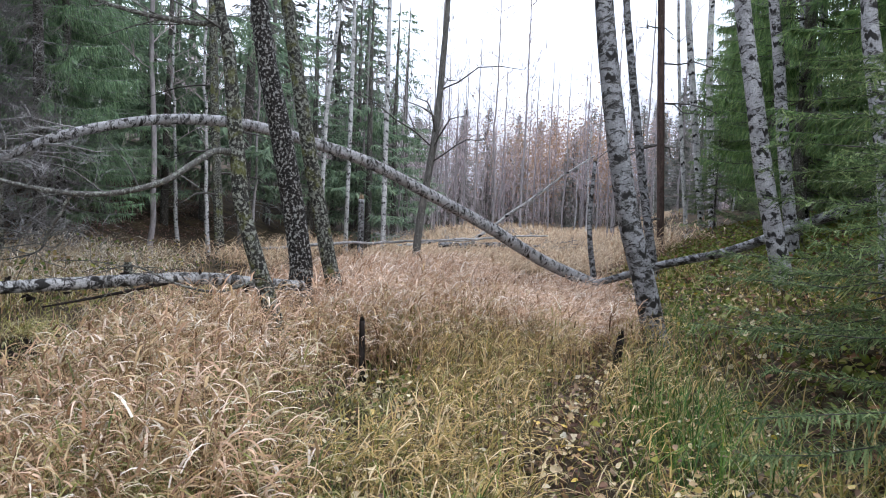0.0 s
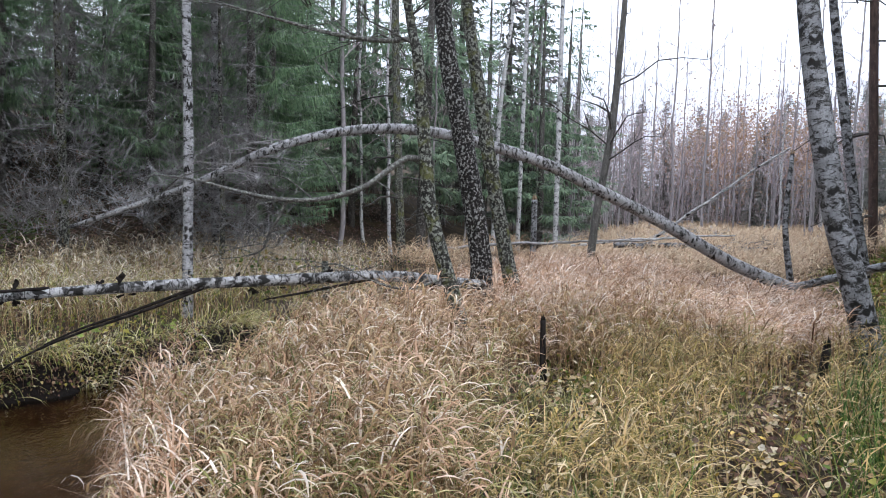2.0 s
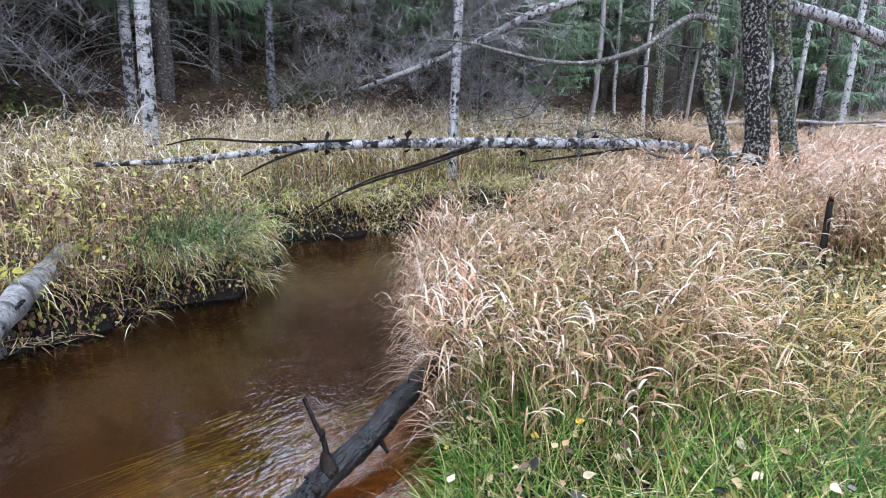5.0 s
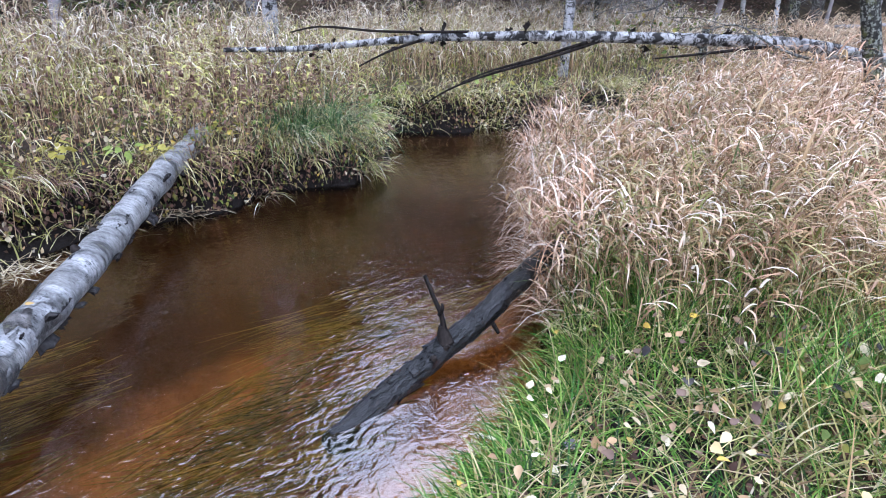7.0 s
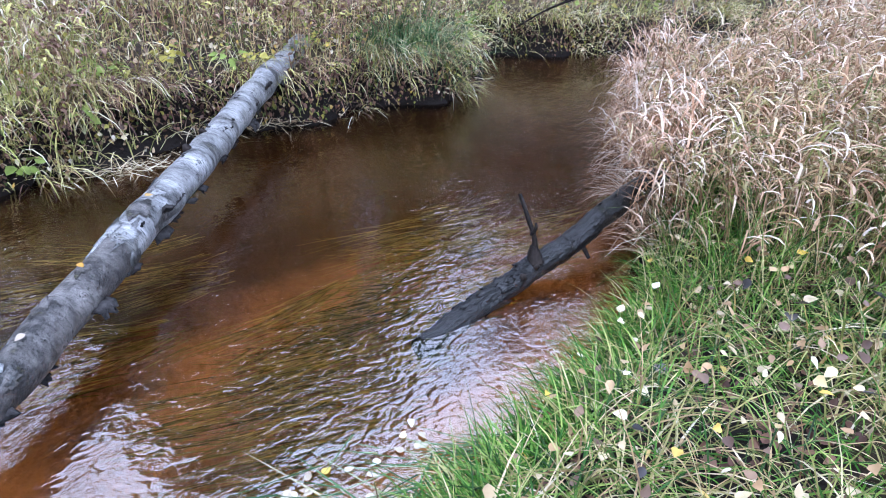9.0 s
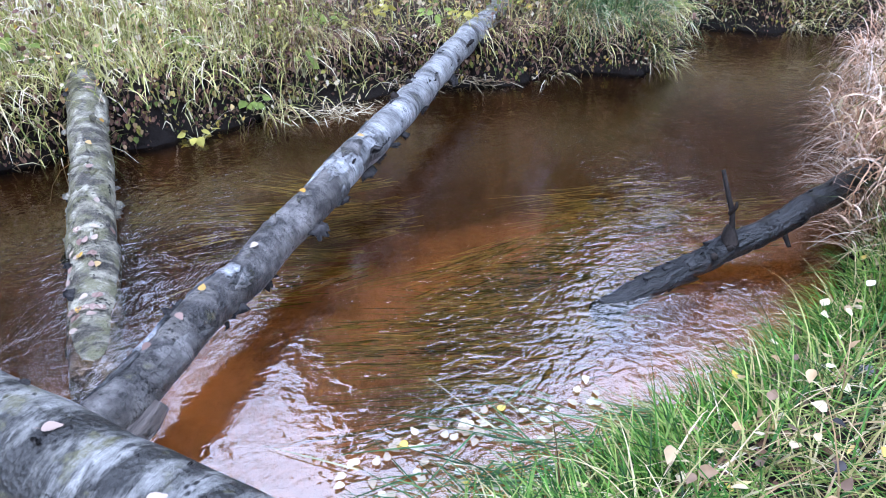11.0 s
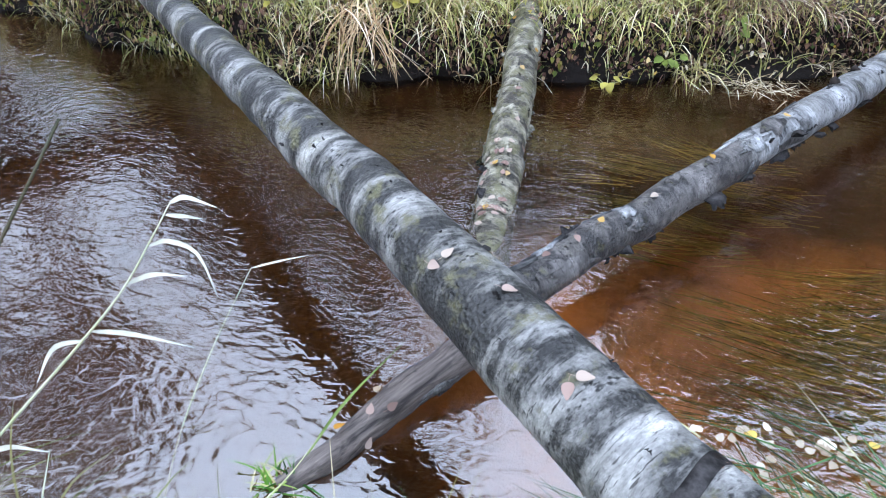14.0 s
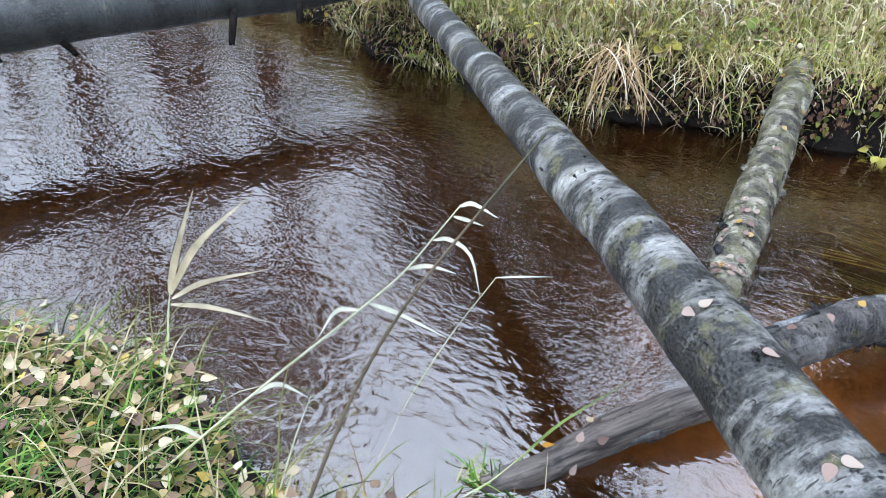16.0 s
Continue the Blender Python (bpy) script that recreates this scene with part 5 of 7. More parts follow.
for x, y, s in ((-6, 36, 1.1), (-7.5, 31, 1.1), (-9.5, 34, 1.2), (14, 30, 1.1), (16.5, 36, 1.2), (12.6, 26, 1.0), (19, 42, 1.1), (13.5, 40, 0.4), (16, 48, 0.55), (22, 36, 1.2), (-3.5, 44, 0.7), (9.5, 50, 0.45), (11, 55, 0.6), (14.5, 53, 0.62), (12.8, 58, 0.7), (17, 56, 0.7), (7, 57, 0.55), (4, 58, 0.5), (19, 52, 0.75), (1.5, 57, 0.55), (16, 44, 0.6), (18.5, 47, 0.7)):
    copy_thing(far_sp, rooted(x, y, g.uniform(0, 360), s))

# dead grey spruces at the foot of the slope
for x, y, top, seed, dia in ((-8.2, 8.0, 7.5, 5, 0.16), (-6.9, 10.2, 6.0, 6, 0.11), (-9.6, 3.0, 6.5, 7, 0.12)):
    z = float(ground(x, y))
    path = trunk_path([(x, y, z - 0.1), (x, y, z + 1.2), (x - 0.04, y - 0.03, z + 3)], z + top, 30)
    root = thing("dead_spruce", "dead grey spruce with a haze of bare drooping twigs", "dead tree", "dead trees", place=path[0])
    wm = Matrix.Translation(Vector(path[0]))
    wood("trunk", path, (dia / 2, dia * 0.4, dia * 0.25, 0.01), M_LICHEN, 12, 0.04, seed, "", root, wm)
    sh = Shape()
    twig_rows(sh, path[2:], 0.0075, 260, 1.5, seed, 0.45, 0.05, 3, 10, 0.009)
    part("crown", sh, M_TWIG_PALE, root, "pale bare twigs").matrix_basis = wm.inverted()

# ---------------------------------------------------------------- far bare wood
thin = []
for k in range(3):
    h = (15, 13, 17)[k]
    gk = np.random.default_rng(300 + k)
    p = np.stack([np.cumsum(gk.normal(0, 0.035, 24)), np.cumsum(gk.normal(0, 0.035, 24)), np.linspace(-0.3, h, 24)], 1)
    root = thing("bare_tree", "thin bare grey tree in the far wood", "tree", "far bare trees")
    sh = Shape()
    tube(sh, p, (0.09, 0.07, 0.05, 0.015), 7, 0.02, True, k)
    part("trunk", sh, (M_HAZE_BARK, M_BIRCH_THIN, M_HAZE_BARK)[k], root)
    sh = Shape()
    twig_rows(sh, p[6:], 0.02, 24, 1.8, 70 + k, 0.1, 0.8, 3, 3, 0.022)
    part("crown", sh, M_TWIG_LILAC_HAZE, root, "fine lilac twigs, paled for haze")
    thin.append(root)
gk = np.random.default_rng(310)
p = np.stack([np.cumsum(gk.normal(0, 0.12, 24)), np.cumsum(gk.normal(0, 0.12, 24)), np.linspace(-0.3, 13, 24)], 1)
dark_alder = thing("alder_tree", "tall dark leafless alder with branching crown by the stream", "tree", "stream alders")
sh = Shape()
tube(sh, p, (0.15, 0.12, 0.09, 0.03), 10, 0.03, True, 3)
part("trunk", sh, M_ALDER, dark_alder)
sh = Shape()
twig_rows(sh, p[12:], 0.04, 46, 2.4, 75, 0.1, 0.7, 4, 5, 0.02)
part("crown", sh, M_TWIG, dark_alder, "leafless dark limbs and twigs")
dark_alder.matrix_basis = rooted(-6.75, -10.3, 0, 0.95)
for x, y, k in ((-9.6, -2.2, 0.85), (-11.6, -5.2, 0.95), (-1.2, -10.4, 0.85), (-8.9, -10.2, 1.0), (-7.9, -10.9, 1.1), (-6.1, -11.6, 1.05), (-5.2, -10.2, 0.9), (-7.4, -8.6, 0.8), (-9.6, -14.0, 1.1), (-6.9, -14.6, 1.1), (-4.6, -13.6, 1.0), (-8.6, -16.0, 1.2), (-11.4, -13.0, 1.1)):
    copy_thing(dark_alder, rooted(x, y, 61 * x, k))
g = np.random.default_rng(21)
n = 0
BEHIND = [(-8.6, 1.9), (-9.3, -0.4), (-8.4, -2.8), (-8.9, -4.2), (-7.6, -6.8), (-7.2, -9.4), (-9.8, -7.4), (-5.6, -11.8), (-9.5, -1.5), (-11.5, -3.5), (-10.0, -5.5), (-13, -6.5), (-9.0, 0.8), (-12.5, 0.5), (-14, -2), (-9.5, -9), (-12.5, -10), (-15, 2.0), (-8.2, -12), (-16, -5), (-6.5, -14.5), (4.5, -3.0), (6, 1.0), (3.5, -8), (7, -6), (-6.2, 17.5), (-6.9, 15.4), (-5.6, 19.2), (-7.4, 18.4), (-5.2, 22.5), (-6.6, 21.5)]
while n < 165:
    y = g.uniform(26, 64)
    x = g.uniform(-0.16, 0.62) * y + g.normal(0, 1.5)
    if n < len(BEHIND):
        x, y = BEHIND[n]
    elif open_sky(x, y):
        continue
    if n < len(BEHIND) and open_sky(x, y):
        n += 1
        continue
    if 20 < y < 44 and 0.02 * y < x < 0.2 * y + 2:
        continue
    m = rooted(x, y, g.uniform(0, 360), g.uniform(0.5, 0.95))
    if n < 3:
        thin[n].matrix_basis = m
    elif n < len(BEHIND) and y < -2 and n % 3 == 0:
        copy_thing(light[n % 2], rooted(x, y, 40 * n, 0.8 + 0.1 * (n % 2)))
    else:
        copy_thing(thin[n % 3], m)
    n += 1
for x, y, k in ((3.7, 47, 1.05), (5.7, 46, 1.1), (8.0, 48, 0.95), (7.2, 50, 1.0), (-0.4, 44, 1.1), (4.3, 49, 1.0), (2.2, 42, 0.95), (10.2, 47, 1.0)):
    copy_thing(thin[2 if k > 1 else 0], rooted(x, y, 50 * x, k * 1.15))
# birches with dense bare crowns across the stream, and a low line of spruces far down it
gk = np.random.default_rng(320)
p = np.stack([np.cumsum(gk.normal(0, 0.07, 24)), np.cumsum(gk.normal(0, 0.07, 24)), np.linspace(-0.3, 11, 24)], 1)
crowned = thing("birch_tree", "tall birch with a dense crown of bare twigs across the stream", "tree", "stream birches")
sh = Shape()
tube(sh, p, (0.11, 0.09, 0.06, 0.015), 9, 0.02, True, 5)
part("trunk", sh, M_BIRCH, crowned)
sh = Shape()
twig_rows(sh, p[5:], 0.022, 80, 1.9, 76, 0.15, 0.75, 4, 7, 0.014)
part("crown", sh, M_TWIG, crowned, "leafless dark twigs")
for i, (az, d, k) in enumerate(((99, 8.6, 0.80), (103, 7.4, 0.78), (106, 9.0, 0.95), (109, 7.8, 0.85), (112, 9.2, 1.0), (115, 8.0, 0.86), (118, 9.4, 0.95), (121, 7.6, 0.8), (124, 9.6, 0.9), (101, 10.4, 0.9), (120, 11, 1.05))):
    m = rooted(-2 - d * math.sin(math.radians(az)), -2.6 + d * math.cos(math.radians(az)), 70 * i, k)
    if i:
        copy_thing(crowned, m)
    else:
        crowned.matrix_basis = m
for i in range(13):
    az = math.radians(126 + 2.8 * i)
    copy_thing(light[i % 2], rooted(-2 - 20 * math.sin(az), -3.5 + 20 * math.cos(az), 90 * i, 0.80 + 0.14 * (i % 3)))
sh = Shape()
k = 1500
xy = np.stack([g.uniform(-30, 60, k), g.uniform(56, 84, k)], 1)
base = np.stack([xy[:, 0], xy[:, 1], ground(xy[:, 0], xy[:, 1])], 1)
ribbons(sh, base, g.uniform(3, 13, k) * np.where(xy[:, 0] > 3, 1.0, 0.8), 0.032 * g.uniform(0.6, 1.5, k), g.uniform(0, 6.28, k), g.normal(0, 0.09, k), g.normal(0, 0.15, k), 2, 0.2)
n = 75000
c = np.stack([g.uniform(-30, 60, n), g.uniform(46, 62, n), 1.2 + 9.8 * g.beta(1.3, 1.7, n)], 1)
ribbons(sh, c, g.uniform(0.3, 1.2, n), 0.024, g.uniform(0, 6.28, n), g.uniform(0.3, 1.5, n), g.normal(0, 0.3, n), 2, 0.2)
tagged(part("far_thicket", sh, M_TWIG_LILAC_HAZE), "far thicket of bare lilac stems, paled for haze", "thicket", kind="stuff")
sh = Shape()
n = 13000
c = np.stack([g.normal(11.5, 4.2, n), g.uniform(54, 70, n), g.normal(7.2, 2.0, n)], 1)
leaves(sh, c, 0.22, g.uniform(0, 6.28, n), g.uniform(-1, 1, n), g.uniform(-1, 1, n))
tagged(part("far_foliage", sh, M_LARCH), "rusty autumn foliage of far trees", "foliage", kind="stuff")

# fallen trunks in the far meadow
for a, b, r, mat, lab in (((0.0, 19.5, 1.05), (6.5, 22.5, 0.95), 0.09, M_BIRCH_OLD, "fallen birch trunk lying in the far meadow"), ((-1.2, 18.8, 1.0), (3.2, 19.2, 1.5), 0.04, M_BIRCH_THIN, "thin fallen birch in the far meadow"),
                          ((0.6, 20, 0.8), (4.4, 19.0, 3.9), 0.045, M_BIRCH_THIN, "thin leaning dead birch in the far meadow"), ((-4.5, 16.0, 0.9), (0.8, 18.0, 1.3), 0.04, M_TWIG_PALE, "grey fallen pole in the far meadow")):
    p = log_points(a, b, 20, -0.05, 0.02, 4)
    root = thing("fallen_birch", lab, "fallen log", place=p[0])
    sh = Shape()
    tube(sh, p, (r, r * 0.9, r * 0.5), 10, 0.03, True, 2)
    twig_rows(sh, p[8:], 0.012, 14, 0.9, 8, 0.1, 0.5, 4, 3, 0.008)
    part("trunk", sh, mat, root).matrix_basis = Matrix.Translation(root.location).inverted()

# ---------------------------------------------------------------- grass
def off_path(x, y):
    """One beside the trodden line, nought on it."""
    return step(0.10, 0.30, np.abs(x - np.interp(y, (1.2, 2.4, 4.5, 6.5, 9), (0.42, 0.55, 0.95, 1.75, 2.7)) - 0.06 * np.sin(2.5 * y)))


def clump(x, y, a, b):
    return 0.5 + 0.5 * np.sin(a * x + 1.3 * np.sin(b * y)) * np.sin(b * y + 0.7 * np.sin(a * x))


def reeds(name, label, n, box, keep, height, leaf_mat, per, segs, leaf_len, leaf_w, seed, wind=2.6):
    """Tall dry grass: thin stems, each with arching ribbon leaves."""
    g = np.random.default_rng(seed)
    p = scatter(n, *box, keep)
    k = len(p)
    h = height(p[:, 0], p[:, 1]) * g.uniform(0.65, 1.15, k)
    turn = wind + g.normal(0, 1.3, k)
    lean, curl = np.abs(g.normal(0.12, 0.16, k)), np.abs(g.normal(0.3, 0.25, k))
    sh = Shape()
    ribbons(sh, p, h, 0.005, turn, lean, curl, 3, 0.5)
    tagged(part(name + "_stems", sh, M_STEM), label + ", stems", "grass", kind="stuff")
    sh = Shape()
    for j in range(per):
        f = (0.50 + 0.50 * ((j + g.uniform(0, 0.9, k)) / per) ** 0.8).clip(0, 1)
        ang = lean + curl * (f / 2) ** 1.3
        out = h * f * np.sin(ang)
        b = p + np.stack([out * np.cos(turn), out * np.sin(turn), h * f * np.cos(ang)], 1)
        t = np.where(g.random(k) < 0.7, 0.1, turn) + g.normal(0, 0.75, k)
        ribbons(sh, b, leaf_len * g.uniform(0.5, 1.3, k), leaf_w * g.uniform(0.6, 1.35, k), t, g.uniform(0.3, 1.1, k), g.uniform(0.9, 3.1, k), segs, 0.1, 1.0)
    return tagged(part(name, sh, leaf_mat), label, "grass", kind="stuff")


def tall_keep(x, y):
    right = np.interp(y, (1.2, 2.2, 4.0, 5.4, 6.1, 7.0, 14, 30), (-2.1, -0.9, -1.25, -1.4, 0.6, 2.0, 3.4, 7.0)) + 0.15 * np.sin(3.1 * y)
    shore = np.interp(y, (2.7, 3.3, 3.8, 4.6, 6.0, 8.0, 9.5), (-0.05, 0.15, 0.42, 0.8, 1.25, 1.0, 0.0)) + 0.2 * np.sin(2.7 * y + 1.4 * x)
    return on_near(x, y, -0.05) * (0.08 + 0.92 * step(-0.1, 0.35, x - near_edge(y) - shore)) * step(0.7, -0.35, x - right) * step(1.75, 2.5, y + 0.2 * np.minimum(x + 1.9, 0))


reeds("tall_grass", "tall dry straw-coloured grass with arching leaves", 7200, (-4.6, 1.6, 1.3, 6.5), lambda x, y: tall_keep(x, y) * (0.45 + 0.55 * clump(x, y, 2.9, 3.7)), lambda x, y: (0.76 + 0.12 * np.sin(2.3 * x + 1.1 * y)) * (0.55 + 0.45 * tall_keep(x, y)), M_DRY, 5, 5, 0.20, 0.0112, 1)
reeds("tall_tawny_grass", "tall pinkish-brown grass with arching leaves", 9500, (-4.6, 1.6, 1.3, 6.5), lambda x, y: tall_keep(x, y) * (0.4 + 0.6 * clump(x, y, 1.3, 0.9)), lambda x, y: (0.80 + 0.12 * np.sin(2.3 * x + 1.1 * y)) * (0.55 + 0.45 * tall_keep(x, y)), M_TAWNY, 5, 5, 0.185, 0.0104, 19)
reeds("tall_fading_grass", "tall yellow-green grass among the straw", 9000, (-4.6, 1.6, 1.3, 6.5), lambda x, y: tall_keep(x, y) * (0.25 + 0.75 * clump(x, y, 1.9, 1.4)) * (0.35 + 0.65 * step(5.0, 2.6, y)), lambda x, y: 0.64 + 0 * x, M_MIXGRASS, 5, 4, 0.25, 0.0085, 9)
def round_stake(x, y):
    return (np.hypot((x + 0.55) / 0.55, (y - 4.75) / 0.85) > 1) * 1.0


reeds("low_meadow_grass", "half-high fading grass between path and meadow", 5200, (-1.6, 2.6, 2.4, 7.6), lambda x, y: round_stake(x, y) * off_path(x, y) * (0.3 + 0.7 * clump(x, y, 3.1, 2.3)) * (1 - tall_keep(x, y)) * step(0.9, -0.2, x - np.interp(y, (2, 4, 6, 8), (0.2, 0.9, 1.7, 2.2))), lambda x, y: 0.30 + 0.22 * step(3.0, 6.0, y), M_PATHGRASS, 4, 3, 0.24, 0.008, 6)
reeds("meadow_grass", "tall dry tawny meadow grass", 12000, (-6.2, 3.6, 6.5, 13), lambda x, y: on_near(x, y) * tall_keep(x, y), lambda x, y: 0.72 - 0.42 * step(-0.4, 0.9, x - 0.25 * (y - 9)) * step(6.3, 7.5, y), M_TAWNY, 5, 3, 0.32, 0.012, 2)
reeds("far_meadow_grass", "tawny grass of the far meadow", 14000, (-6.5, 9, 13, 32), lambda x, y: step(1.5, 0, np.abs(x - 0.12 * y + 1.5) - 4.5) * (1.2 - y / 45), lambda x, y: 0.6 + 0 * x, M_FARGRASS, 4, 2, 0.35, 0.022, 3)
reeds("end_meadow_grass", "tawny grass at the meadow's end", 5000, (-4, 16, 32, 66), lambda x, y: step(3, 0, np.abs(x - 0.17 * y) - 5), lambda x, y: 0.6 + 0 * x, M_FARGRASS, 4, 2, 0.45, 0.05, 4)
reeds("far_bank_grass", "dry pale grass on the far bank", 8000, (-9.0, -4.2, -7.5, 12), lambda x, y: on_far(x, y, 0.12) * step(-8.9, -7.6, x) * (0.4 + 0.5 * np.sin(1.7 * y + x) ** 2) * step(0.1, 0.9, far_edge(y) - x) * (1 - 0.75 * step(0.1, 0.5, y) * step(3.2, 2.6, y) * step(1.7, 1.0, far_edge(y) - x)), lambda x, y: 0.36 + 0.40 * step(-1.2, 1.2, y), M_PALE, 5, 3, 0.27, 0.011, 5)
reeds("far_bank_fading_grass", "yellow-green grass and weeds on the far bank", 9500, (-8.0, -4.2, -6, 8), lambda x, y: on_far(x, y, 0.1) * (0.3 + 0.7 * clump(x, y, 2.9, 1.9)) * step(0.05, 0.45, far_edge(y) - x) * (0.42 + 0.58 * step(0.3, -0.8, y)), lambda x, y: 0.34 + 0.3 * step(-1.2, 1.2, y), M_FARMIX, 4, 3, 0.24, 0.009, 25)

M_WITHER = blade("withered_herb_leaf", ((0.0, (0.08, 0.04, 0.03)), (0.35, (0.21, 0.12, 0.09)), (0.65, (0.38, 0.26, 0.18)), (0.8, (0.48, 0.44, 0.14)), (1.0, (0.6, 0.57, 0.2))), 0.25)
reeds("withered_herbs", "withered brown and yellow herbs between the bank grass", 3600, (-7.5, -4.4, -4, 6), lambda x, y: on_far(x, y, 0.1) * (0.25 + 0.75 * step(0.3, 0.65, clump(x, y, 1.6, 2.3))) * (0.35 + 0.65 * step(1.3, 0.2, far_edge(y) - x)) * (0.15 + 0.85 * step(-0.8, 1.0, y)) * (0.1 + 0.9 * step(3.6, 2.8, y)), lambda x, y: 0.35 + 0.3 * step(-1.2, 1.2, y), M_WITHER, 7, 4, 0.085, 0.026, 72)


def turf(name, label, n, box, keep, length, width, lean, curl, mat, seed, segs=4):
    g = np.random.default_rng(seed)
    p = scatter(n, *box, keep)
    k = len(p)
    sh = Shape()
    ribbons(sh, p - (0, 0, 0.01), length * g.uniform(0.5, 1.3, k), width * g.uniform(0.6, 1.3, k), g.uniform(0, 6.28, k), g.uniform(*lean, k), g.uniform(*curl, k), segs, 0.12, 0.8)
    return tagged(part(name, sh, mat), label, "grass", kind="stuff")


turf("bank_sedge", "bright green arching sedge along the near bank", 25000, (-2.0, 1.4, -1.5, 2.4), lambda x, y: on_near(x, y, 0.05) * np.where(y < -1.2, 1.2, 1.0) * (0.6 + 0.4 * step(0.9, 0.15, x - near_edge(y))) * (0.3 + 0.7 * clump(x, y, 5.1, 4.3)), 0.36, 0.006, (0.4, 1.45), (0.9, 2.6), M_GREEN, 11, 6)
turf("shore_sedge", "low green sedge on the trodden shore", 25000, (-2.0, 1.4, -6, -1.5), lambda x, y: on_near(x, y, 0.05) * np.where(y < -1.2, 1.2, 1.0) * (0.6 + 0.4 * step(0.9, 0.15, x - near_edge(y))) * (0.3 + 0.7 * clump(x, y, 5.1, 4.3)), 0.26, 0.0062, (0.4, 1.45), (0.9, 2.6), M_GREEN, 77, 5)
turf("bank_fading_grass", "fading yellow-green grass on the near bank", 15000, (-2.0, 2.6, -6, 3.4), lambda x, y: on_near(x, y) * (0.1 + 0.8 * off_path(x, y)), 0.40, 0.006, (0.15, 1.15), (0.6, 2.2), M_MIXGRASS, 12, 5)
turf("bank_rear_grass", "fading grass on the higher ground of the near bank", 11000, (1.1, 4.8, -6, 2.0), lambda x, y: on_near(x, y) * (0.25 + 0.75 * clump(x, y, 2.1, 1.9)), 0.34, 0.008, (0.15, 1.15), (0.6, 2.2), M_MIXGRASS, 78, 4)
turf("bank_straw", "bleached straw blades among the near bank grass", 3200, (-2.0, 2.4, -2, 3.2), lambda x, y: on_near(x, y) * (0.1 + 0.8 * off_path(x, y)), 0.40, 0.0062, (0.3, 1.3), (0.6, 2.2), M_DRY, 18, 5)
turf("meadow_sedge", "fresh green sedge at the foot of the tall dry grass", 5000, (-2.3, 0.4, 1.6, 3.2), lambda x, y: on_near(x, y, 0.1) * step(3.2, 2.3, y) * (0.15 + 0.85 * clump(x, y, 3.3, 2.9)), 0.5, 0.0055, (0.1, 0.8), (0.4, 1.9), M_GREEN, 67, 5)
turf("path_sedge", "dark green sedge beside the trodden path", 11000, (0.3, 3.6, 1.6, 9.5), lambda x, y: off_path(x, y) * step(-0.2, 0.25, x - np.interp(y, (1.6, 4, 7, 10), (0.75, 1.25, 2.1, 2.8))) * step(1.1, 0.5, x - np.interp(y, (1.6, 4, 7, 10), (0.75, 1.25, 2.1, 2.8))) * step(0.55, 0.9, clump(x, y, 2.1, 1.7) + 0.75 * step(1.3, 0.3, np.hypot(x - 1.65, 0.55 * (y - 4.5)))), 0.50, 0.0075, (0.05, 0.6), (0.3, 1.5), M_SEDGE, 13)
turf("path_fading_grass", "fading grass beside the trodden path", 20000, (-1.4, 4.5, 1.4, 12), lambda x, y: step(-0.5, 0.1, x - np.interp(y, (1.4, 2.0, 5.4, 6.2, 7, 12), (-1.0, -0.8, -1.0, 0.4, 1.8, 3.0))) * (0.3 + 0.7 * off_path(x, y)) * (0.1 + 0.9 * clump(x, y, 2.7, 2.2) ** 1.5) * (0.25 + 0.75 * round_stake(x, y)), 0.36, 0.0095, (0.1, 1.0), (0.4, 1.8), M_PATHGRASS, 14)
turf("far_bank_turf", "faded grass and straw on the far bank", 38000, (-9.5, -3.8, -9, 12), lambda x, y: on_far(x, y, -0.02) * step(-9.4, -8, x) * (0.55 + 0.45 * step(0.5, -0.6, y)), 0.24, 0.0085, (0.1, 1.2), (0.4, 2.0), M_FARMIX, 15, 3)
M_FARSHORT = blade("short_bank_grass", ((0.0, (0.24, 0.27, 0.06)), (0.4, (0.50, 0.50, 0.17)), (0.8, (0.78, 0.72, 0.38)), (1.0, (0.9, 0.85, 0.62))), 0.42)
turf("far_bank_short_grass", "short yellow-green grass matting the far bank", 34000, (-6.6, -4.0, -7.5, 0.6), lambda x, y: on_far(x, y, 0.02) * step(0.5, -0.4, y) * (0.5 + 0.5 * clump(x, y, 2.1, 3.3)), 0.21, 0.0105, (0.0, 0.75), (0.1, 1.2), M_FARSHORT, 76, 3)
g = np.random.default_rng(16)
t = scatter(1150, -4.5, -1.7, -1.0, 4.5, lambda x, y: step(-1.0, 0.2, y) * (~on_near(x, y, -0.45)) * (~on_far(x, y, -0.4)) * step(0.48, 0.85, clump(x, y, 2.3, 1.1)) * 0.6)
k = 16
p = np.repeat(t, k, 0) + g.normal(0, 1, (len(t) * k, 3)) * (0.035, 0.09, 0)
p[:, 2] = np.repeat(g.uniform(-0.2, -0.05, len(t)), k) + g.uniform(-0.015, 0.01, len(p))
sh = Shape()
ribbons(sh, p, np.repeat(g.uniform(0.2, 0.6, len(t)), k) * g.uniform(0.6, 1.2, len(p)), 0.0062, -1.75 + np.repeat(g.normal(0, 0.2, len(t)), k) + g.normal(0, 0.10, len(p)), g.uniform(1.55, 1.62, len(p)), g.uniform(-0.03, 0.06, len(p)), 4, 0.2, 0.3)
tagged(part("water_weed", sh, M_WEED), "yellow-green weed strands trailing in the current", "water weed", kind="stuff")


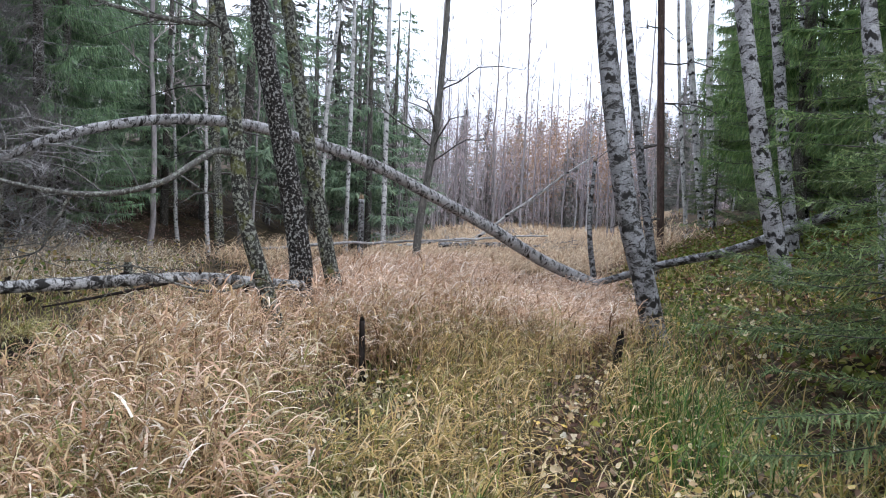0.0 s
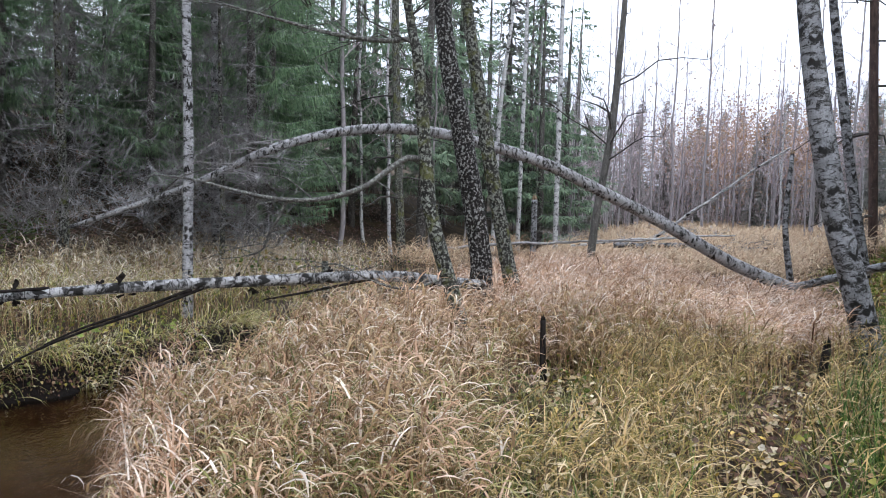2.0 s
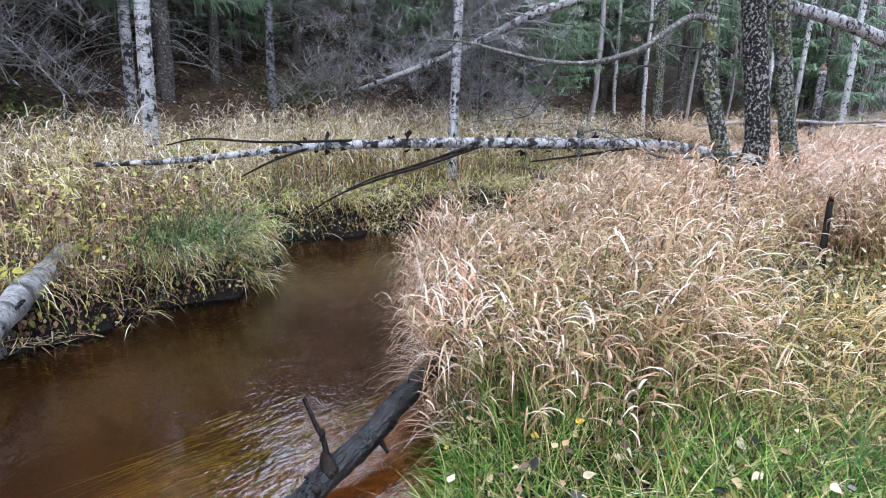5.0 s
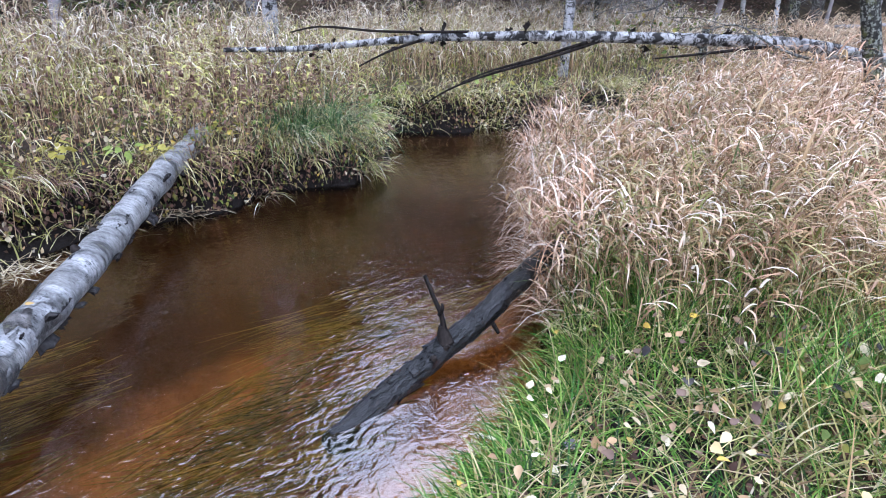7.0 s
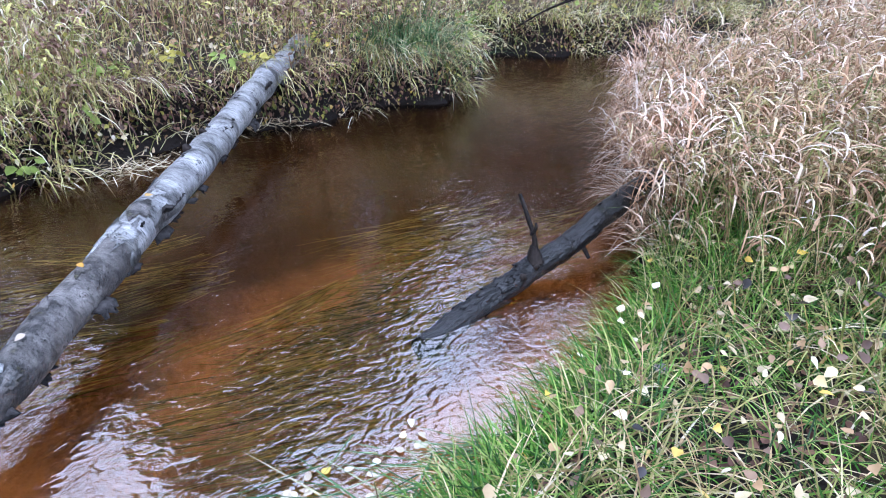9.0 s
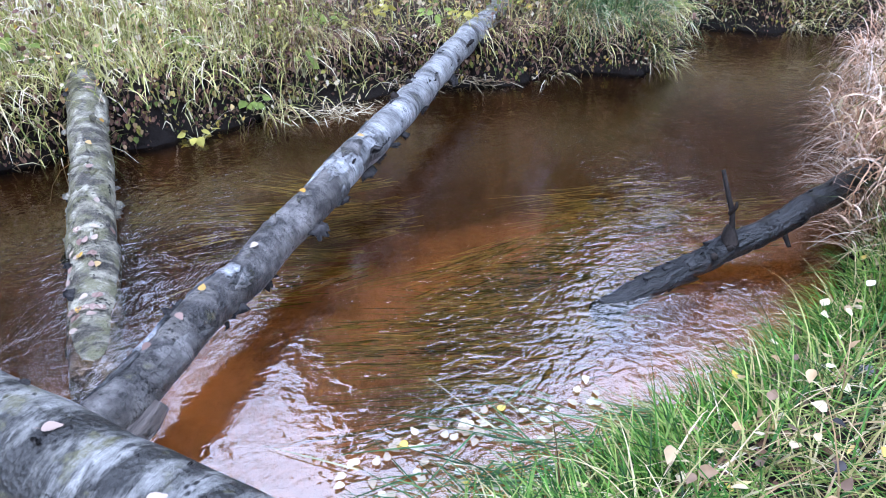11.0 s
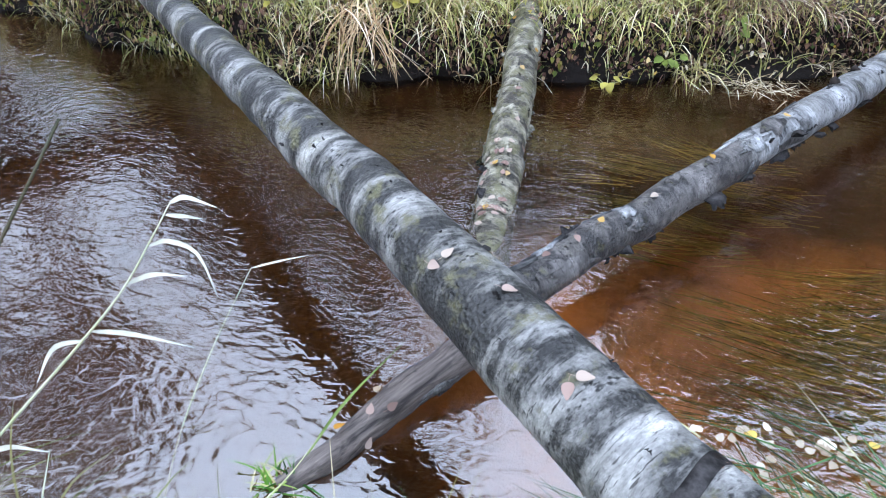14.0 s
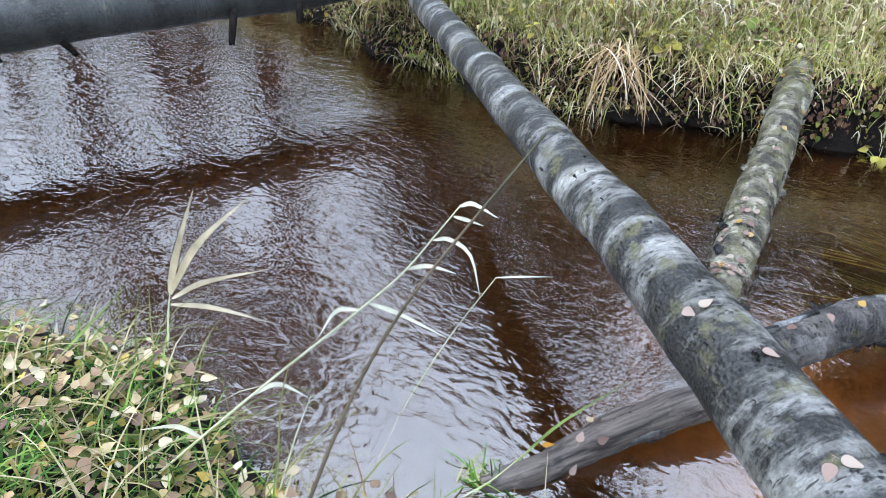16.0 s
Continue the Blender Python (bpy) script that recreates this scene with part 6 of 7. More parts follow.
def litter(name, label, n, box, keep, size, mat, seed, lift=0.02, tilt=0.5, fine=False):
    g = np.random.default_rng(seed)
    p = scatter(n, *box, keep)
    k = len(p)
    sh = Shape()
    leaves(sh, p + np.stack([0 * p[:, 0], 0 * p[:, 0], g.uniform(0.005, lift, k)], 1), size * g.uniform(0.6, 1.25, k), g.uniform(0, 6.28, k), g.normal(0, tilt, k), g.normal(0, tilt, k), 0.15, fine)
    return tagged(part(name, sh, mat), label, "leaves", kind="stuff")


litter("bank_leaves", "pale yellow fallen birch leaves on the near bank", 8000, (-2.0, 2.2, -6, 5.5), lambda x, y: on_near(x, y, -0.02) * 0.9, 0.042, M_LEAF, 21, 0.24, 0.5, True)
litter("far_bank_leaves", "fallen leaves on the far bank", 16000, (-7.0, -3.9, -8, 6), lambda x, y: on_far(x, y, -0.03) * step(-7, -4.6, x), 0.04, M_LEAF, 22, 0.16, 0.7, True)
litter("bank_herbs", "small yellowing herbs on the far bank", 10000, (-7.5, -3.9, -8, 8), lambda x, y: on_far(x, y, 0.02) * (clump(x, y, 2.3, 1.5) > 0.3), 0.036, M_HERB, 23, 0.32, 0.8)
litter("bank_brown_litter", "brown rotting leaves between the bank grass", 6000, (-2.0, 1.6, -1.8, 3.2), lambda x, y: on_near(x, y, 0.15) * 1.0, 0.042, M_LITTER, 36, 0.03, 0.4, True)
M_GREYLEAF = blade("wet_grey_leaves", ((0.0, (0.012, 0.010, 0.011)), (0.5, (0.05, 0.045, 0.047)), (0.85, (0.13, 0.12, 0.125)), (1.0, (0.28, 0.2, 0.15))), 0.1, 0.35)
litter("wet_bank_leaves", "large dark wet leaves lying on the bank grass", 190, (-1.9, 1.8, 0.2, 3.2), lambda x, y: on_near(x, y, 0.25) * 0.9, 0.06, M_GREYLEAF, 66, 0.24, 0.5, True)
litter("shore_litter", "brown and green litter matting the low bank", 2500, (-1.2, 0.6, -4.5, -1.2), lambda x, y: on_near(x, y, -0.01) * 1.0, 0.05, M_HERB, 33, 0.03, 0.25)
litter("shore_leaves", "yellow leaves strewn on the low bank", 1500, (-1.15, 0.2, -4.5, -2.25), lambda x, y: on_near(x, y, 0.0) * step(0.9, 0.2, x - near_edge(y)), 0.045, M_LEAF, 27, 0.10, 0.4, True)
turf("shore_turf", "low yellow-green grass on the bared shore", 3500, (-6, -2.4, 3.8, 9.5), lambda x, y: on_near(x, y, 0.02) * step(1.6, 0.6, x - near_edge(y)), 0.26, 0.009, (0.1, 1.1), (0.4, 2.0), M_MIXGRASS, 73)
litter("shore_brown_leaves", "brown leaves on the bared shore", 2500, (-6, -2.4, 3.8, 9.5), lambda x, y: on_near(x, y, -0.02) * step(1.6, 0.6, x - near_edge(y)), 0.05, M_LITTER, 74, 0.06, 0.5)
litter("path_litter", "brown and yellow fallen leaves on the trodden path", 9000, (-1.0, 5.0, 1.6, 11), lambda x, y: step(-0.5, 0.1, x - np.interp(y, (1.4, 2.0, 5.4, 6.2, 7, 12), (-1.0, -0.8, -1.0, 0.4, 1.8, 3.0))) * (0.2 + 0.8 * np.maximum(clump(x, y, 1.7, 2.1), 1 - off_path(x, y))), 0.055, M_LEAF, 26, 0.12, 0.5, True)
turf("path_green_grass", "low yellow-green grass beside the path", 9000, (-0.8, 2.8, 1.4, 6.5), lambda x, y: (0.35 + 0.65 * off_path(x, y)) * (0.15 + 0.85 * clump(x, y, 3.3, 2.6)), 0.30, 0.009, (0.1, 1.0), (0.5, 2.0), M_MIXGRASS, 31)
litter("path_herbs", "small green herbs beside the path", 4200, (-0.8, 2.6, 1.4, 6), lambda x, y: off_path(x, y) * clump(x, y, 3.9, 3.1) ** 2, 0.05, M_HERB, 32, 0.22, 0.6)
litter("path_brown_litter", "brown rotting leaves on the trodden path", 16000, (-0.6, 5.0, 1.4, 11), lambda x, y: 0.25 + 0.75 * (1 - off_path(x, y)) + 0.35 * step(1.8, 2.4, x) * step(3.6, 2.8, x), 0.06, M_LITTER, 28, 0.05, 0.4)
litter("slope_litter", "brown leaf litter on the shaded slope", 70000, (-20, -7.4, -6, 24), lambda x, y: step(-7.2, -8.6, x - np.interp(y, (0, 8, 25), (0, 0, 2.2))) * 1.0, 0.062, M_SLOPE, 24, 0.04, 0.4)
litter("bilberry_scrub", "dark green bilberry scrub at the foot of the slope", 9000, (-10.2, -7.3, 1.5, 9.5), lambda x, y: step(0.45, 0.75, clump(x, y, 1.1, 0.8) + 0.3 * step(6.5, 4.0, y)), 0.06, M_BILBERRY, 65, 0.34, 0.8)
litter("right_bank_moss", "green moss and bilberry on the right bank", 26000, (2.2, 9, 4, 16), lambda x, y: step(0.1, 0.8, x - np.interp(y, (0, 7, 16), (2.1, 2.5, 3.9))), 0.07, M_MOSS, 25, 0.12, 0.6)

# dark leaves, roots and debris on the steep face of the far bank
g = np.random.default_rng(61)
y = g.uniform(-7, 7, 15000)
z = g.uniform(0.01, 0.42, 15000) ** 1.0
x = far_edge(y) - far_shelf(y) + 0.06 * np.sin(5.3 * y) + 0.04 * np.sin(11.1 * y + 1) + 0.006 - 0.12 * np.maximum(z - 0.15, 0) + g.normal(0, 0.012, 15000)
for name, lab, mat, pick in (("bank_debris", "brown rotting leaves plastered on the muddy bank", M_LITTER, g.random(15000) < 0.5), ("bank_face_leaves", "pale and yellow leaves caught on the muddy bank", M_LEAF, g.random(15000) < 0.07), ("bank_face_herbs", "small green leaves on the muddy bank", M_HERB, g.random(15000) < 0.35)):
    sh = Shape()
    k = int(pick.sum())
    leaves(sh, np.stack([x, y, z], 1)[pick], g.uniform(0.15, 1.0, k) ** 1.5 * 0.048, g.uniform(-0.8, 0.8, k), g.normal(1.2, 0.5, k), g.normal(0, 0.7, k), 0.2)
    tagged(part(name, sh, mat), lab, "leaves", kind="stuff")
sh = Shape()
for i in range(150):
    yy = g.uniform(-6.5, 6.5)
    xx = float(far_edge(yy) - far_shelf(yy)) + 0.06 * math.sin(5.3 * yy) + 0.04 * math.sin(11.1 * yy + 1)
    q = np.array([xx - 0.03, yy, g.uniform(0.2, 0.4)])
    tube(sh, smooth_path([q, q + (0.05, g.normal(0, 0.06), -0.08), q + (0.03, g.normal(0, 0.12), -0.2), q + (0.06, g.normal(0, 0.16), -0.32)], 7), (0.005, 0.003, 0.0015), 4, 0, False)
tagged(part("bank_roots", sh, M_DARKWOOD), "thin dark roots hanging from the muddy bank", "roots", kind="stuff")

# straw hanging over the banks
def fringe(name, label, n, y0, y1, edge, inward, facing, length, mat, seed, clumps=1.0, bare=None):
    g = np.random.default_rng(seed)
    y = g.uniform(y0, y1, n)
    y = y[g.random(n) < (1 - clumps) + clumps * (0.5 + 0.5 * np.sin(4.3 * y) * np.sin(1.7 * y + 1)) ** 1.5]
    if bare:
        y = y[(g.random(len(y)) > 0.7) | (y < bare[0]) | (y > bare[1])]
    x = edge(y) + inward * g.uniform(0.0, 0.22, len(y))
    p = np.stack([x, y, ground(x, y) - 0.01], 1)
    sh = Shape()
    k = len(y)
    ribbons(sh, p, length * g.uniform(0.4, 1.3, k), 0.0075 * g.uniform(0.6, 1.4, k), facing + g.normal(0, 0.7, k), g.uniform(0.3, 1.2, k), g.uniform(0.9, 2.2, k), 4, 0.12, 0.6)
    tagged(part(name, sh, mat), label, "grass", kind="stuff")


fringe("overhanging_straw", "pale straw hanging over the far bank", 3600, -8, 8, lambda y: far_edge(y) - far_shelf(y), -1, 0.0, 0.36, M_DRY, 51, 0.95, (0.2, 2.3))
fringe("overhanging_turf", "green and yellow grass hanging over the far bank", 6000, -8, 8, lambda y: far_edge(y) - far_shelf(y), -1, 0.0, 0.40, M_FARMIX, 52, 0.85, (0.2, 2.3))
fringe("overhanging_withered_grass", "brown withered grass hanging over the far bank", 1700, -0.4, 3.4, lambda y: far_edge(y) - far_shelf(y), -1, 0.0, 0.34, M_WITHER, 55, 0.5)
fringe("near_fringe", "dry grass arching out over the water", 1300, 2.2, 4.4, near_edge, 1, math.pi + 0.4, 0.45, M_TAWNY, 53, 0.6)
g = np.random.default_rng(71)
k = 1200
y = 2.15 + 2.9 * g.beta(1.1, 1.8, k)
x = near_edge(y) + g.uniform(-0.12, 0.3, k)
sh = Shape()
ribbons(sh, np.stack([x, y, np.maximum(ground(x, y), 0.05) + g.uniform(0.1, 0.8, k) * np.clip(1.0 - 0.8 * (near_edge(y) + 0.2 - x), 0.3, 1)], 1), g.uniform(0.14, 0.42, k), 0.009 * g.uniform(0.6, 1.3, k), math.pi + 0.5 + g.normal(0, 1.1, k), g.uniform(0.3, 1.3, k), g.uniform(1.1, 3.2, k), 6, 0.1, 0.9)
tagged(part("overhanging_grass", sh, M_TAWNY), "pinkish dry grass plumes drooping over the water", "grass", kind="stuff")
fringe("near_green_fringe", "green sedge trailing into the water", 2600, -1.0, 2.0, near_edge, 1, math.pi, 0.27, M_GREEN, 54, 0.3)
g = np.random.default_rng(59)
k = 420
y = g.uniform(-0.75, 0.75, k)
x = near_edge(y) - np.abs(g.normal(0, 0.17, k)) * step(0.9, 0.1, y)
sh = Shape()
ribbons(sh, np.stack([x, y, g.uniform(0.004, 0.02, k)], 1), g.uniform(0.12, 0.4, k), 0.0055 * g.uniform(0.6, 1.4, k), -1.75 + g.normal(0, 0.5, k), g.uniform(1.45, 1.58, k), g.uniform(0.0, 0.06, k), 4, 0.15, 0.3)
tagged(part("flattened_grass", sh, M_BLUE), "pale green grass lying flat on the water at the bank", "grass", kind="stuff")
g = np.random.default_rng(57)
p = np.stack([g.uniform(-4.3, -4.05, 64), g.normal(-2.35, 0.10, 64), g.uniform(0.38, 0.5, 64)], 1)
sh = Shape()
ribbons(sh, p, g.uniform(0.3, 0.62, 64), 0.0085 * g.uniform(0.6, 1.3, 64), g.normal(0.05, 0.45, 64), g.uniform(1.0, 2.1, 64), g.uniform(0.5, 1.5, 64), 6, 0.15, 0.6)
for a, n in ((-1.15, 9), (1.1, 6)):
    q = np.stack([g.uniform(-4.3, -4.1, n), -2.35 + g.normal(0, 0.08, n), g.uniform(0.36, 0.44, n)], 1)
    ribbons(sh, q, g.uniform(0.4, 0.75, n), 0.006, a + g.normal(0, 0.2, n), g.uniform(1.75, 2.1, n), g.uniform(-0.1, 0.25, n), 4, 0.2, 0.5)
tagged(part("straw_tuft", sh, M_DRY), "long pale straw tuft drooping to the water", "grass", kind="stuff")
g = np.random.default_rng(58)
k = 520
y = g.choice([2.3, 2.5, 2.62, 2.85, 3.0, 3.15], k, p=[0.1, 0.2, 0.2, 0.25, 0.15, 0.1]) + g.normal(0, 0.05, k)
x = far_edge(y) - far_shelf(y) - np.abs(g.normal(0.02, 0.22, k))
p = np.stack([x, y, ground(x, y) - 0.02], 1)
sh = Shape()
ribbons(sh, p, g.uniform(0.3, 0.85, k), 0.0065 * g.uniform(0.6, 1.3, k), g.normal(0.0, 0.9, k), g.uniform(0.0, 0.6, k), g.uniform(0.6, 3.0, k), 7, 0.12, 0.5)
tagged(part("bank_clump", sh, M_BLUE), "pale green grass clump drooping over the far bank", "grass", kind="stuff")
litter("bank_weeds", "withered brown weeds on the far bank", 3000, (-7.0, -4.2, -3.5, 4.5), lambda x, y: on_far(x, y, 0.1) * (clump(x, y, 3.7, 2.7) > 0.35) * step(1.6, 0.3, far_edge(y) - x), 0.04, M_LITTER, 34, 0.5, 0.8)
litter("bank_green_weeds", "low green weeds on the far bank", 4000, (-7.0, -4.2, -4.5, 4.5), lambda x, y: on_far(x, y, 0.05) * (clump(x, y, 3.1, 3.7) > 0.5) * step(1.2, 0.2, far_edge(y) - x), 0.036, M_HERB, 35, 0.38, 0.8)
litter("yellow_herbs", "yellow-leaved herbs below the slope", 2600, (-7.5, -2.2, 8.0, 12.5), lambda x, y: on_far(x, y, 0.02) * (clump(x, y, 2.3, 1.5) > 0.4), 0.06, M_HERB, 59, 0.75, 0.8)


# straw and leaves washed onto the foot of the far bank
M_WASHED = blade("washed_up_straw", ((0.0, (0.12, 0.08, 0.04)), (0.5, (0.38, 0.3, 0.17)), (1.0, (0.66, 0.58, 0.42))), 0.2)
g = np.random.default_rng(63)
for cx, cy, r, n in ((-4.50, 0.17, 0.17, 150), (-4.90, 0.85, 0.12, 70), (-4.80, 1.45, 0.15, 90), (-4.95, 3.2, 0.22, 160), (-4.60, -1.72, 0.12, 60), (-4.45, -2.9, 0.14, 70)):
    p = np.stack([g.normal(cx, r * 0.45, n), g.normal(cy, r, n), g.uniform(0.012, 0.07, n)], 1)
    sh = Shape()
    ribbons(sh, p, g.uniform(0.05, 0.17, n), 0.007, g.normal(1.2, 1.2, n), g.uniform(1.3, 1.75, n), g.normal(0, 0.3, n), 3, 0.2, 0.6)
    tagged(part("washed_straw", sh, M_WASHED), "small mat of pale straw washed against the muddy bank", "straw", "washed-up straw", kind="stuff")

# reeds that lean into view at the water's edge
def long_leaf(pts, width, tip=0.1):
    """A folded tapering leaf along a curve."""
    p = smooth_path(pts, 10)
    tan = np.gradient(p, axis=0)
    across = np.cross(tan, (0.55, 0.35, 0.75))
    across /= np.linalg.norm(across, axis=1)[:, None] + 1e-9
    u = np.linspace(0, 1, 10)
    w = (width * 0.5 * np.interp(u, (0, 0.15, 0.45, 1), (0.35, 0.85, 1.0, tip)))[:, None]
    lift = np.array((0.55, 0.35, 0.75)) * w * 0.35
    k = np.arange(10) * 3
    quads = np.concatenate([np.stack([k[:-1] + j, k[:-1] + j + 1, k[1:] + j + 1, k[1:] + j], -1) for j in (0, 1)])
    return Shape().add(np.stack([p - across * w, p - lift, p + across * w], 1), quads)


def reed(name, label, pts, r, blades, mat, stem_mat):
    path = smooth_path(pts, 24)
    root = thing(name, label, "reed", place=path[0])
    inv = Matrix.Translation(root.location).inverted()
    sh = Shape()
    tube(sh, path, (r, r * 0.8, r * 0.35), 6, 0, True)
    stem = part("stem", sh, stem_mat, root)
    stem.matrix_basis = inv
    for line, width in blades:
        part("leaf", long_leaf(line, width), mat, stem, "pale arching blade")
    return root


M_REED = blade("pale_reed_leaf", ((0.0, (0.50, 0.50, 0.28)), (0.4, (0.68, 0.66, 0.47)), (1.0, (0.82, 0.80, 0.68))), 0.35)
M_STRAW_REED = blade("bleached_reed_leaf", ((0.0, (0.42, 0.30, 0.14)), (0.5, (0.62, 0.52, 0.32)), (1.0, (0.74, 0.66, 0.48))), 0.35)
M_LIME_LEAF = blade("green_sedge_leaf", ((0.0, (0.14, 0.24, 0.05)), (1.0, (0.34, 0.44, 0.12))), 0.35)
M_REED_STEM = plain("reed_stem", (0.38, 0.40, 0.20), (0.60, 0.58, 0.38), 6, 0.6, 0)
M_DARK_STEM = plain("dark_sedge_stem", (0.05, 0.05, 0.025), (0.15, 0.115, 0.075), 5, 0.6, 0)
reed("reed", "slender pale reed with arching leaves at the water's edge", [(-0.614, -2.656, 0.1), (-0.869, -2.431, 0.357), (-0.998, -2.305, 0.495), (-1.103, -2.19, 0.619), (-1.19, -2.087, 0.741), (-1.255, -2.014, 0.861), (-1.293, -1.965, 0.945)], 0.0042, [
    ([(-1.293, -1.965, 0.945), (-1.314, -1.935, 0.951), (-1.327, -1.87, 0.922)], 0.013),
    ([(-1.284, -1.977, 0.916), (-1.297, -1.943, 0.908), (-1.311, -1.902, 0.896)], 0.011),
    ([(-1.248, -2.019, 0.846), (-1.273, -1.982, 0.847), (-1.279, -1.92, 0.812), (-1.231, -1.863, 0.725)], 0.012),
    ([(-1.203, -2.076, 0.756), (-1.241, -2.029, 0.761), (-1.269, -1.959, 0.744)], 0.013),
    ([(-1.132, -2.159, 0.65), (-1.164, -2.083, 0.623), (-1.197, -1.944, 0.568)], 0.013),
    ([(-1.115, -2.18, 0.63), (-1.085, -2.24, 0.622), (-1.019, -2.258, 0.567)], 0.013),
    ([(-0.885, -2.418, 0.37), (-0.961, -2.394, 0.355), (-1.0, -2.318, 0.301)], 0.015),
    ([(-0.755, -2.53, 0.24), (-0.734, -2.606, 0.268), (-0.661, -2.667, 0.293)], 0.015)], M_REED, M_REED_STEM)
reed("sedge_stem", "tall thin dark sedge stem on the trodden bank", [(-0.06, -1.84, 0.12), (-0.16, -1.77, 0.5), (-0.27, -1.70, 0.9), (-0.356, -1.644, 1.181), (-0.435, -1.585, 1.383), (-0.547, -1.483, 1.576)], 0.0034, [
    ([(-0.06, -1.84, 0.12), (-0.2, -1.9, 0.5), (-0.3, -1.95, 0.62)], 0.006), ([(-0.06, -1.84, 0.12), (-0.25, -1.76, 0.42), (-0.42, -1.66, 0.5)], 0.006)], M_MIXGRASS, M_DARK_STEM)
reed("sedge_stem", "thin green sedge stem leaning over the water", [(-0.806, -2.302, 0.08), (-0.90, -2.30, 0.22), (-0.986, -2.29, 0.34)], 0.0035, [
    ([(-0.806, -2.31, 0.08), (-0.93, -2.36, 0.33), (-1.02, -2.36, 0.48)], 0.006), ([(-0.80, -2.30, 0.08), (-0.92, -2.22, 0.28), (-1.03, -2.12, 0.34)], 0.006)], M_MIXGRASS, M_REED_STEM)
reed("reed", "bleached broken reed leaves at the water's edge", [(-1.097, -3.141, 0.03), (-1.142, -3.145, 0.163), (-1.176, -3.147, 0.247)], 0.005, [
    ([(-1.174, -3.148, 0.247), (-1.238, -3.136, 0.39), (-1.344, -3.088, 0.63)], 0.03), ([(-1.174, -3.145, 0.24), (-1.303, -3.087, 0.414), (-1.475, -2.96, 0.569)], 0.032),
    ([(-1.174, -3.14, 0.22), (-1.278, -3.064, 0.26), (-1.459, -2.897, 0.268)], 0.022), ([(-1.16, -3.14, 0.2), (-1.25, -3.02, 0.17), (-1.384, -2.857, 0.06)], 0.02)], M_STRAW_REED, M_REED_STEM)
reed("reed", "thin bent green reed standing in the water", [(-1.20, -2.25, -0.25), (-1.326, -2.193, -0.012), (-1.51, -2.112, 0.226), (-1.645, -2.003, 0.456)], 0.003, [([(-1.645, -2.003, 0.456), (-1.668, -1.91, 0.482), (-1.693, -1.819, 0.50)], 0.007)], M_REED, M_REED_STEM)
reed("sedge_stem", "single green sedge blade arching past the stripped log", [(-1.12, -1.83, 0.0), (-1.195, -1.763, 0.05), (-1.30, -1.69, 0.13)], 0.003, [([(-1.25, -1.72, 0.09), (-1.381, -1.636, 0.191), (-1.518, -1.478, 0.349)], 0.010)], M_LIME_LEAF, M_REED_STEM)
reed("sedge_stem", "long green sedge blade leaning over the low bank", [(-0.66, -3.37, 0.02), (-0.72, -3.347, 0.093), (-0.82, -3.32, 0.15)], 0.003, [([(-0.80, -3.325, 0.14), (-0.898, -3.301, 0.196), (-1.092, -3.24, 0.316)], 0.011)], M_LIME_LEAF, M_REED_STEM)

# a tuft of grass on the tip of the stripped log
g = np.random.default_rng(64)
sh = Shape()
p = np.stack([g.normal(-1.19, 0.03, 26), g.normal(-1.82, 0.03, 26), 0 * np.zeros(26)], 1)
ribbons(sh, p, g.uniform(0.05, 0.14, 26), 0.006, g.uniform(0, 6.28, 26), g.uniform(0.3, 1.4, 26), g.uniform(0.2, 1.4, 26), 4, 0.15, 0.5)
tagged(part("grass_tuft", sh, M_GREEN), "small green tuft caught on the stripped log", "grass", kind="stuff")

# fallen leaves lying on the logs
M_LEAF_ONE = Mat("single_fallen_leaf", 0.5, 0.3)
M_LEAF_ONE = M_LEAF_ONE.colour(M_LEAF_ONE.ramp(M_LEAF_ONE.each(), (0.0, (0.15, 0.095, 0.078)), (0.3, (0.26, 0.175, 0.145)), (0.6, (0.33, 0.255, 0.215)), (0.85, (0.38, 0.32, 0.255)), (0.92, (0.40, 0.25, 0.05)), (1.0, (0.40, 0.19, 0.02)))).leafy(0.15).m
leaf_mesh = Shape()
# ovate birch leaf with a toothed edge, a pointed tip and a short stalk
ang = np.linspace(0, 2 * np.pi, 28, endpoint=False)
lx = np.cos(ang)
ly = np.sin(ang) * (0.80 - 0.32 * lx) * (1 + 0.07 * (np.arange(28) % 2))
ring = 0.84 * np.stack([0.021 * lx * np.where(lx > 0.9, 1.18, 1.0), 0.0185 * ly, 0.0015 + 0.003 * ly ** 2], 1)
leaf_mesh.add(np.vstack([ring, [(0, 0, 0)]]), None, [(28, k, (k + 1) % 28) for k in range(28)])
tube(leaf_mesh, [(-0.020, 0, 0.001), (-0.028, 0.001, 0.002), (-0.034, 0.003, 0.001)], (0.0007, 0.0006), 4, 0, False)
leaf_mesh = leaf_mesh.mesh("leaf", M_LEAF_ONE)


def lay_leaves(path, radius, spots, group, label):
    for s, off, turn in spots:
        i = int(s * (len(path) - 1))
        d = Vector(path[min(i + 1, len(path) - 1)] - path[i - 1]).normalized()
        side = d.cross(Vector((0, 0, 1))).normalized()
        up = side.cross(d)
        n = (up * math.cos(off) + side * math.sin(off)).normalized()
        ob = new("birch_leaf", leaf_mesh)
        ob.matrix_basis = Matrix.Translation(Vector(path[i]) + n * (radius * 1.03 + 0.010)) @ n.to_track_quat("Z", "Y").to_matrix().to_4x4() @ pose(0, 0, 0, 0, 0, turn)
        tagged(ob, label, "leaf", group)


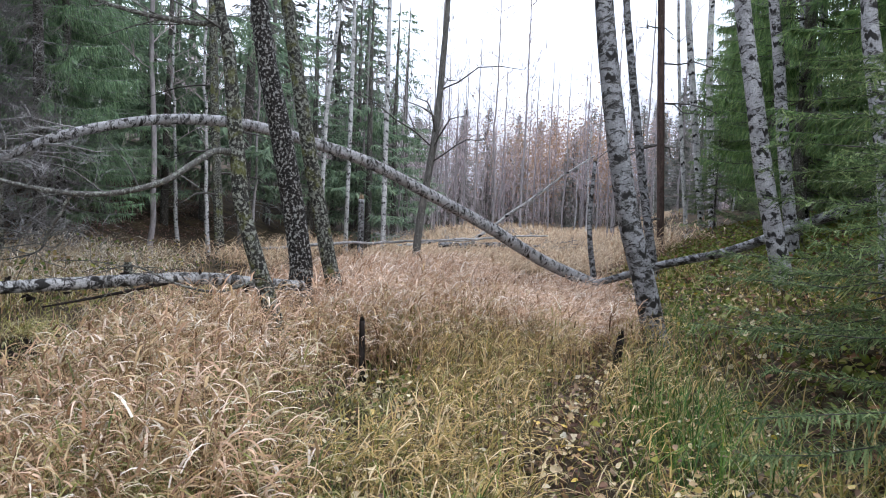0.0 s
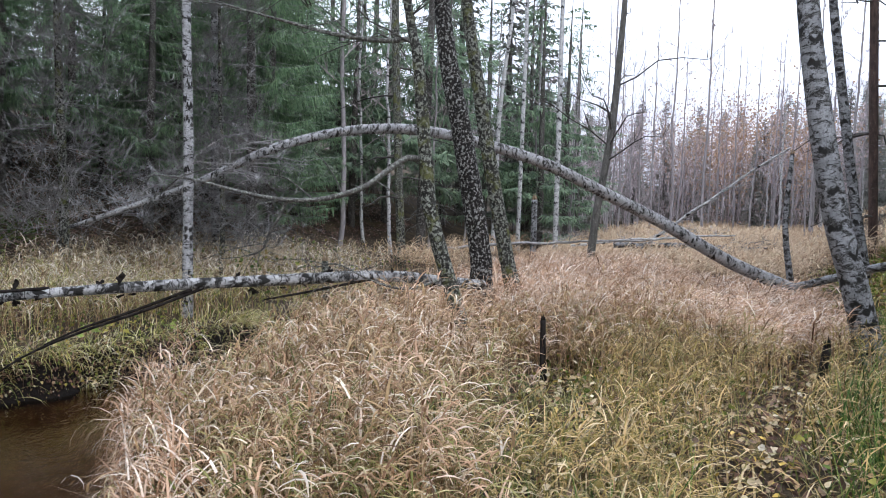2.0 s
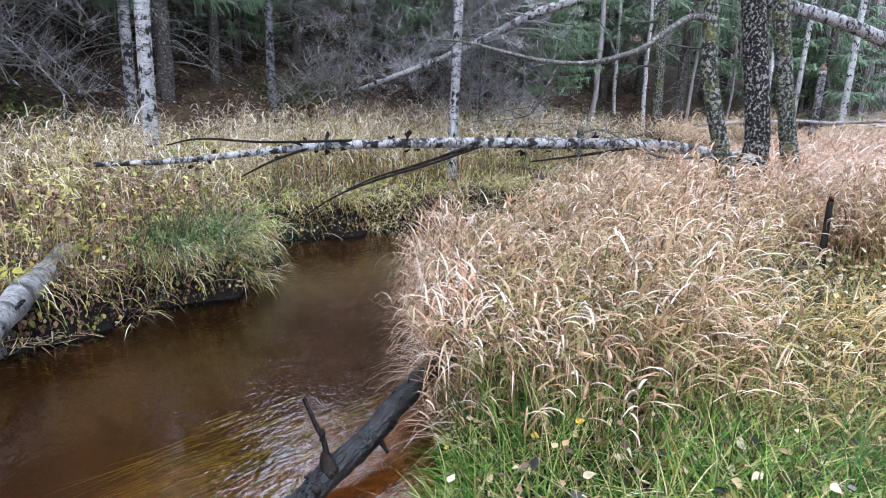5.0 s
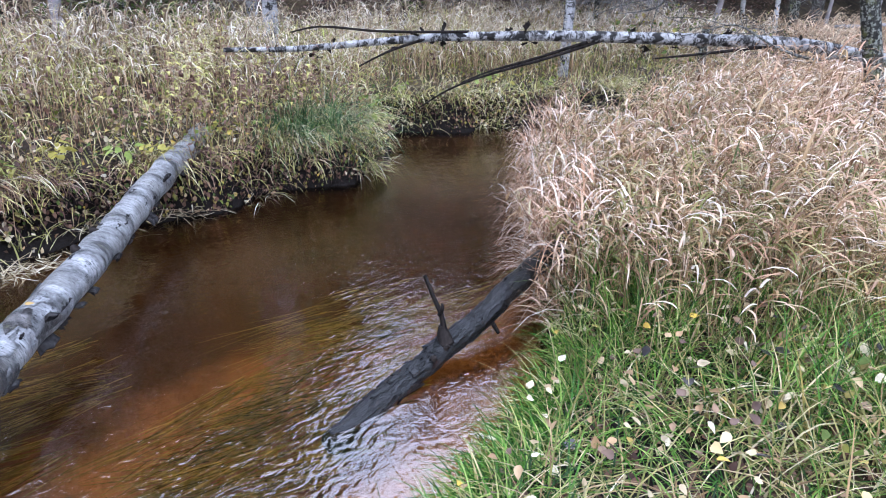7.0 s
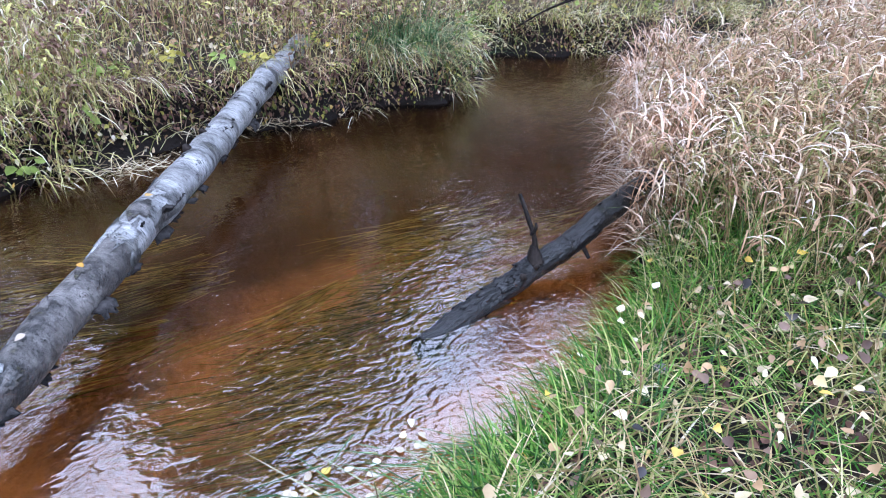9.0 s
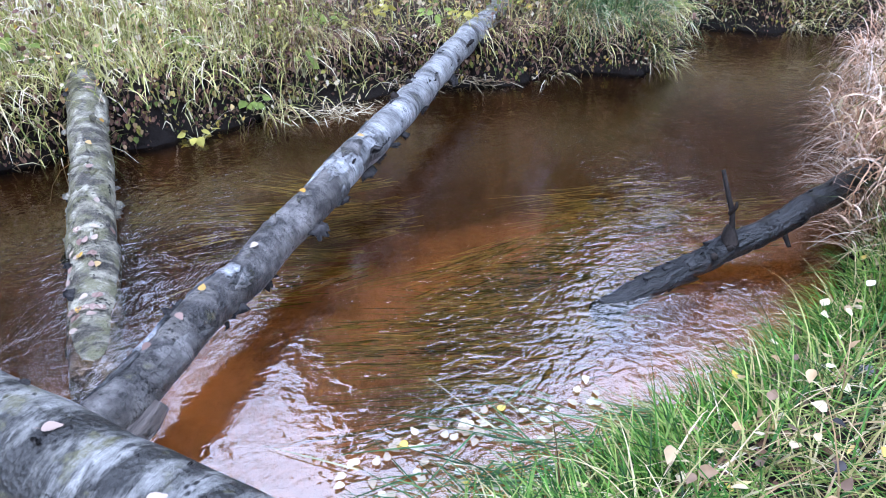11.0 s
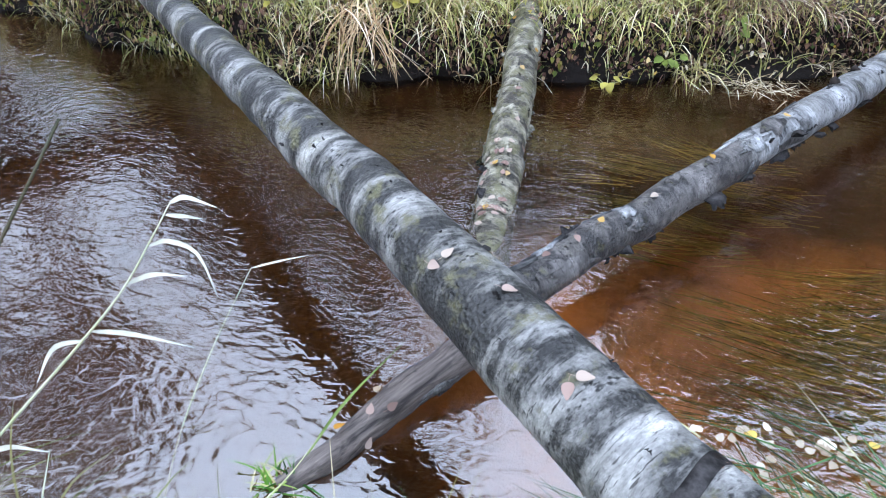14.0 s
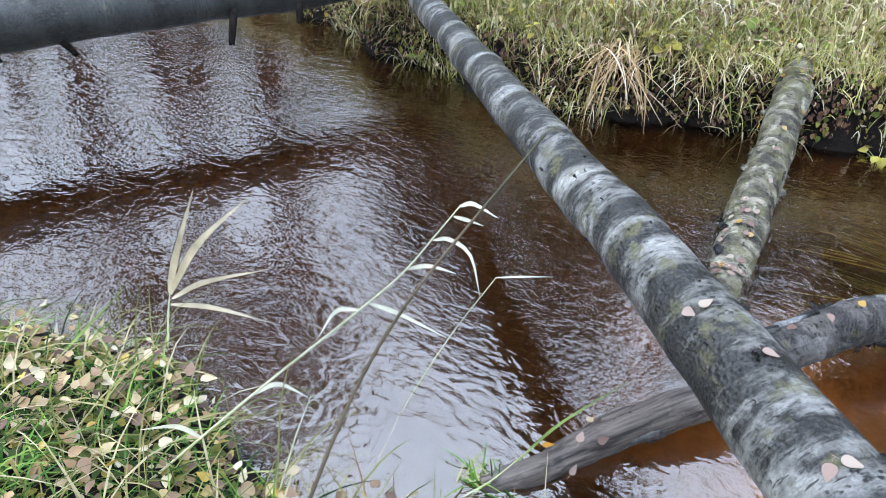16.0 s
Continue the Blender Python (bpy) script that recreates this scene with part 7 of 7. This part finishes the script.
lay_leaves(MAIN, 0.109, [(0.254, -0.68, 20), (0.239, -0.29, 100), (0.214, 0.07, 200), (0.165, -0.16, 40), (0.163, -0.53, 310), (0.113, 0.33, 70)], "leaves on the birch log", "flat fallen birch leaf stuck to the wet birch log")
lay_leaves(BUTT, 0.07, [(0.65, -0.6, 20), (0.66, -0.13, 110), (0.63, 0.49, 250), (0.79, 0.27, 170), (0.77, -1.1, 40)], "leaves on the stripped log", "fallen birch leaf on the dark wet log")
gl = np.random.default_rng(77)
lay_leaves(LOG3, 0.108, [(gl.uniform(0.58, 0.86), gl.normal(-0.1, 0.6), gl.uniform(0, 360)) for _ in range(34)] + [(gl.uniform(0.1, 0.6), gl.normal(0, 0.5), gl.uniform(0, 360)) for _ in range(12)], "leaves on the mossy log", "pale fallen birch leaf on the mossy log")
lay_leaves(LOG2, 0.10, [(v, gl.normal(-0.2, 0.4), gl.uniform(0, 360)) for v in (0.947, 0.9, 0.87, 0.80, 0.72, 0.6)], "leaves on the grey log", "fallen birch leaf on the grey log")
lay_leaves(FARLOG, 0.165, [(gl.uniform(0.25, 0.6), gl.normal(0, 0.6), gl.uniform(0, 360)) for _ in range(12)], "leaves on the dark log", "pale fallen leaf on the dark log")
M_PALE_LEAF = Mat("bleached_leaf", 0.45, 0.35)
M_PALE_LEAF = M_PALE_LEAF.colour(M_PALE_LEAF.ramp(M_PALE_LEAF.each(), (0.0, (0.28, 0.21, 0.14)), (0.4, (0.44, 0.38, 0.28)), (0.9, (0.62, 0.59, 0.51)), (0.93, (0.55, 0.40, 0.08)), (1.0, (0.5, 0.36, 0.06)))).leafy(0.15).m
pale_leaf = leaf_mesh.copy()
pale_leaf.materials[0] = M_PALE_LEAF
for i in range(64):
    y = -0.6 + 1.1 * gl.beta(1.4, 1.9)
    x = gl.uniform(-1.7, -1.36) - 0.1 * (y + 0.2)
    if x < near_edge(y) + 0.03:
        ob = new("birch_leaf", pale_leaf)
        ob.matrix_basis = pose(x, y, 0.008, gl.normal(0, 6), gl.normal(0, 6), gl.uniform(0, 360))
        tagged(ob, "pale fallen birch leaf floating at the water's edge", "leaf", "floating leaves")

# bright herbs on the far bank
def herb(x, y, size, leaves_n, mat, label, seed):
    g = np.random.default_rng(seed)
    z = float(ground(x, y))
    root = thing("herb", label, "plant", "bank herbs", place=(x, y, z))
    for i in range(leaves_n):
        sh = Shape()
        a = i * 2.4 + g.uniform(-0.3, 0.3)
        tip = np.array([np.cos(a), np.sin(a), 0]) * size * g.uniform(0.4, 1.0) + (0, 0, size * g.uniform(0.3, 1.1))
        tube(sh, [(0, 0, -0.02), tip * (0.4, 0.4, 0.7), tip], (0.0025, 0.0015), 4, 0, False)
        stalk = part("stalk", sh, M_REED_STEM, root)
        sh = Shape()
        leaves(sh, tip[None], size * g.uniform(0.45, 0.7), a, g.uniform(0.0, 0.6), g.normal(0, 0.4), 0.12)
        part("leaf", sh, mat, stalk)


M_YELLOW = blade("yellow_herb", ((0.0, (0.36, 0.33, 0.07)), (0.6, (0.5, 0.45, 0.1)), (1.0, (0.42, 0.45, 0.13))), 0.35)
M_LIME = blade("lime_herb", ((0.0, (0.16, 0.26, 0.05)), (1.0, (0.34, 0.42, 0.1))), 0.35)
hg = np.random.default_rng(5)
for i, y in enumerate(np.linspace(-5.5, 6.5, 34)):
    y = y + hg.uniform(-0.15, 0.15)
    x = far_edge(y) - hg.uniform(0.03, 0.5)
    yellow = hg.random() < 0.35
    herb(float(x), float(y), hg.uniform(0.09, 0.17), int(hg.integers(8, 14)), M_YELLOW if yellow else M_LIME, "yellow-leaved herb on the far bank" if yellow else "fresh green herb on the far bank", 400 + i)
herb(-4.42, -0.74, 0.13, 9, M_YELLOW, "small yellow drooping herb at the water's edge", 460)
